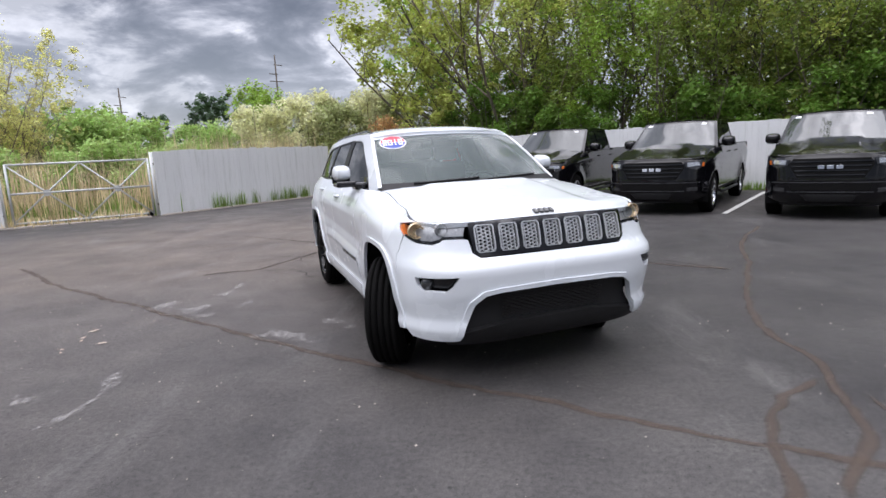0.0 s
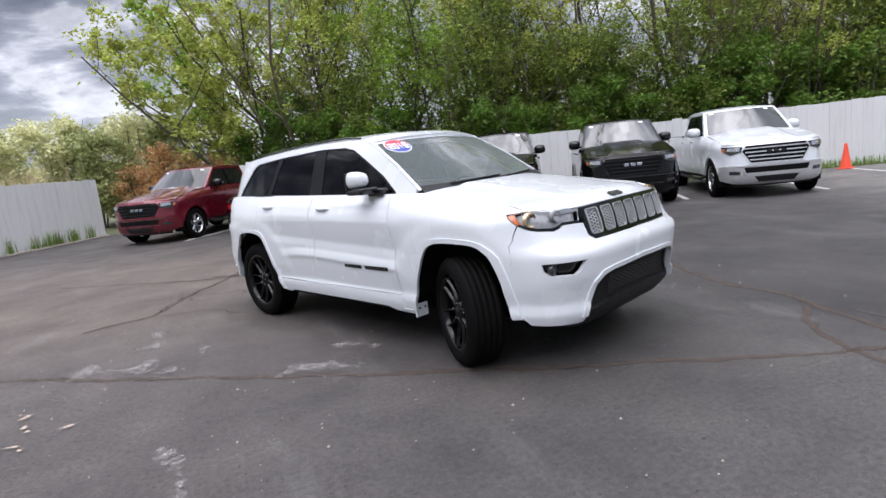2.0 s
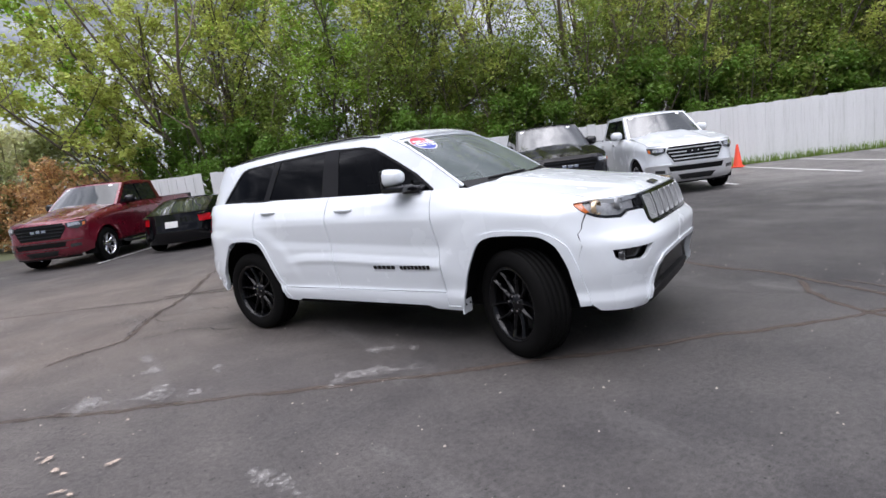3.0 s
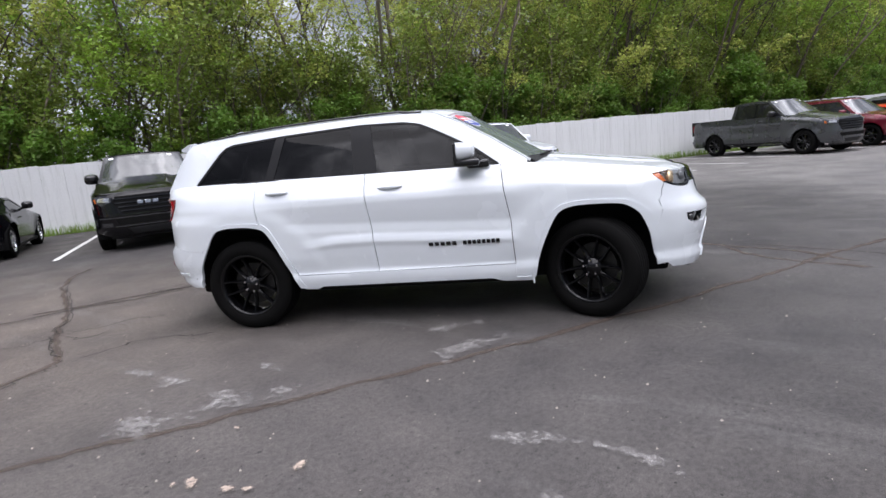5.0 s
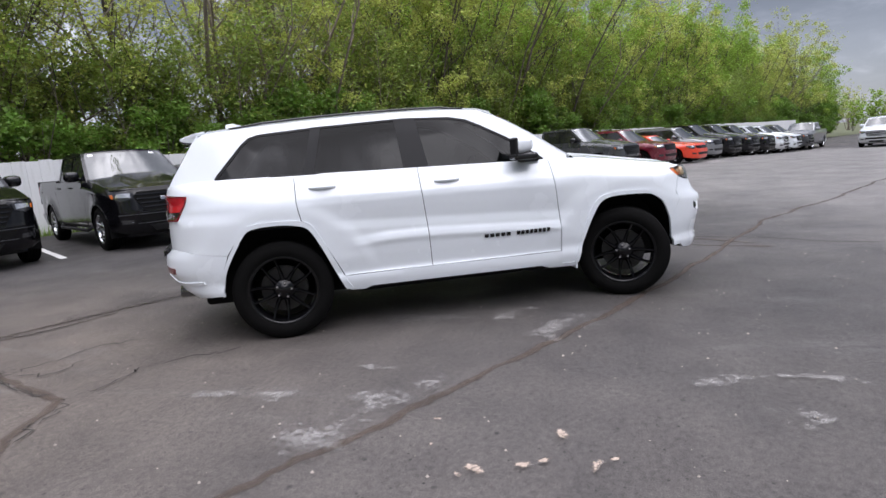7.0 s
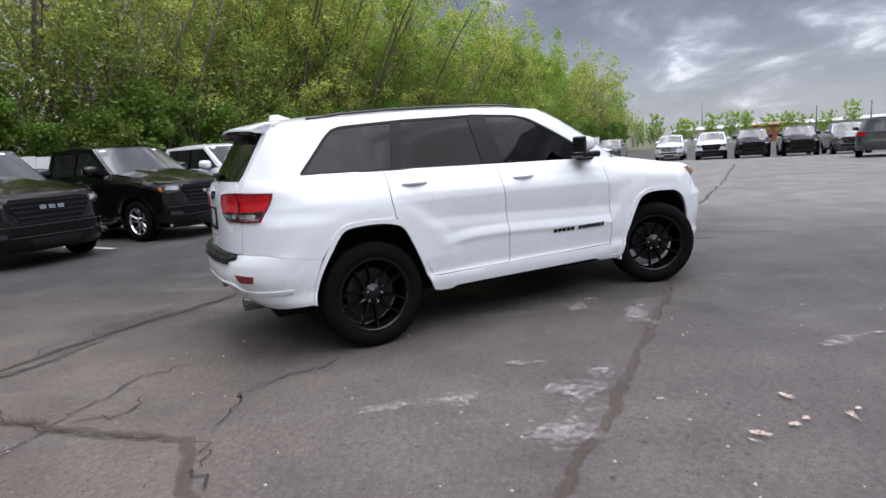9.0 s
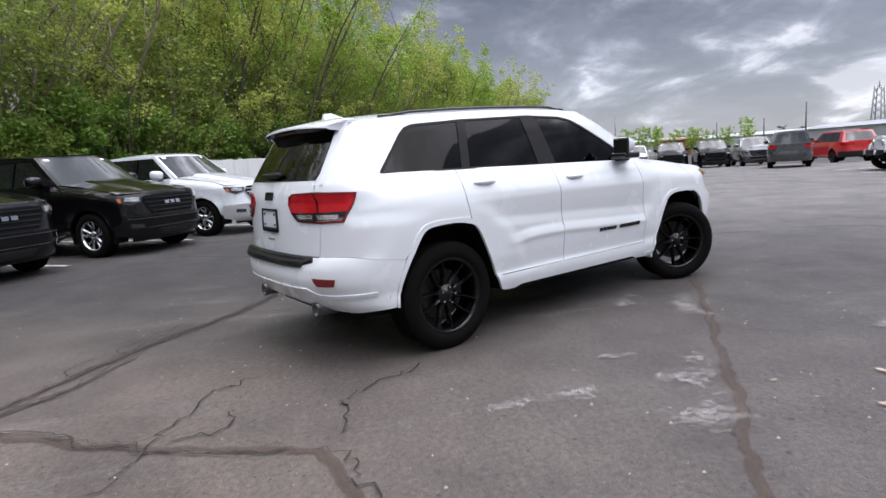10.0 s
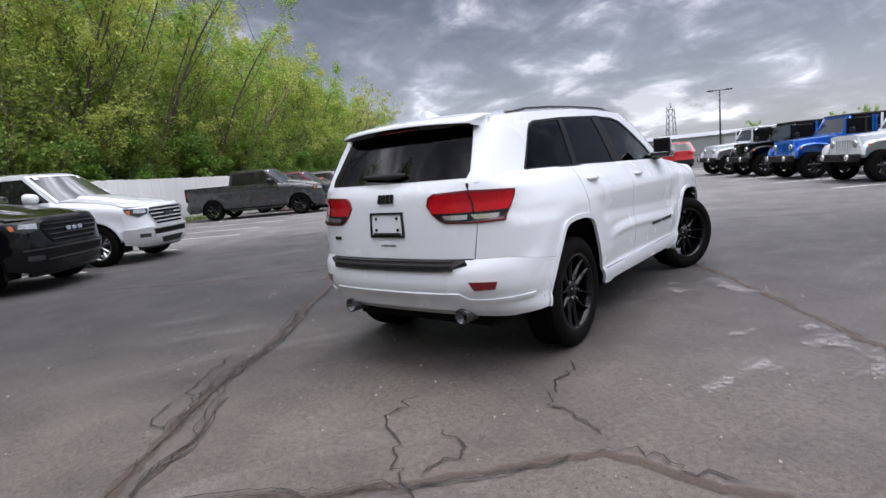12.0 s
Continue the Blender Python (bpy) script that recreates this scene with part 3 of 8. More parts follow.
    fdoor = U([(0.846, 0.458), (0.832, 0.80), (0.794, 1.05), (0.779, top(0.779)), (0.4, top(0.4)), (0.0, top(0)), (-0.32, top(-0.32)), (-0.318, 1.1), (-0.285, 0.80), (-0.266, 0.458)])
    fd = both("front_door", fdoor, WHITE, step=0.017)
    rdoor = U([(-0.272, 0.458), (-0.291, 0.80), (-0.324, 1.1), (-0.326, top(-0.326)), (-0.7, top(-0.7)), (-1.285, top(-1.285)), (-1.283, 1.05), (-1.262, 0.925)] + arch_r[9:5:-1] + [(-0.975, 0.458)])
    rd = both("rear_door", rdoor, WHITE, step=0.017)
    sill = U([(0.985, 0.312), (0.985, 0.346), (0.852, 0.346), (0.852, 0.452), (-0.972, 0.452), (-0.985, 0.455), (-0.955, 0.36), (-0.94, 0.332), (-0.83, 0.328), (-0.77, 0.350), (0.66, 0.346), (0.74, 0.318)])
    both("sill", sill, WHITE, step=0.04, off=0.006, depth=0.03)
    both("sill_edge", U([(0.70, 0.325), (0.68, 0.350), (-0.775, 0.353), (-0.80, 0.325)]), PLASTIC, step=0.08, off=-0.016, depth=0.03)
    quarter = U([(-1.268, 0.925), (-1.289, 1.05), (-1.291, top(-1.291)), (-1.6, top(-1.6)), (-1.75, top(-1.75))]) + [(X(-2.0), 1.27), (R(0.80), 1.255), (R(0.70), 1.235), (R(0.675), 1.184)] + [(R(0.80), 1.178), (R(0.905), 1.172), (R(0.795), 0.985), (R(0.659), 0.980), (R(0.636), 0.762)] + [(R(0.80), 0.7625), (X(-2.02), 0.7375), (X(-1.825), 0.7065)] + U(arch_r[21:11:-1])
    both("quarter_panel", quarter, WHITE, step=0.045)
    for arch, inn in ((arch_f, in_f), (arch_r, in_r)):
        both("wheel_arch_flare", U(arch) + U(inn)[::-1], WHITE, step=0.03, off=0.012, depth=0.022)

    for s in (-1, 1):
        br = part("sill_end_bracket", box(0.975, 0.99, min(s * 0.80, s * 0.925), max(s * 0.80, s * 0.925), 0.285, 0.39, 0.006), WHITE, thing)
        for yy in (0.83, 0.89):
            part("bolt", lathe([(0.0, -0.006), (0.008, -0.006), (0.009, 0.0)], 8, False).moved(pose(0.99, s * yy, 0.355, 0, 0, 90)), GLOSSB, br)

    # wells, floor and engine bay
    dark = Geo()
    dark.join(box(-2.1, 2.05, -0.62, 0.62, 0.27, 0.92, 0.03))
    dark.join(box(-0.88, 0.93, -0.87, 0.87, 0.30, 1.0, 0.02))
    for cx in (1.4575, -1.4575):
        for s in (-1, 1):
            v, f = [], []
            for k in range(15):
                a = math.pi * (0.04 + 0.92 * k / 14)
                for y in (0.60, 0.91):
                    v.append((cx + 0.50 * math.cos(a), s * y, 0.375 + 0.54 * math.sin(a)))
            for k in range(14):
                f.append((2 * k, 2 * k + 1, 2 * k + 3, 2 * k + 2))
            dark.add(v, f, True)
    part("underbody", dark, LINER, thing)

    # front bumper with its openings
    half = [W(1.931, 0.876), (X(1.915), 0.68), (X(1.985), 0.50), (X(2.01), 0.40), (X(2.07), 0.355), (Fy(0.70), 0.345), (Fy(0.66), 0.35), (Fy(0.64), 0.385), (Fy(0.602), 0.50), (Fy(0.567), 0.587), (Fy(0.50), 0.637), (Fy(0.40), 0.650), (Fy(0.0), 0.657)]
    upper = [(Fy(0.0), 0.862), (Fy(0.50), 0.862), (Fy(0.545), 0.895), (Fy(0.558), 0.974), (Fy(0.62), 0.979), (Fy(0.695), 0.978), (Fy(0.718), 0.962), (Fy(0.755), 0.948), (Fy(0.835), 0.955), (Fy(0.89), 0.968), (0.95, 0.994), W(1.957, 0.94), W(1.955, 0.905)]
    loop = half[:-1] + [(0.0, 0.657)] + [(-a, b) for a, b in half[:-1]][::-1]
    loop += [(-a, b) for a, b in upper[1:]][::-1] + [(0.0, 0.862)] + upper[1:]
    fog = [(Fy(0.655), 0.762), (Fy(0.90), 0.758), (Fy(0.885), 0.705), (Fy(0.845), 0.678), (Fy(0.735), 0.672), (Fy(0.70), 0.695)]
    part("front_bumper", sheet(P, [loop, fog, mirrored(fog)], step=0.04, depth=0.03, out=(1, 0, 0)), WHITE, thing)
    for s in (1, -1):
        l = [(s * a, b) for a, b in fog]
        fl = part("fog_lamp", sheet(P, l, step=0.04, off=-0.055, depth=0.0, out=(1, 0, 0)), GLOSSB, thing, "black fog lamp recess in the bumper")
        p = Vector(P(s * 0.80, 0.715))
        part("lens", lathe([(0.0, 0), (0.036, 0.0), (0.042, 0.012), (0.042, 0.03)], 20).moved(Matrix.Translation(p - Vector((0.042, 0, 0))) @ pose(0, 0, 0, 0, 0, 90)), LAMPD, fl)
    intake = [(Fy(0.64), 0.385), (Fy(0.602), 0.50), (Fy(0.567), 0.587), (Fy(0.50), 0.637), (Fy(0.40), 0.650), (Fy(0.0), 0.657)]
    rim = [(Fy(0.680), 0.385), (Fy(0.640), 0.505), (Fy(0.603), 0.600), (Fy(0.52), 0.664), (Fy(0.40), 0.678), (Fy(0.0), 0.686)]
    band = mirrored(intake)[:-1] + intake[::-1] + rim + mirrored(rim)[-2::-1]
    part("intake_rim", sheet(P, band, step=0.03, off=0.012, depth=0.03, out=(1, 0, 0)), WHITE, thing)
    il = intake[:-1] + [(0.0, 0.657)] + mirrored(intake[:-1])[::-1]
    ik = part("lower_intake", sheet(P, il, step=0.05, off=-0.05, depth=0.0, out=(1, 0, 0)), PLASTIC, thing, "black lower air intake")
    hexes = Geo()
    r, row, z = 0.017, 0, 0.475
    while z < 0.60:
        y = -0.36 + (r * 1.8 if row % 2 else 0)
        while y < 0.36:
            ring = [(y + r * math.cos(math.pi * k / 3), z + r * 0.62 * math.sin(math.pi * k / 3)) for k in range(6)]
            for k in range(6):
                (ya, za), (yb, zb) = ring[k], ring[(k + 1) % 6]
                v = [Vector(P(yy, zz)) + Vector((o, 0, 0)) for yy, zz, o in ((ya, za - 0.002, -0.028), (yb, zb - 0.002, -0.028), (yb, zb + 0.002, -0.028), (ya, za + 0.002, -0.028))]
                hexes.add(v, [(0, 1, 2, 3)])
            y += r * 3.6
        z, row = z + r * 0.72, row + 1
    part("mesh", hexes, GLOSSB, ik)
    lip = [(Fy(0.75), 0.352), (Fy(0.75), 0.30), (Fy(0.50), 0.275), (0.0, 0.265)]
    ll = lip[:-1] + [(0.0, 0.265)] + mirrored(lip[:-1])[::-1] + [(-0.64, 0.39), (-0.3, 0.44), (0.3, 0.44), (0.64, 0.39)]
    part("chin_spoiler", sheet(P, ll, step=0.06, off=-0.02, depth=0.10, out=(1, 0, 0)), PLASTIC, thing)

    # grille: a black surround with seven slots, a grey honeycomb in each
    gr = [(Fy(-0.548), 1.07), (Fy(-0.535), 0.90), (Fy(-0.50), 0.868), (Fy(0.50), 0.868), (Fy(0.535), 0.90), (Fy(0.548), 1.07), (Fy(0.3), 1.078), (Fy(0), 1.080), (Fy(-0.3), 1.078)]
    slots = []
    for k in range(7):
        c = -0.456 + 0.152 * k
        w, a, b = 0.0615, 0.892, 1.056
        slots.append([(c - w, a + 0.018), (c - w + 0.014, a), (c + w - 0.014, a), (c + w, a + 0.018), (c + w, b - 0.014), (c + w - 0.012, b), (c - w + 0.012, b), (c - w, b - 0.014)])
    grille = part("grille", sheet(P, [gr] + slots, step=0.035, off=0.004, depth=0.03, out=(1, 0, 0)), GLOSSB, thing, "black seven-slot grille with grey honeycomb inserts")
    part("grille_backing", sheet(P, gr, step=0.08, off=-0.05, depth=0.0, out=(1, 0, 0)), LINER, grille)
    for k in range(7):
        c = -0.456 + 0.152 * k
        ring_o = [(c + (a - c) * 1.0, b) for a, b in slots[k]]
        ring_i = [(c + (a - c) * 0.86, 0.974 + (b - 0.974) * 0.93) for a, b in slots[k]]
        part("slot_rim", sheet(P, [ring_o, ring_i], step=0.03, off=0.008, depth=0.02, out=(1, 0, 0)), MESHG, grille)
        hx = Geo()
        for col in range(-3, 4):
            for n in range(-4, 5):
                y, z = c + 0.0258 * col, 0.974 + 0.0212 * (n + (0.5 if col % 2 else 0.0))
                for k2 in range(6):
                    a0, a1 = math.pi * k2 / 3, math.pi * (k2 + 1) / 3
                    q = [(y + 0.0172 * rr * math.cos(a), z + 0.0122 * rr * math.sin(a)) for rr, a in ((1.02, a0), (1.02, a1), (0.74, a1), (0.74, a0))]
                    if all(abs(p[0] - c) < 0.055 and 0.896 < p[1] < 1.052 for p in q):
                        v = [Vector(P(a, b)) + Vector((-0.002, 0, 0)) for a, b in q] + [Vector(P(a, b)) + Vector((-0.018, 0, 0)) for a, b in q[2:]]
                        hx.add(v, [(0, 1, 2, 3), (3, 2, 4, 5)])
        part("honeycomb", hx, MESHG, grille)

    # headlamps
    hl = [(1.022, 1.066), (0.948, 1.0), (0.89, 0.974), (0.835, 0.961), (0.755, 0.954), (0.722, 0.968), (0.70, 0.984), (0.585, 0.985), (0.562, 1.07), (0.70, 1.082), W(2.04, 1.082)]
    amber = [(1.020, 1.063), (0.950, 1.003), (0.912, 0.986), (0.958, 1.070)]
    for s in (1, -1):
        lamp = part("headlamp", sheet(P, [(s * a, b) for a, b in hl], step=0.04, off=-0.05, depth=0.0, out=(1, s * 0.4, 0)), LAMPG, thing, "clear headlamp with an amber corner marker")
        part("marker", sheet(P, [(s * a, b) for a, b in amber], step=0.03, off=-0.008, depth=0.03, out=(0.5, s, 0)), AMBERL, lamp, "amber side marker")
        for (yy, zz, rr) in ((0.825, 1.025, 0.046), (0.685, 1.033, 0.036)):
            p = Vector(P(s * yy, zz))
            part("reflector", lathe([(0.0, 0.035), (rr * 0.45, 0.028), (rr * 0.8, 0.012), (rr, -0.012), (rr * 1.06, -0.014), (rr * 1.08, 0.02)], 24).moved(Matrix.Translation(p - Vector((0.045, 0, 0))) @ pose(0, 0, 0, 0, 0, 90)), GLOWB if rr > 0.04 else LAMPG, lamp)
        part("lower_bezel", sheet(P, [(s * a, b) for a, b in [(0.948, 1.002), (0.89, 0.974), (0.835, 0.961), (0.755, 0.954), (0.722, 0.968), (0.70, 0.984), (0.585, 0.985), (0.583, 0.997), (0.695, 0.997), (0.715, 0.983), (0.757, 0.970), (0.835, 0.976), (0.885, 0.988), (0.935, 1.008)]], step=0.04, off=-0.004, depth=0.03, out=(1, s * 0.4, 0)), GLOSSB, lamp)
        cover = part("lens_cover", sheet(P, [(s * a, b) for a, b in hl], step=0.04, off=0.002, depth=0.012, out=(1, s * 0.4, 0)), CLEARL, lamp)
        cover.visible_shadow = False

    # bonnet
    def edge_y(x):
        z = top(x)
        w, k, n = base_w(z), max(0.0, (x - 1.35) / (nose(1.09) - 1.35)), 3.4
        return w * (1 - k ** n) ** (1 / n) + shape(x, z)

    def hood(v, s):
        xr = 1.03 + 0.17 * (1 - v * v)
        ye = 0.80 * v
        w = base_w(1.09)
        xf = 1.35 + (2.235 - 1.35) * (1 - min(0.999, abs(ye) / w) ** 3.5) ** (1 / 3.5)
        x = xr + (xf - xr) * s
        edge = top(x)
        a = abs(v)
        ye += math.copysign(1, v) * (edge_y(min(x, 2.05)) - 0.803) * a ** 6
        z = edge + 0.042 * (1 - a ** 2.4) * (1 - 0.55 * s * s) + 0.014 * (1 - smooth_to(0.50, 0.60, a)) * (1 - smooth_to(0.75, 0.98, s))
        z -= 0.035 * smooth_to(0.86, 1.0, s)
        return x, ye, z

    bl = [(-0.985, 0.02)] + [(-1 + 0.1 * k, 0.0) for k in range(1, 20)] + [(0.985, 0.02), (0.995, 0.5), (0.985, 0.97)] + [(1 - 0.1 * k, 1.0) for k in range(1, 20)] + [(-0.985, 0.97), (-0.995, 0.5)]
    bonnet = part("bonnet", sheet(hood, bl, step=0.045, depth=0.03, out=(0, 0, 1)), WHITE, thing)
    badge = bars_badge(0.15, 0.045, 4, 0.012)
    part("maker_badge", on_surface(lambda a, b: hood(a / 0.8, 0.950 - b), 0.0, 0.0, badge, off=0.004), GLOSSB, bonnet, "small black maker's badge")

    # greenhouse
    xe = table((1.15, 1.14), (1.25, 0.995), (1.45, 0.70), (1.60, 0.445), (1.685, 0.25))
    xre = table((1.15, -2.27), (1.25, -2.235), (1.57, -2.03), (1.66, -1.97))
    zr = table((-2.2, 1.600), (-2.0, 1.622), (-1.6, 1.656), (-1.0, 1.690), (-0.4, 1.703), (0.0, 1.699), (0.25, 1.682), (0.45, 1.63))

    def gw(x, z):
        y = 0.848 - 0.40 * (z - 1.22) - 0.10 * max(0.0, z - 1.55)
        if x > -0.1:
            y -= 0.055 * ((x + 0.1) / 1.1) ** 2
        if x < -1.3:
            y -= 0.080 * ((-1.3 - x) / 0.9) ** 2
        if x < -1.8:
            y -= 0.085 * ((-1.8 - x) / 0.435) ** 2
        return y

    def G(s):
        return lambda x, z: (x, s * gw(x, z), z)

    def wind(v, z):
        x = xe(z) + (0.175 - 0.06 * (z - 1.25) / 0.4) * (1 - v * v)
        return x, v * gw(xe(z), z), z + 0.03 * (1 - v * v) * smooth_to(1.5, 1.68, z)

    def back(v, z):
        x = xre(z) - 0.07 * (1 - v * v)
        return x, v * gw(xre(z), z), z

    dlo = [(-1.882, 1.278), (-1.865, 1.302), (-1.66, 1.532), (-1.605, 1.577), (-1.53, 1.598), (-1.06, 1.629), (-0.38, 1.653), (0.0, 1.640), (0.14, 1.612), (0.25, 1.560), (0.42, 1.470), (0.60, 1.370), (0.765, 1.245), (0.772, 1.217), (0.0, 1.240), (-1.0, 1.262), (-1.86, 1.266)]
    ring = [(0.985, 1.215), (0.985, 1.257), (xe(1.35), 1.35), (xe(1.45), 1.45), (xe(1.55), 1.55), (0.36, zr(0.36))] + [(x, zr(x)) for x in (0.25, 0.0, -0.4, -0.8, -1.2, -1.6, -1.95)] + [(xre(1.58), 1.58), (xre(1.45), 1.45), (xre(1.30), 1.30), (xre(1.23), 1.235), (-1.75, 1.255), (-1.0, 1.245), (0.0, 1.225), (0.8, 1.205)]
    panes = {"quarter_window": [(-1.852, 1.284), (-1.645, 1.522), (-1.595, 1.563), (-1.52, 1.583), (-1.130, 1.610), (-1.215, 1.275)],
             "rear_door_window": [(-1.135, 1.276), (-1.048, 1.615), (-0.46, 1.637), (-0.425, 1.258)],
             "front_door_window": [(-0.225, 1.254), (-0.285, 1.638), (0.0, 1.625), (0.125, 1.599), (0.235, 1.547), (0.41, 1.455), (0.58, 1.358), (0.735, 1.245), (0.70, 1.232), (0.2, 1.246)]}
    for s in (-1, 1):
        part("side_frame", sheet(G(s), [ring, dlo], step=0.045, out=(0, s, 0.3), depth=0.02), WHITE, thing)
        pl = part("pillar_trim", sheet(G(s), [dlo] + [[(x, z) for x, z in p] for p in panes.values()], step=0.03, off=-0.004, out=(0, s, 0.3), depth=0.012), PILLAR, thing, "black window surround and pillars")
        for name, loop in panes.items():
            gl = part(name, sheet(G(s), loop, step=0.08, off=-0.009, depth=0.0, out=(0, s, 0.3)), TINTF if name == "front_door_window" else TINTED, thing, "dark tinted side window")
            gl.visible_shadow = False
        # a slim dark moulding along the belt line
        part("belt_moulding", tube([G(s)(x, 1.2335 + (0.0225 - 0.0225 * (x + 1.85) / 2.65) * 2 - 0.008 - 0.002) for x in np.linspace(-1.84, 0.79, 14)], 0.006, 6), GLOSSB, thing)
    wloop = [(v, 1.262) for v in np.linspace(-0.955, 0.955, 15)] + [(0.962, 1.45), (0.958, 1.605)] + [(v, 1.628) for v in np.linspace(0.93, -0.93, 13)] + [(-0.958, 1.605), (-0.962, 1.45)]
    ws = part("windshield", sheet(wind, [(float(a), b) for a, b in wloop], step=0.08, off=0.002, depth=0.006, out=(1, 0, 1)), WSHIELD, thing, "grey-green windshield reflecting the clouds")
    ws.visible_shadow = False
    edge = [(v, 1.235) for v in np.linspace(-1, 1, 15)] + [(1.0, 1.45), (1.0, 1.64)] + [(v, 1.650) for v in np.linspace(0.95, -0.95, 13)] + [(-1.0, 1.64), (-1.0, 1.45)]
    part("windshield_frit", sheet(wind, [[(float(a), b) for a, b in edge], [(a * 0.985, 1.46 + (b - 1.46) * 0.965) for a, b in [(float(p), q) for p, q in wloop]]], step=0.07, off=-0.004, depth=0.0, out=(1, 0, 1)), GLOSSB, thing)
    header = [(v, 1.634 - 0.012 * abs(v) ** 8) for v in np.linspace(-0.99, 0.99, 17).tolist()] + [(v, 1.684) for v in np.linspace(0.99, -0.99, 17).tolist()]
    part("roof_header", sheet(wind, header, step=0.05, off=0.007, depth=0.012, out=(1, 0, 1)), WHITE, thing)
    for s in (-1, 1):
        part("windshield_pillar", sheet(wind, [(s * 0.966, 1.245), (s * 1.0, 1.24), (s * 1.0, 1.45), (s * 1.0, 1.668), (s * 0.962, 1.655), (s * 0.968, 1.45)], step=0.04, off=0.008, depth=0.014, out=(1, s, 1)), WHITE, thing)
    part("cowl", sheet(wind, [(v, 1.21) for v in np.linspace(-0.98, 0.98, 13).tolist()] + [(v, 1.268) for v in np.linspace(0.96, -0.96, 13).tolist()], step=0.06, off=0.010, depth=0.02, out=(1, 0, 1)), PLASTIC, thing)
    for y0, y1 in ((-0.55, 0.02), (0.10, 0.62)):
        pts = [Vector(wind(v / 0.83, 1.258 + 0.015 * k / 7)) + Vector((0.012, 0, 0.012)) for k, v in enumerate(np.linspace(y0, y1, 8))]
        part("wiper", tube(pts, 0.009, 6), PLASTIC, thing)
    rear_loop = [(v, 1.255) for v in np.linspace(-0.89, 0.89, 11).tolist()] + [(0.91, 1.30), (0.885, 1.42), (0.86, 1.575)] + [(v, 1.60) for v in np.linspace(0.83, -0.83, 11).tolist()] + [(-0.86, 1.575), (-0.885, 1.42), (-0.91, 1.30)]
    rg = part("rear_window", sheet(back, rear_loop, step=0.08, off=0.006, depth=0.01, out=(-1, 0, 0.5)), TINTED, thing, "dark tinted rear window")
    rg.visible_shadow = False
    body_loop = [(v, 1.225) for v in np.linspace(-1, 1, 11).tolist()] + [(1.0, 1.42), (1.0, 1.63)] + [(v, 1.64) for v in np.linspace(0.9, -0.9, 9).tolist()] + [(-1.0, 1.63), (-1.0, 1.42)]
    part("tailgate_frame", sheet(back, [body_loop, [(a * 0.992, 1.42 + (b - 1.42) * 0.99) for a, b in rear_loop]], step=0.05, out=(-1, 0, 0.5), depth=0.02), WHITE, thing)
    pts = [Vector(back(v, 1.30 + 0.022 * abs(v))) + Vector((-0.03, 0, 0)) for v in np.linspace(-0.22, 0.36, 8)]
    part("rear_wiper", tube(pts, [0.012, 0.02, 0.022, 0.02, 0.018, 0.016, 0.014, 0.01], 8), PLASTIC, thing)

    # roof, spoiler, rails, aerial
    def roof(x, v):
        y = v * gw(min(x, 0.36), zr(x))
        xx = x + 0.115 * (1 - v * v) * smooth_to(-0.3, 0.36, x)
        return xx, y, zr(x) + 0.050 * (1 - abs(v) ** 3.0) - 0.012 * smooth_to(0.1, 0.36, x) * (1 - v * v)

    rl = [(x, -1.0) for x in np.linspace(-2.0, 0.36, 14).tolist()] + [(0.36, v) for v in np.linspace(-0.9, 0.9, 11).tolist()] + [(x, 1.0) for x in np.linspace(0.36, -2.0, 14).tolist()] + [(-2.0, v) for v in np.linspace(0.9, -0.9, 11).tolist()]
    part("roof", sheet(roof, rl, step=0.06, depth=0.02, out=(0, 0, 1)), WHITE, thing)
    rows = []
    for v in np.linspace(-1, 1, 17).tolist():
        k = 1 - abs(v) ** 6
        x0, x1 = -1.94, -2.12 - 0.075 * (1 - abs(v) ** 3)
        z0, z1 = roof(-1.95, v * 0.86)[2] + 0.003, 1.612 + 0.024 * (1 - v * v)
        notch = 0.03 * (1 - smooth_to(0.24, 0.34, abs(v)))
        y0, y1 = v * 0.605, v * 0.565
        rows.append([(x0, y0, z0), (x0 - 0.08, y0, (z0 + z1) / 2 + 0.010), (x1 + 0.02, y1, z1 + 0.003), (x1, y1, z1 - 0.006), (x1 - 0.002, y1, z1 - 0.022), (x1 + 0.014 + notch, y1, z1 - 0.030 - 0.02 * k), (x0 - 0.02, y0, z1 - 0.055 - 0.03 * k), (x0 + 0.02, y0, z0 - 0.01)])
    n = 8
    flat = [p for r in rows for p in r]

    def strip(a, b):
        return [(i * n + j, (i + 1) * n + j, (i + 1) * n + j + 1, i * n + j + 1) for i in range(16) for j in range(a, b)]

    spoiler = part("roof_spoiler", Geo().add(flat, strip(0, 4) + [(0, 1, 2, 3, 4, 5, 6, 7), tuple(16 * n + j for j in range(7, -1, -1))], True), WHITE, thing)
    part("spoiler_underside", Geo().add(flat, strip(4, 7), False), GLOSSB, spoiler)
    part("stop_lamp", box(-2.168, -2.150, -0.19, 0.19, 1.588, 1.604, 0.004), DREDL, spoiler)
    for s in (-1, 1):
        pts = [(x, s * (gw(x, zr(x)) - 0.045), zr(x) + (0.014 if -1.62 < x < 0.02 else 0.002) + 0.012) for x in (-1.75, -1.66, -1.5, -1.1, -0.7, -0.3, -0.05, 0.05, 0.14)]
        part("roof_rail", tube(pts, 0.0105, 8), GLOSSB, thing)
    fin = [(-1.62, 0.0), (-1.87, 0.0), (-1.86, 0.052), (-1.80, 0.058), (-1.72, 0.030)]
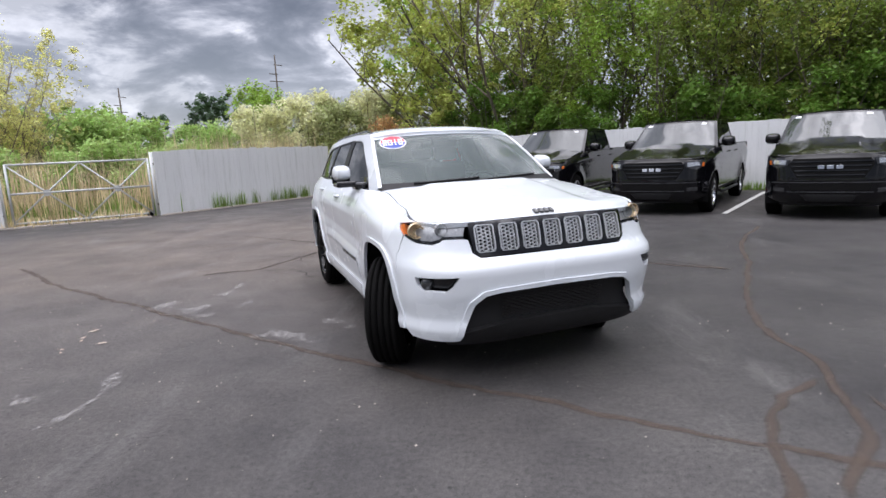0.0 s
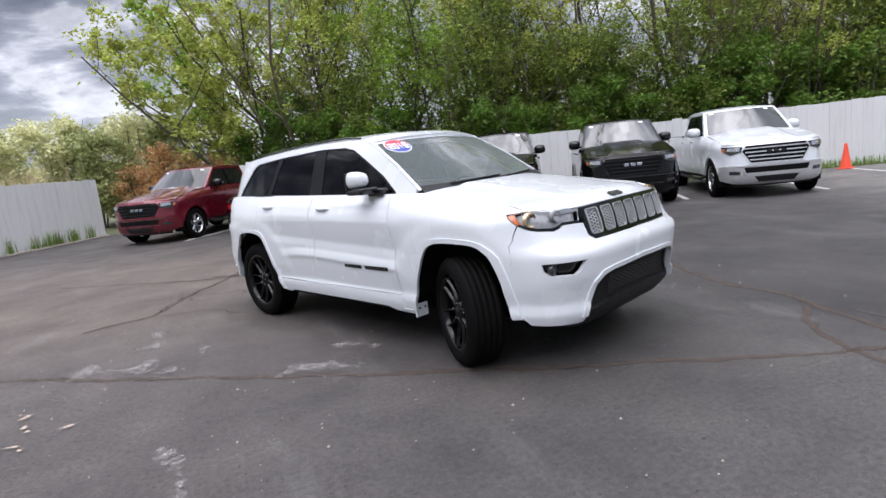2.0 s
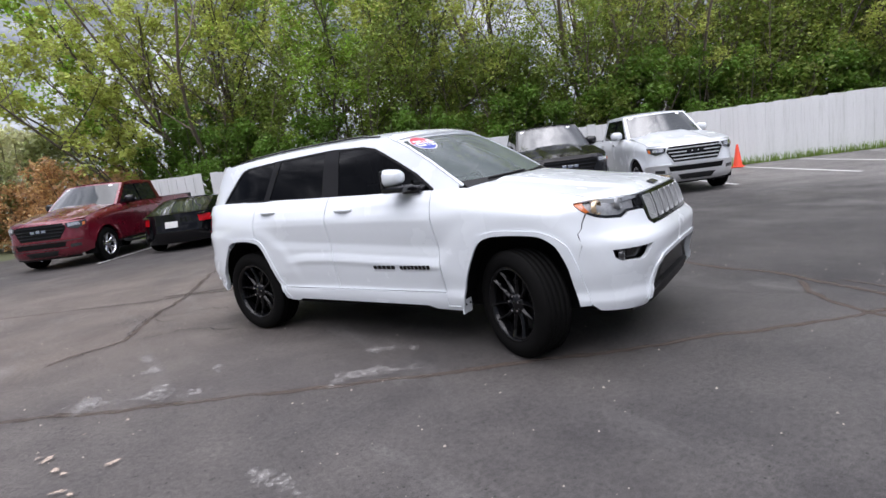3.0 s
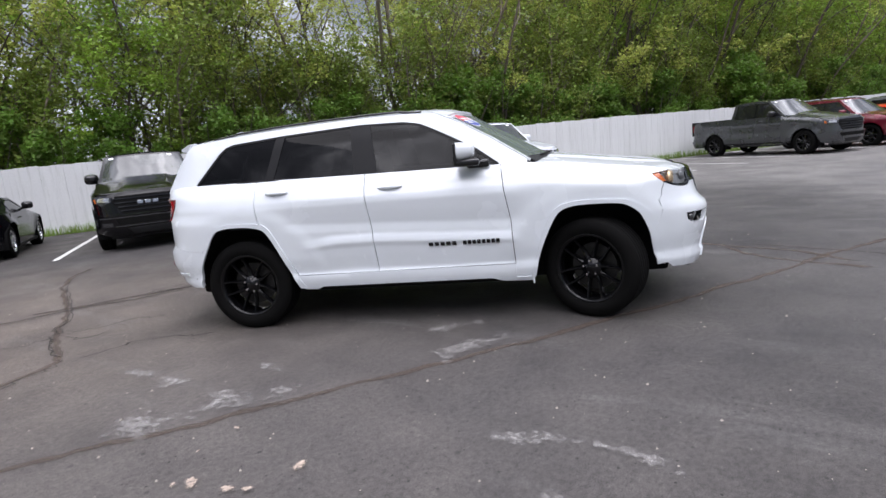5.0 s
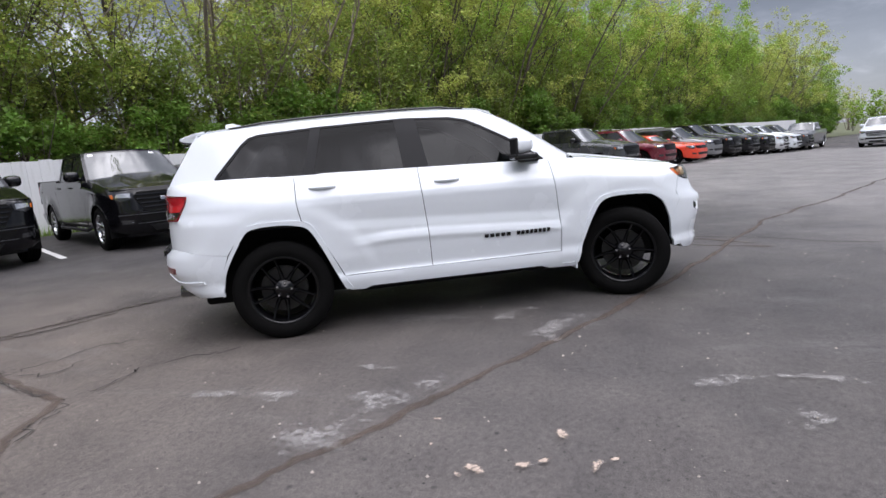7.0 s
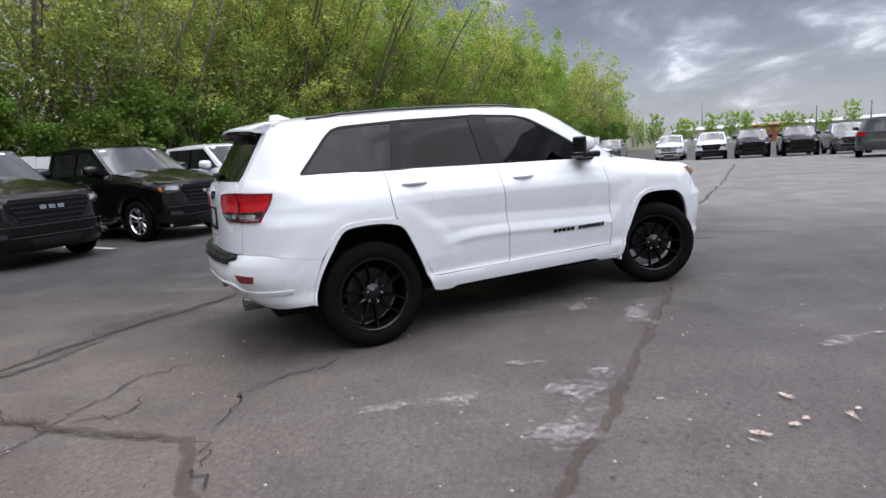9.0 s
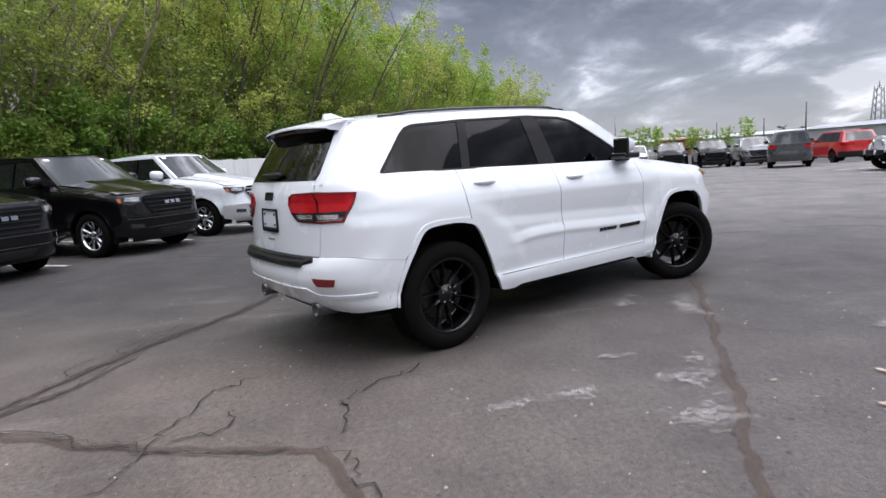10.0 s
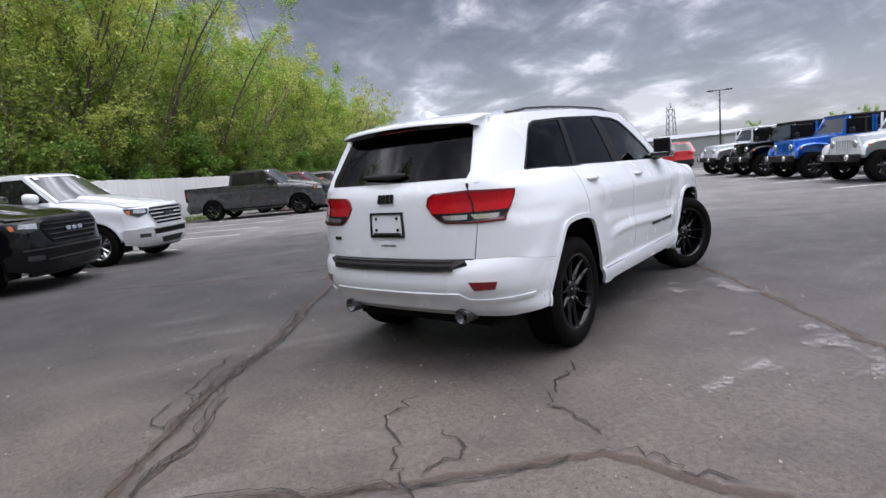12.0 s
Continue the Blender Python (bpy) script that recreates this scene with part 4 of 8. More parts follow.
    v = [(x, y * 0.032, 1.684 + z) for y in (-1, 1) for x, z in fin]
    part("roof_aerial", Geo().add([(x, y * (1 if z < 1.69 else 0.35), z) for x, y, z in v], [(0, 1, 2, 3, 4), (9, 8, 7, 6, 5)] + [(i, 5 + i, 5 + (i + 1) % 5, (i + 1) % 5) for i in range(5)]), WHITE, thing)

    # tailgate, rear bumper, lamps
    # the tailgate lies across the middle of the tail: its own map runs from one side to the other
    def T(v, z):
        return P((1 if v >= 0 else -1) * (sh.total - abs(v)), z)

    tl = [(-0.63, 0.765), (0.63, 0.765), (0.655, 0.980), (0.455, 0.985), (0.385, 1.04), (0.348, 1.10), (0.370, 1.155), (0.42, 1.176), (0.668, 1.184), (0.668, 1.24), (-0.668, 1.24), (-0.668, 1.184), (-0.42, 1.176), (-0.370, 1.155), (-0.348, 1.10), (-0.385, 1.04), (-0.455, 0.985), (-0.655, 0.980)]
    tgate = part("tailgate", sheet(T, tl, step=0.045, depth=0.02, out=(-1, 0, 0)), WHITE, thing)
    frame_o = [(-0.148, 0.905), (0.148, 0.905), (0.148, 1.070), (-0.148, 1.070)]
    frame_i = [(-0.132, 0.922), (0.132, 0.922), (0.132, 1.055), (-0.132, 1.055)]
    lp = part("plate_holder", sheet(T, [frame_o, frame_i], step=0.06, off=0.012, depth=0.02, out=(-1, 0, 0)), GLOSSB, tgate, "empty black number plate holder")
    part("plate_blank", sheet(T, [(-0.135, 0.92), (0.135, 0.92), (0.135, 1.056), (-0.135, 1.056)], step=0.08, off=0.005, depth=0.003, out=(-1, 0, 0)), WHITE, lp)
    part("plate_lower_bar", sheet(T, [(-0.12, 0.922), (0.12, 0.922), (0.12, 0.936), (-0.12, 0.936)], step=0.08, off=0.010, depth=0.006, out=(-1, 0, 0)), PLASTIC, lp)
    for yy, zz in ((-0.095, 0.955), (0.095, 0.955), (-0.095, 1.03), (0.095, 1.03)):
        part("plate_screw", sheet(T, [(yy - 0.009, zz - 0.009), (yy + 0.009, zz - 0.009), (yy + 0.009, zz + 0.009), (yy - 0.009, zz + 0.009)], step=0.05, off=0.009, depth=0.005, out=(-1, 0, 0)), GLOSSB, lp)
    part("handle_recess", sheet(T, [(-0.07, 0.845), (0.07, 0.845), (0.065, 0.858), (-0.065, 0.858)], step=0.05, off=0.003, depth=0.004, out=(-1, 0, 0)), LAMPB, tgate)
    mb = bars_badge(0.155, 0.055, 4, 0.010)
    part("maker_badge", on_surface(lambda a, b: T(-a, b), 0.0, 1.155, mb, off=0.004), GLOSSB, tgate, "small black maker's badge")
    mb = bars_badge(0.08, 0.022, 3, 0.006)
    part("drive_badge", on_surface(lambda a, b: T(-a, b), -0.52, 0.895, mb, off=0.004), GLOSSB, tgate)
    tlamp = [(R(0.352), 1.10), (R(0.388), 1.042), (R(0.455), 0.990), (R(0.62), 0.984), (R(0.79), 0.989), (R(0.845), 1.075), (R(0.90), 1.168), (R(0.80), 1.174), (R(0.68), 1.178), (R(0.42), 1.172), (R(0.372), 1.15)]
    strip = [(R(0.388), 1.050), (R(0.457), 0.994), (R(0.62), 0.988), (R(0.787), 0.993), (R(0.828), 1.055), (R(0.66), 1.050)]
    for s in (1, -1):
        lamp = part("tail_lamp", sheet(P, [(s * a, b) for a, b in tlamp], step=0.035, off=0.006, depth=0.02, out=(-1, s, 0)), REDL, thing, "red tail lamp with a clear lower strip")
        part("lamp_bezel", sheet(P, [[(s * a, b) for a, b in tlamp], [(s * (R(0.62) + (a - R(0.62)) * 0.965), 1.085 + (b - 1.085) * 0.90) for a, b in tlamp]], step=0.03, off=0.010, depth=0.01, out=(-1, s, 0)), DREDL, lamp)
        part("lower_strip", sheet(P, [(s * a, b) for a, b in strip], step=0.04, off=0.012, depth=0.01, out=(-1, s, 0)), GLOSSB, lamp)
        for d0, d1 in ((0.475, 0.615), (0.655, 0.775)):
            rev = [(R(d0 - 0.015), 1.036), (R(d0 + 0.005), 1.008), (R(d1), 1.008), (R(d1 + 0.008), 1.036)]
            part("reversing_lens", sheet(P, [(s * a, b) for a, b in rev], step=0.04, off=0.015, depth=0.01, out=(-1, s, 0)), LAMPB, lamp)
        part("seam", sheet(P, [(s * R(0.652), 1.01), (s * R(0.661), 1.01), (s * R(0.668), 1.172), (s * R(0.659), 1.172)], step=0.05, off=0.013, depth=0.005, out=(-1, s, 0)), GLOSSB, lamp)
    rb = [(X(-1.938), 0.395), (X(-1.886), 0.53), (X(-1.822), 0.7045), (X(-2.02), 0.7355), (R(0.80), 0.7605), (R(0.62), 0.7605)]
    def B(loop):
        return [(sh.total - a, b) for a, b in loop]
    lower = [(0.40, 0.425), (0.52, 0.418), (0.57, 0.376), (0.77, 0.372), (sh.total - X(-2.1), 0.385)]
    rloop = B(rb) + [(0.62, 0.757), (-0.62, 0.757)] + [(-a, b) for a, b in B(rb)][::-1] + [(-a, b) for a, b in lower[::-1]] + lower
    rbump = part("rear_bumper", sheet(T, rloop, step=0.045, depth=0.04, out=(-1, 0, 0)), WHITE, thing)
    part("step_pad", sheet(T, [(-0.515, 0.694), (0.515, 0.694), (0.53, 0.712), (0.60, 0.738), (0.575, 0.754), (-0.575, 0.754), (-0.60, 0.738), (-0.53, 0.712)], step=0.04, off=0.018, depth=0.05, out=(-1, 0, 0)), PLASTIC, rbump, "ribbed black step pad on the rear bumper")
    for z in (0.714, 0.726, 0.739):
        part("rib", sheet(T, [(-0.52, z), (0.52, z), (0.52, z + 0.003), (-0.52, z + 0.003)], step=0.1, off=0.022, depth=0.005, out=(-1, 0, 0)), GLOSSB, rbump)
    ridge = [(0.0, 0.536), (0.545, 0.534), (0.60, 0.492), (0.72, 0.486), (0.95, 0.500)]
    ridge = [(-a, b) for a, b in ridge[:0:-1]] + ridge
    part("bumper_crease", sheet(T, ridge + [(a, b + 0.022) for a, b in ridge[::-1]], step=0.03, off=0.010, depth=0.012, out=(-1, 0, 0)), WHITE, rbump)
    part("lower_valance", sheet(T, [(-0.54, 0.372), (0.54, 0.372), (0.54, 0.428), (-0.54, 0.428)], step=0.08, off=-0.006, depth=0.05, out=(-1, 0, 0)), VALANCE, rbump, "dusty pale grey lower valance")
    for s in (1, -1):
        part("rear_reflector", sheet(T, [(s * 0.645, 0.572), (s * 0.755, 0.574), (s * 0.765, 0.622), (s * 0.612, 0.628)], step=0.04, off=0.004, depth=0.01, out=(-1, 0, 0)), DREDL, rbump, "dark red bumper reflector")
        part("tail_pipe", lathe([(0.0, 0.10), (0.042, 0.10), (0.042, -0.05), (0.051, -0.05), (0.051, 0.14)], 20).moved(pose(-2.25, s * 0.50, 0.388, 0, 0, -90)), LAMPD, thing)

    # badges, handles, mirrors
    for s in (-1, 1):
        door = fd[0 if s < 0 else 1]
        for k, w, x in ((5, 0.235, -0.165), (8, 0.30, 0.145)):
            flat = bars_badge(w, 0.030, k, 0.006).moved(Matrix.Translation((x, 0, 0)))
            part("model_badge", on_surface(lambda a, b, s=s: P(s * X(0.45 - s * a), b), 0.0, 0.655, flat, off=0.004), GLOSSB, door, "black model badge")
        for x0, zz, dr in ((-0.105, 1.135, fd), (-1.083, 1.160, rd)):
            pts = []
            for k in range(9):
                t = k / 8
                x = x0 - 0.10 + 0.20 * t
                p = Vector(P(s * X(x), zz))
                pts.append(p + Vector((0, s * (0.002 + 0.020 * math.sin(math.pi * t)), 0)))
            h = tube(pts, [0.008, 0.013, 0.015, 0.016, 0.016, 0.016, 0.015, 0.014, 0.010], 8)
            part("door_handle", h, WHITE, dr[0 if s < 0 else 1])
        mir = part("door_mirror", mirror_shell(s, 0.528, 0.917, 1.298, 0.142, 0.135, 0.14, 1.9), WHITE, thing)
        part("mirror_base", box(0.435, 0.640, s * 0.955 - 0.090, s * 0.955 + 0.090, 1.246, 1.300, 0.022, 3), GLOSSB, mir)
        part("mirror_arm", box(0.52, 0.70, min(s * 0.80, s * 0.90), max(s * 0.80, s * 0.90), 1.222, 1.285, 0.018, 2), GLOSSB, mir)
        part("mirror_bezel", box(0.446, 0.470, s * 0.974 - 0.078, s * 0.974 + 0.078, 1.276, 1.424, 0.011, 2), PLASTIC, mir)
        # matte black paints in the dark reflection that the mirror shows
        part("mirror_glass", box(0.444, 0.450, s * 0.974 - 0.066, s * 0.974 + 0.066, 1.290, 1.410, 0.002), LINER, mir)

    # year sticker inside the windshield's upper corner
    def stick(pts, off, mat, name, parent):
        return part(name, sheet(wind, pts, step=0.03, off=off, depth=0.0, out=(1, 0, 1)), mat, parent)

    cx, cz = -0.745, 1.592
    ring = [(cx + 0.165 * math.cos(a), cz + 0.052 * math.sin(a)) for a in np.linspace(0, 2 * math.pi, 25)[:-1].tolist()]
    st = stick(ring, 0.006, STICKW, "year_sticker", thing)
    stick([(cx + (a - cx) * 0.92, max(cz + 0.001, cz + (b - cz) * 0.90)) for a, b in ring if b > cz - 0.002], 0.008, STICKR, "red_cap", st)
    stick([(cx + (a - cx) * 0.92, min(cz - 0.002, cz + (b - cz) * 0.90)) for a, b in ring if b < cz + 0.002], 0.008, STICKB, "blue_bowl", st)
    strokes = {"2": [(0, 1, 1, 1), (1, 1, 1, 0.5), (1, 0.5, 0, 0.5), (0, 0.5, 0, 0), (0, 0, 1, 0)], "0": [(0, 0, 0, 1), (0, 1, 1, 1), (1, 1, 1, 0), (1, 0, 0, 0)], "1": [(0.5, 0, 0.5, 1)], "8": [(0, 0, 0, 1), (0, 1, 1, 1), (1, 1, 1, 0), (1, 0, 0, 0), (0, 0.5, 1, 0.5)]}
    for k, ch in enumerate("2018"):
        g = Geo()
        for x0, y0, x1, y1 in strokes[ch]:
            w, h = 0.040, 0.034
            ax, az = cx - 0.118 + 0.064 * k + x0 * w, cz - 0.020 + y0 * h
            bx, bz = cx - 0.118 + 0.064 * k + x1 * w, cz - 0.020 + y1 * h
            tx, tzz = 0.007, 0.005
            g.join(sheet(wind, [(min(ax, bx) - tx, min(az, bz) - tzz), (max(ax, bx) + tx, min(az, bz) - tzz), (max(ax, bx) + tx, max(az, bz) + tzz), (min(ax, bx) - tx, max(az, bz) + tzz)], step=0.05, off=0.011, depth=0.0, out=(1, 0, 1)))
        part("digit", g, STICKW, st, "white digit " + ch)

    # cabin
    part("dashboard", box(0.55, 1.02, -0.72, 0.72, 0.95, 1.22, 0.06, 3), INSIDE, thing)
    part("cabin_floor", box(-2.1, 0.95, -0.74, 0.74, 0.85, 0.96, 0.03), INSIDE, thing)
    for y in (-0.37, 0.37):
        part("front_seat", box(-0.62, -0.45, y - 0.23, y + 0.23, 0.95, 1.40, 0.07, 3).join(box(-0.60, -0.02, y - 0.24, y + 0.24, 0.93, 1.06, 0.05, 3)).join(box(-0.60, -0.48, y - 0.13, y + 0.13, 1.41, 1.57, 0.05, 3)), LEATHER, thing)
    part("rear_seat", box(-1.50, -1.30, -0.62, 0.62, 0.95, 1.42, 0.08, 3), LEATHER, thing)
    for y in (-0.40, 0.40):
        part("rear_headrest", box(-1.48, -1.38, y - 0.13, y + 0.13, 1.42, 1.55, 0.04, 3), LEATHER, thing)
    bm = bmesh.new()
    ringp = [(0.40 + 0.06 * math.sin(a), 0.37 + 0.19 * math.cos(a), 1.13 + 0.17 * math.sin(a)) for a in np.linspace(0, 2 * math.pi, 25).tolist()]
    bm.free()
    part("steering_wheel", tube(ringp, 0.016, 6, False), INSIDE, thing)
    part("rear_view_mirror", box(0.42, 0.45, -0.12, 0.12, 1.55, 1.61, 0.015), INSIDE, thing)

    # wheels
    for cx, cy, steer in ((1.4575, 0.83, -27), (1.4575, -0.845, -27), (-1.4575, 0.80, 0), (-1.4575, -0.80, 0)):
        wh = new("wheel")
        wh.parent = thing
        wh.matrix_basis = pose(cx, cy, 0.386, 0, 0, steer + (180 if cy > 0 else 0)) @ pose(0, 0, 0, 0, 12 if cx > 0 else 30, 0)
        wheel_parts(wh, 0.386, 0.268, 0.265, "split", RIMB)
    return thing


def mirror_shell(s, x, y, z, w, h, depth=0.17, power=2.6):
    """A rounded mirror housing, flat behind and bulging ahead."""
    rows = []
    for k in range(7):
        t = k / 6
        q = math.sqrt(max(0.0, 1 - (t * 0.97) ** power))
        ring = []
        for j in range(16):
            a = 2 * math.pi * j / 16
            c, d = math.cos(a), math.sin(a)
            r = (abs(c) ** 3.2 + abs(d) ** 3.2) ** (-1 / 3.2)
            ring.append((x - 0.07 + depth * t, s * (y + 0.055) + c * r * w * 0.5 * (0.45 + 0.55 * q) * 1.08, z + 0.065 + d * r * h * 0.5 * (0.42 + 0.58 * q)))
        rows.append(ring)
    v = [p for r in rows for p in r]
    f = [(i * 16 + j, i * 16 + (j + 1) % 16, (i + 1) * 16 + (j + 1) % 16, (i + 1) * 16 + j) for i in range(6) for j in range(16)]
    f += [tuple(range(15, -1, -1)), tuple(6 * 16 + j for j in range(16))]
    g = Geo().add(v, f, True)
    return g


hero = hero_car()
hero.matrix_basis = pose(-0.1036, 6.308, 0, 0, 0, -63.73)

# ---------------------------------------------------------------- parked vehicles
def vehicle(name, label, category, paint, wb, nose_x, tail_x, half, sill_z, belt, hood_r, hood_f, roof_z, wr, ws_base, ws_top, rear_base, rear_top, doors, bed=None, bumper=None, chrome_grille=False,
            grille=(0.52, 0.80, 1.10), lamp=(0.92, 1.08), bump=(0.42, 0.78), nf=3.6, nr=3.2, rim="six", rim_mat=None, rear_lamp=(0.85, 1.10, 0.62), dlo_rear=0.35, tumble=0.36, badge=0, plate=False, rails=False):
    """A parked car built on the unrolled shell; x ahead, origin on the ground between the axles."""
    thing = tagged(new(name), label, category)
    bumper = bumper or paint
    rim_mat = rim_mat or RIMB
    fx, rx, ra = wb / 2, -wb / 2, wr + 0.095
    ztop = lambda x: belt + 0.01 if x < ws_base - 0.12 else hood_r + (hood_f - hood_r) * smooth_to(ws_base - 0.1, nose_x, x)
    if bed:
        ztop = lambda x: (bed[1] if x < bed[0] else belt + 0.01) if x < ws_base - 0.12 else hood_r + (hood_f - hood_r) * smooth_to(ws_base - 0.1, nose_x, x)
    zmid = (sill_z + belt) / 2
    width = table((sill_z - 0.1, half * 0.93), (sill_z + 0.05, half * 0.965), (zmid, half * 0.995), (belt - 0.22, half), (belt - 0.10, half * 0.985), (belt + 0.12, half * 0.94), (belt + 0.3, half * 0.90))
    nose = table((sill_z - 0.15, nose_x - 0.12), (bump[0], nose_x - 0.02), (bump[1], nose_x), (hood_f - 0.08, nose_x - 0.06), (hood_f + 0.02, nose_x - 0.12), (hood_r, nose_x - 0.3))
    tail = table((sill_z, tail_x + 0.06), (bump[0] + 0.1, tail_x), (bump[1], tail_x), (bump[1] + 0.06, tail_x + 0.05), (belt, tail_x + 0.07), (belt + 0.2, tail_x + 0.12))

    def shape(x, z):
        y = 0.014 * math.exp(-((z - belt + 0.20) / 0.07) ** 2) - 0.012 * math.exp(-((z - zmid + 0.05) / 0.10) ** 2)
        if x > ws_base - 0.1:
            s = min(1.0, max(0.0, (z - ztop(x) + 0.16) / 0.16))
            y -= 0.10 * s * s
        for cx in (fx, rx):
            d = math.hypot(x - cx, z - wr)
            y += 0.028 * (1 - smooth_to(ra + 0.02, ra + 0.11, d))
        return y

    sh = Shell(width, nose, tail, fx - 0.15, rx + (0.1 if not bed else -0.5), nf, nr, zmid, shape=shape)
    P, X = sh.at, sh.side

    def arc(cx):
        a0 = math.asin(max(-0.9, min(0.9, (sill_z - wr) / ra)))
        return [(cx + ra * math.cos(a), wr + ra * math.sin(a)) for a in np.linspace(a0, math.pi - a0, 14).tolist()]

    front_x, rear_x = fx + ra + 0.05, rx - ra - 0.05
    cuts = [front_x, ws_base - 0.18] + list(doors) + [rear_x]
    names = ["fender", "front_door"] + (["rear_door"] if len(doors) == 3 else []) + (["bed_side"] if bed else ["quarter_panel"])
    if len(doors) == 2:
        names = ["fender", "front_door", "quarter_panel"]
    elif len(doors) == 3:
        names = ["fender", "front_door", "rear_door", "bed_side" if bed else "quarter_panel"]
        cuts = [front_x, doors[0], doors[1], doors[2], rear_x]
    if len(doors) == 2:
        cuts = [front_x, doors[0], doors[1], rear_x]
    made = {}
    for s in (-1, 1):
        for k, nm in enumerate(names):
            a, b = cuts[k] - 0.004, cuts[k + 1] + 0.004
            xs = [(a, sill_z)]
            for cx in (fx, rx):
                if b < cx < a:
                    xs += arc(cx)
            xs.append((b, sill_z))
            pts = []
            for x, z in xs:
                for cx in (fx, rx):
                    d = abs(x - cx)
                    if d < ra and z <= sill_z + 0.001:
                        z = wr + math.sqrt(ra * ra - d * d)
                pts.append((x, z))
            # where a door's lower corner is bitten by the arch
            for cx in (fx, rx):
                if not b < cx < a:
                    if b < cx + ra < a and cx <= b:
                        arcp = [(x, z) for x, z in arc(cx) if x >= b]
                        pts = [p for p in pts if p[0] > cx + ra] + arcp + [(b, pts[-1][1])]
                    if b < cx - ra < a and cx >= a:
                        arcp = [(x, z) for x, z in arc(cx) if x <= a]
                        pts = [(a, pts[0][1])] + arcp + [p for p in pts if p[0] < cx - ra]
            n = max(2, int((a - b) / 0.15))
            tops = [(b + (a - b) * i / n, ztop(b + (a - b) * i / n)) for i in range(n + 1)]
            if bed and nm == "bed_side":
                tops = [(x, bed[1]) for x, z in tops]
            loop = [(s * X(x), z) for x, z in pts + tops]
            made[nm, s] = part(nm, sheet(P, loop, step=0.10, depth=0.015), paint, thing)
            if "door" in nm:
                hx, hz = b + 0.16, belt - 0.11
                p = [Vector(P(s * X(hx + 0.2 * t), hz)) + Vector((0, s * (0.012 + 0.02 * math.sin(math.pi * t)), 0)) for t in (0, 0.25, 0.5, 0.75, 1)]
                part("door_handle", tube(p, 0.014, 6), CHROME if chrome_grille else paint, made[nm, s])
        part("sill", sheet(P, [(s * X(x), z) for x, z in ((fx - ra, sill_z - 0.06), (fx - ra, sill_z), (rx + ra, sill_z), (rx + ra, sill_z - 0.06))], step=0.2, off=0.004, depth=0.05), PLASTIC, thing)
        for cx in (fx, rx):
            a = arc(cx)
            inn = [(cx + (x - cx) * 0.93, wr + (z - wr) * 0.93) for x, z in a]
            part("arch_lip", sheet(P, [(s * X(x), z) for x, z in a + inn[::-1]], step=0.08, off=0.006, depth=0.05), paint, thing)
    # nose
    fu = X(front_x)
    cheeks = [(-fu, bump[1] - 0.05), (-fu, hood_f + 0.03), (-sh.uc, hood_f + 0.005), (0.0, hood_f + 0.012), (sh.uc, hood_f + 0.005), (fu, hood_f + 0.03), (fu, bump[1] - 0.05)]
    part("front_panel", sheet(P, cheeks, step=0.09, depth=0.02, out=(1, 0, 0)), paint, thing)
    gwid, g0, g1 = grille
    if bed:
        gl = [(-gwid * 0.93, g1), (-gwid * 1.02, g1 - 0.10), (-gwid * 0.98, g1 - 0.16), (-gwid * 0.80, g0), (gwid * 0.80, g0), (gwid * 0.98, g1 - 0.16), (gwid * 1.02, g1 - 0.10), (gwid * 0.93, g1)]
    else:
        gl = [(-gwid, g1), (-gwid * 0.97, g0 + 0.05), (-gwid * 0.9, g0), (gwid * 0.9, g0), (gwid * 0.97, g0 + 0.05), (gwid, g1)]
    gp = part("grille", sheet(P, gl, step=0.1, off=0.012, depth=0.02, out=(1, 0, 0)), LINER, thing, "chrome barred grille" if chrome_grille else "black grille")
    for k in range(4):
        z = g0 + (g1 - g0) * (k + 0.6) / 4.4
        w = gwid * (0.93 if not bed else 0.78 + 0.18 * min(1.0, (z - g0) / (g1 - g0 - 0.12)))
        part("grille_bar", sheet(P, [(-w, z), (w, z), (w, z + 0.022), (-w, z + 0.022)], step=0.12, off=0.024, depth=0.012, out=(1, 0, 0)), BRIGHTB if chrome_grille else GLOSSB, gp)
    if chrome_grille:
        go = [(a * 1.03, (b - (g0 + g1) / 2) * 1.12 + (g0 + g1) / 2) for a, b in gl]
        part("grille_surround", sheet(P, [go, gl], step=0.08, off=0.02, depth=0.015, out=(1, 0, 0)), BRIGHTB, gp)
    if badge:
        bd = bars_badge(0.40, 0.062, badge, 0.012)
        part("maker_badge", on_surface(lambda a, b: P(-a * -1, b), 0.0, (g0 + g1) / 2 + 0.02, bd, off=0.034), GLOSSB if chrome_grille else CHROME, gp, "plain block badge")
    l0, l1 = lamp
    for s in (1, -1):
        hl = [(gwid + (0.035 if bed else 0.015), l0 + (0.05 if bed else 0.02)), (gwid + 0.01, l1 - (0.015 if bed else 0)), (X(front_x + 0.05), l1 + 0.01), (X(front_x + 0.09), (l0 + l1) / 2), (sh.uc, l0)]
        lp = part("headlamp", sheet(P, [(s * a, b) for a, b in hl], step=0.08, off=0.014, depth=0.02, out=(1, s * 0.3, 0)), LAMPD, thing)
        cz = (l0 + l1) / 2
        part("lamp_lens", sheet(P, [(s * (gwid + 0.06), cz - 0.02), (s * (gwid + 0.06), l1 - 0.02), (s * (sh.uc + 0.03), l1 - 0.02), (s * (sh.uc + 0.05), cz)], step=0.06, off=0.019, depth=0.004, out=(1, s * 0.3, 0)), LAMPB, lp)
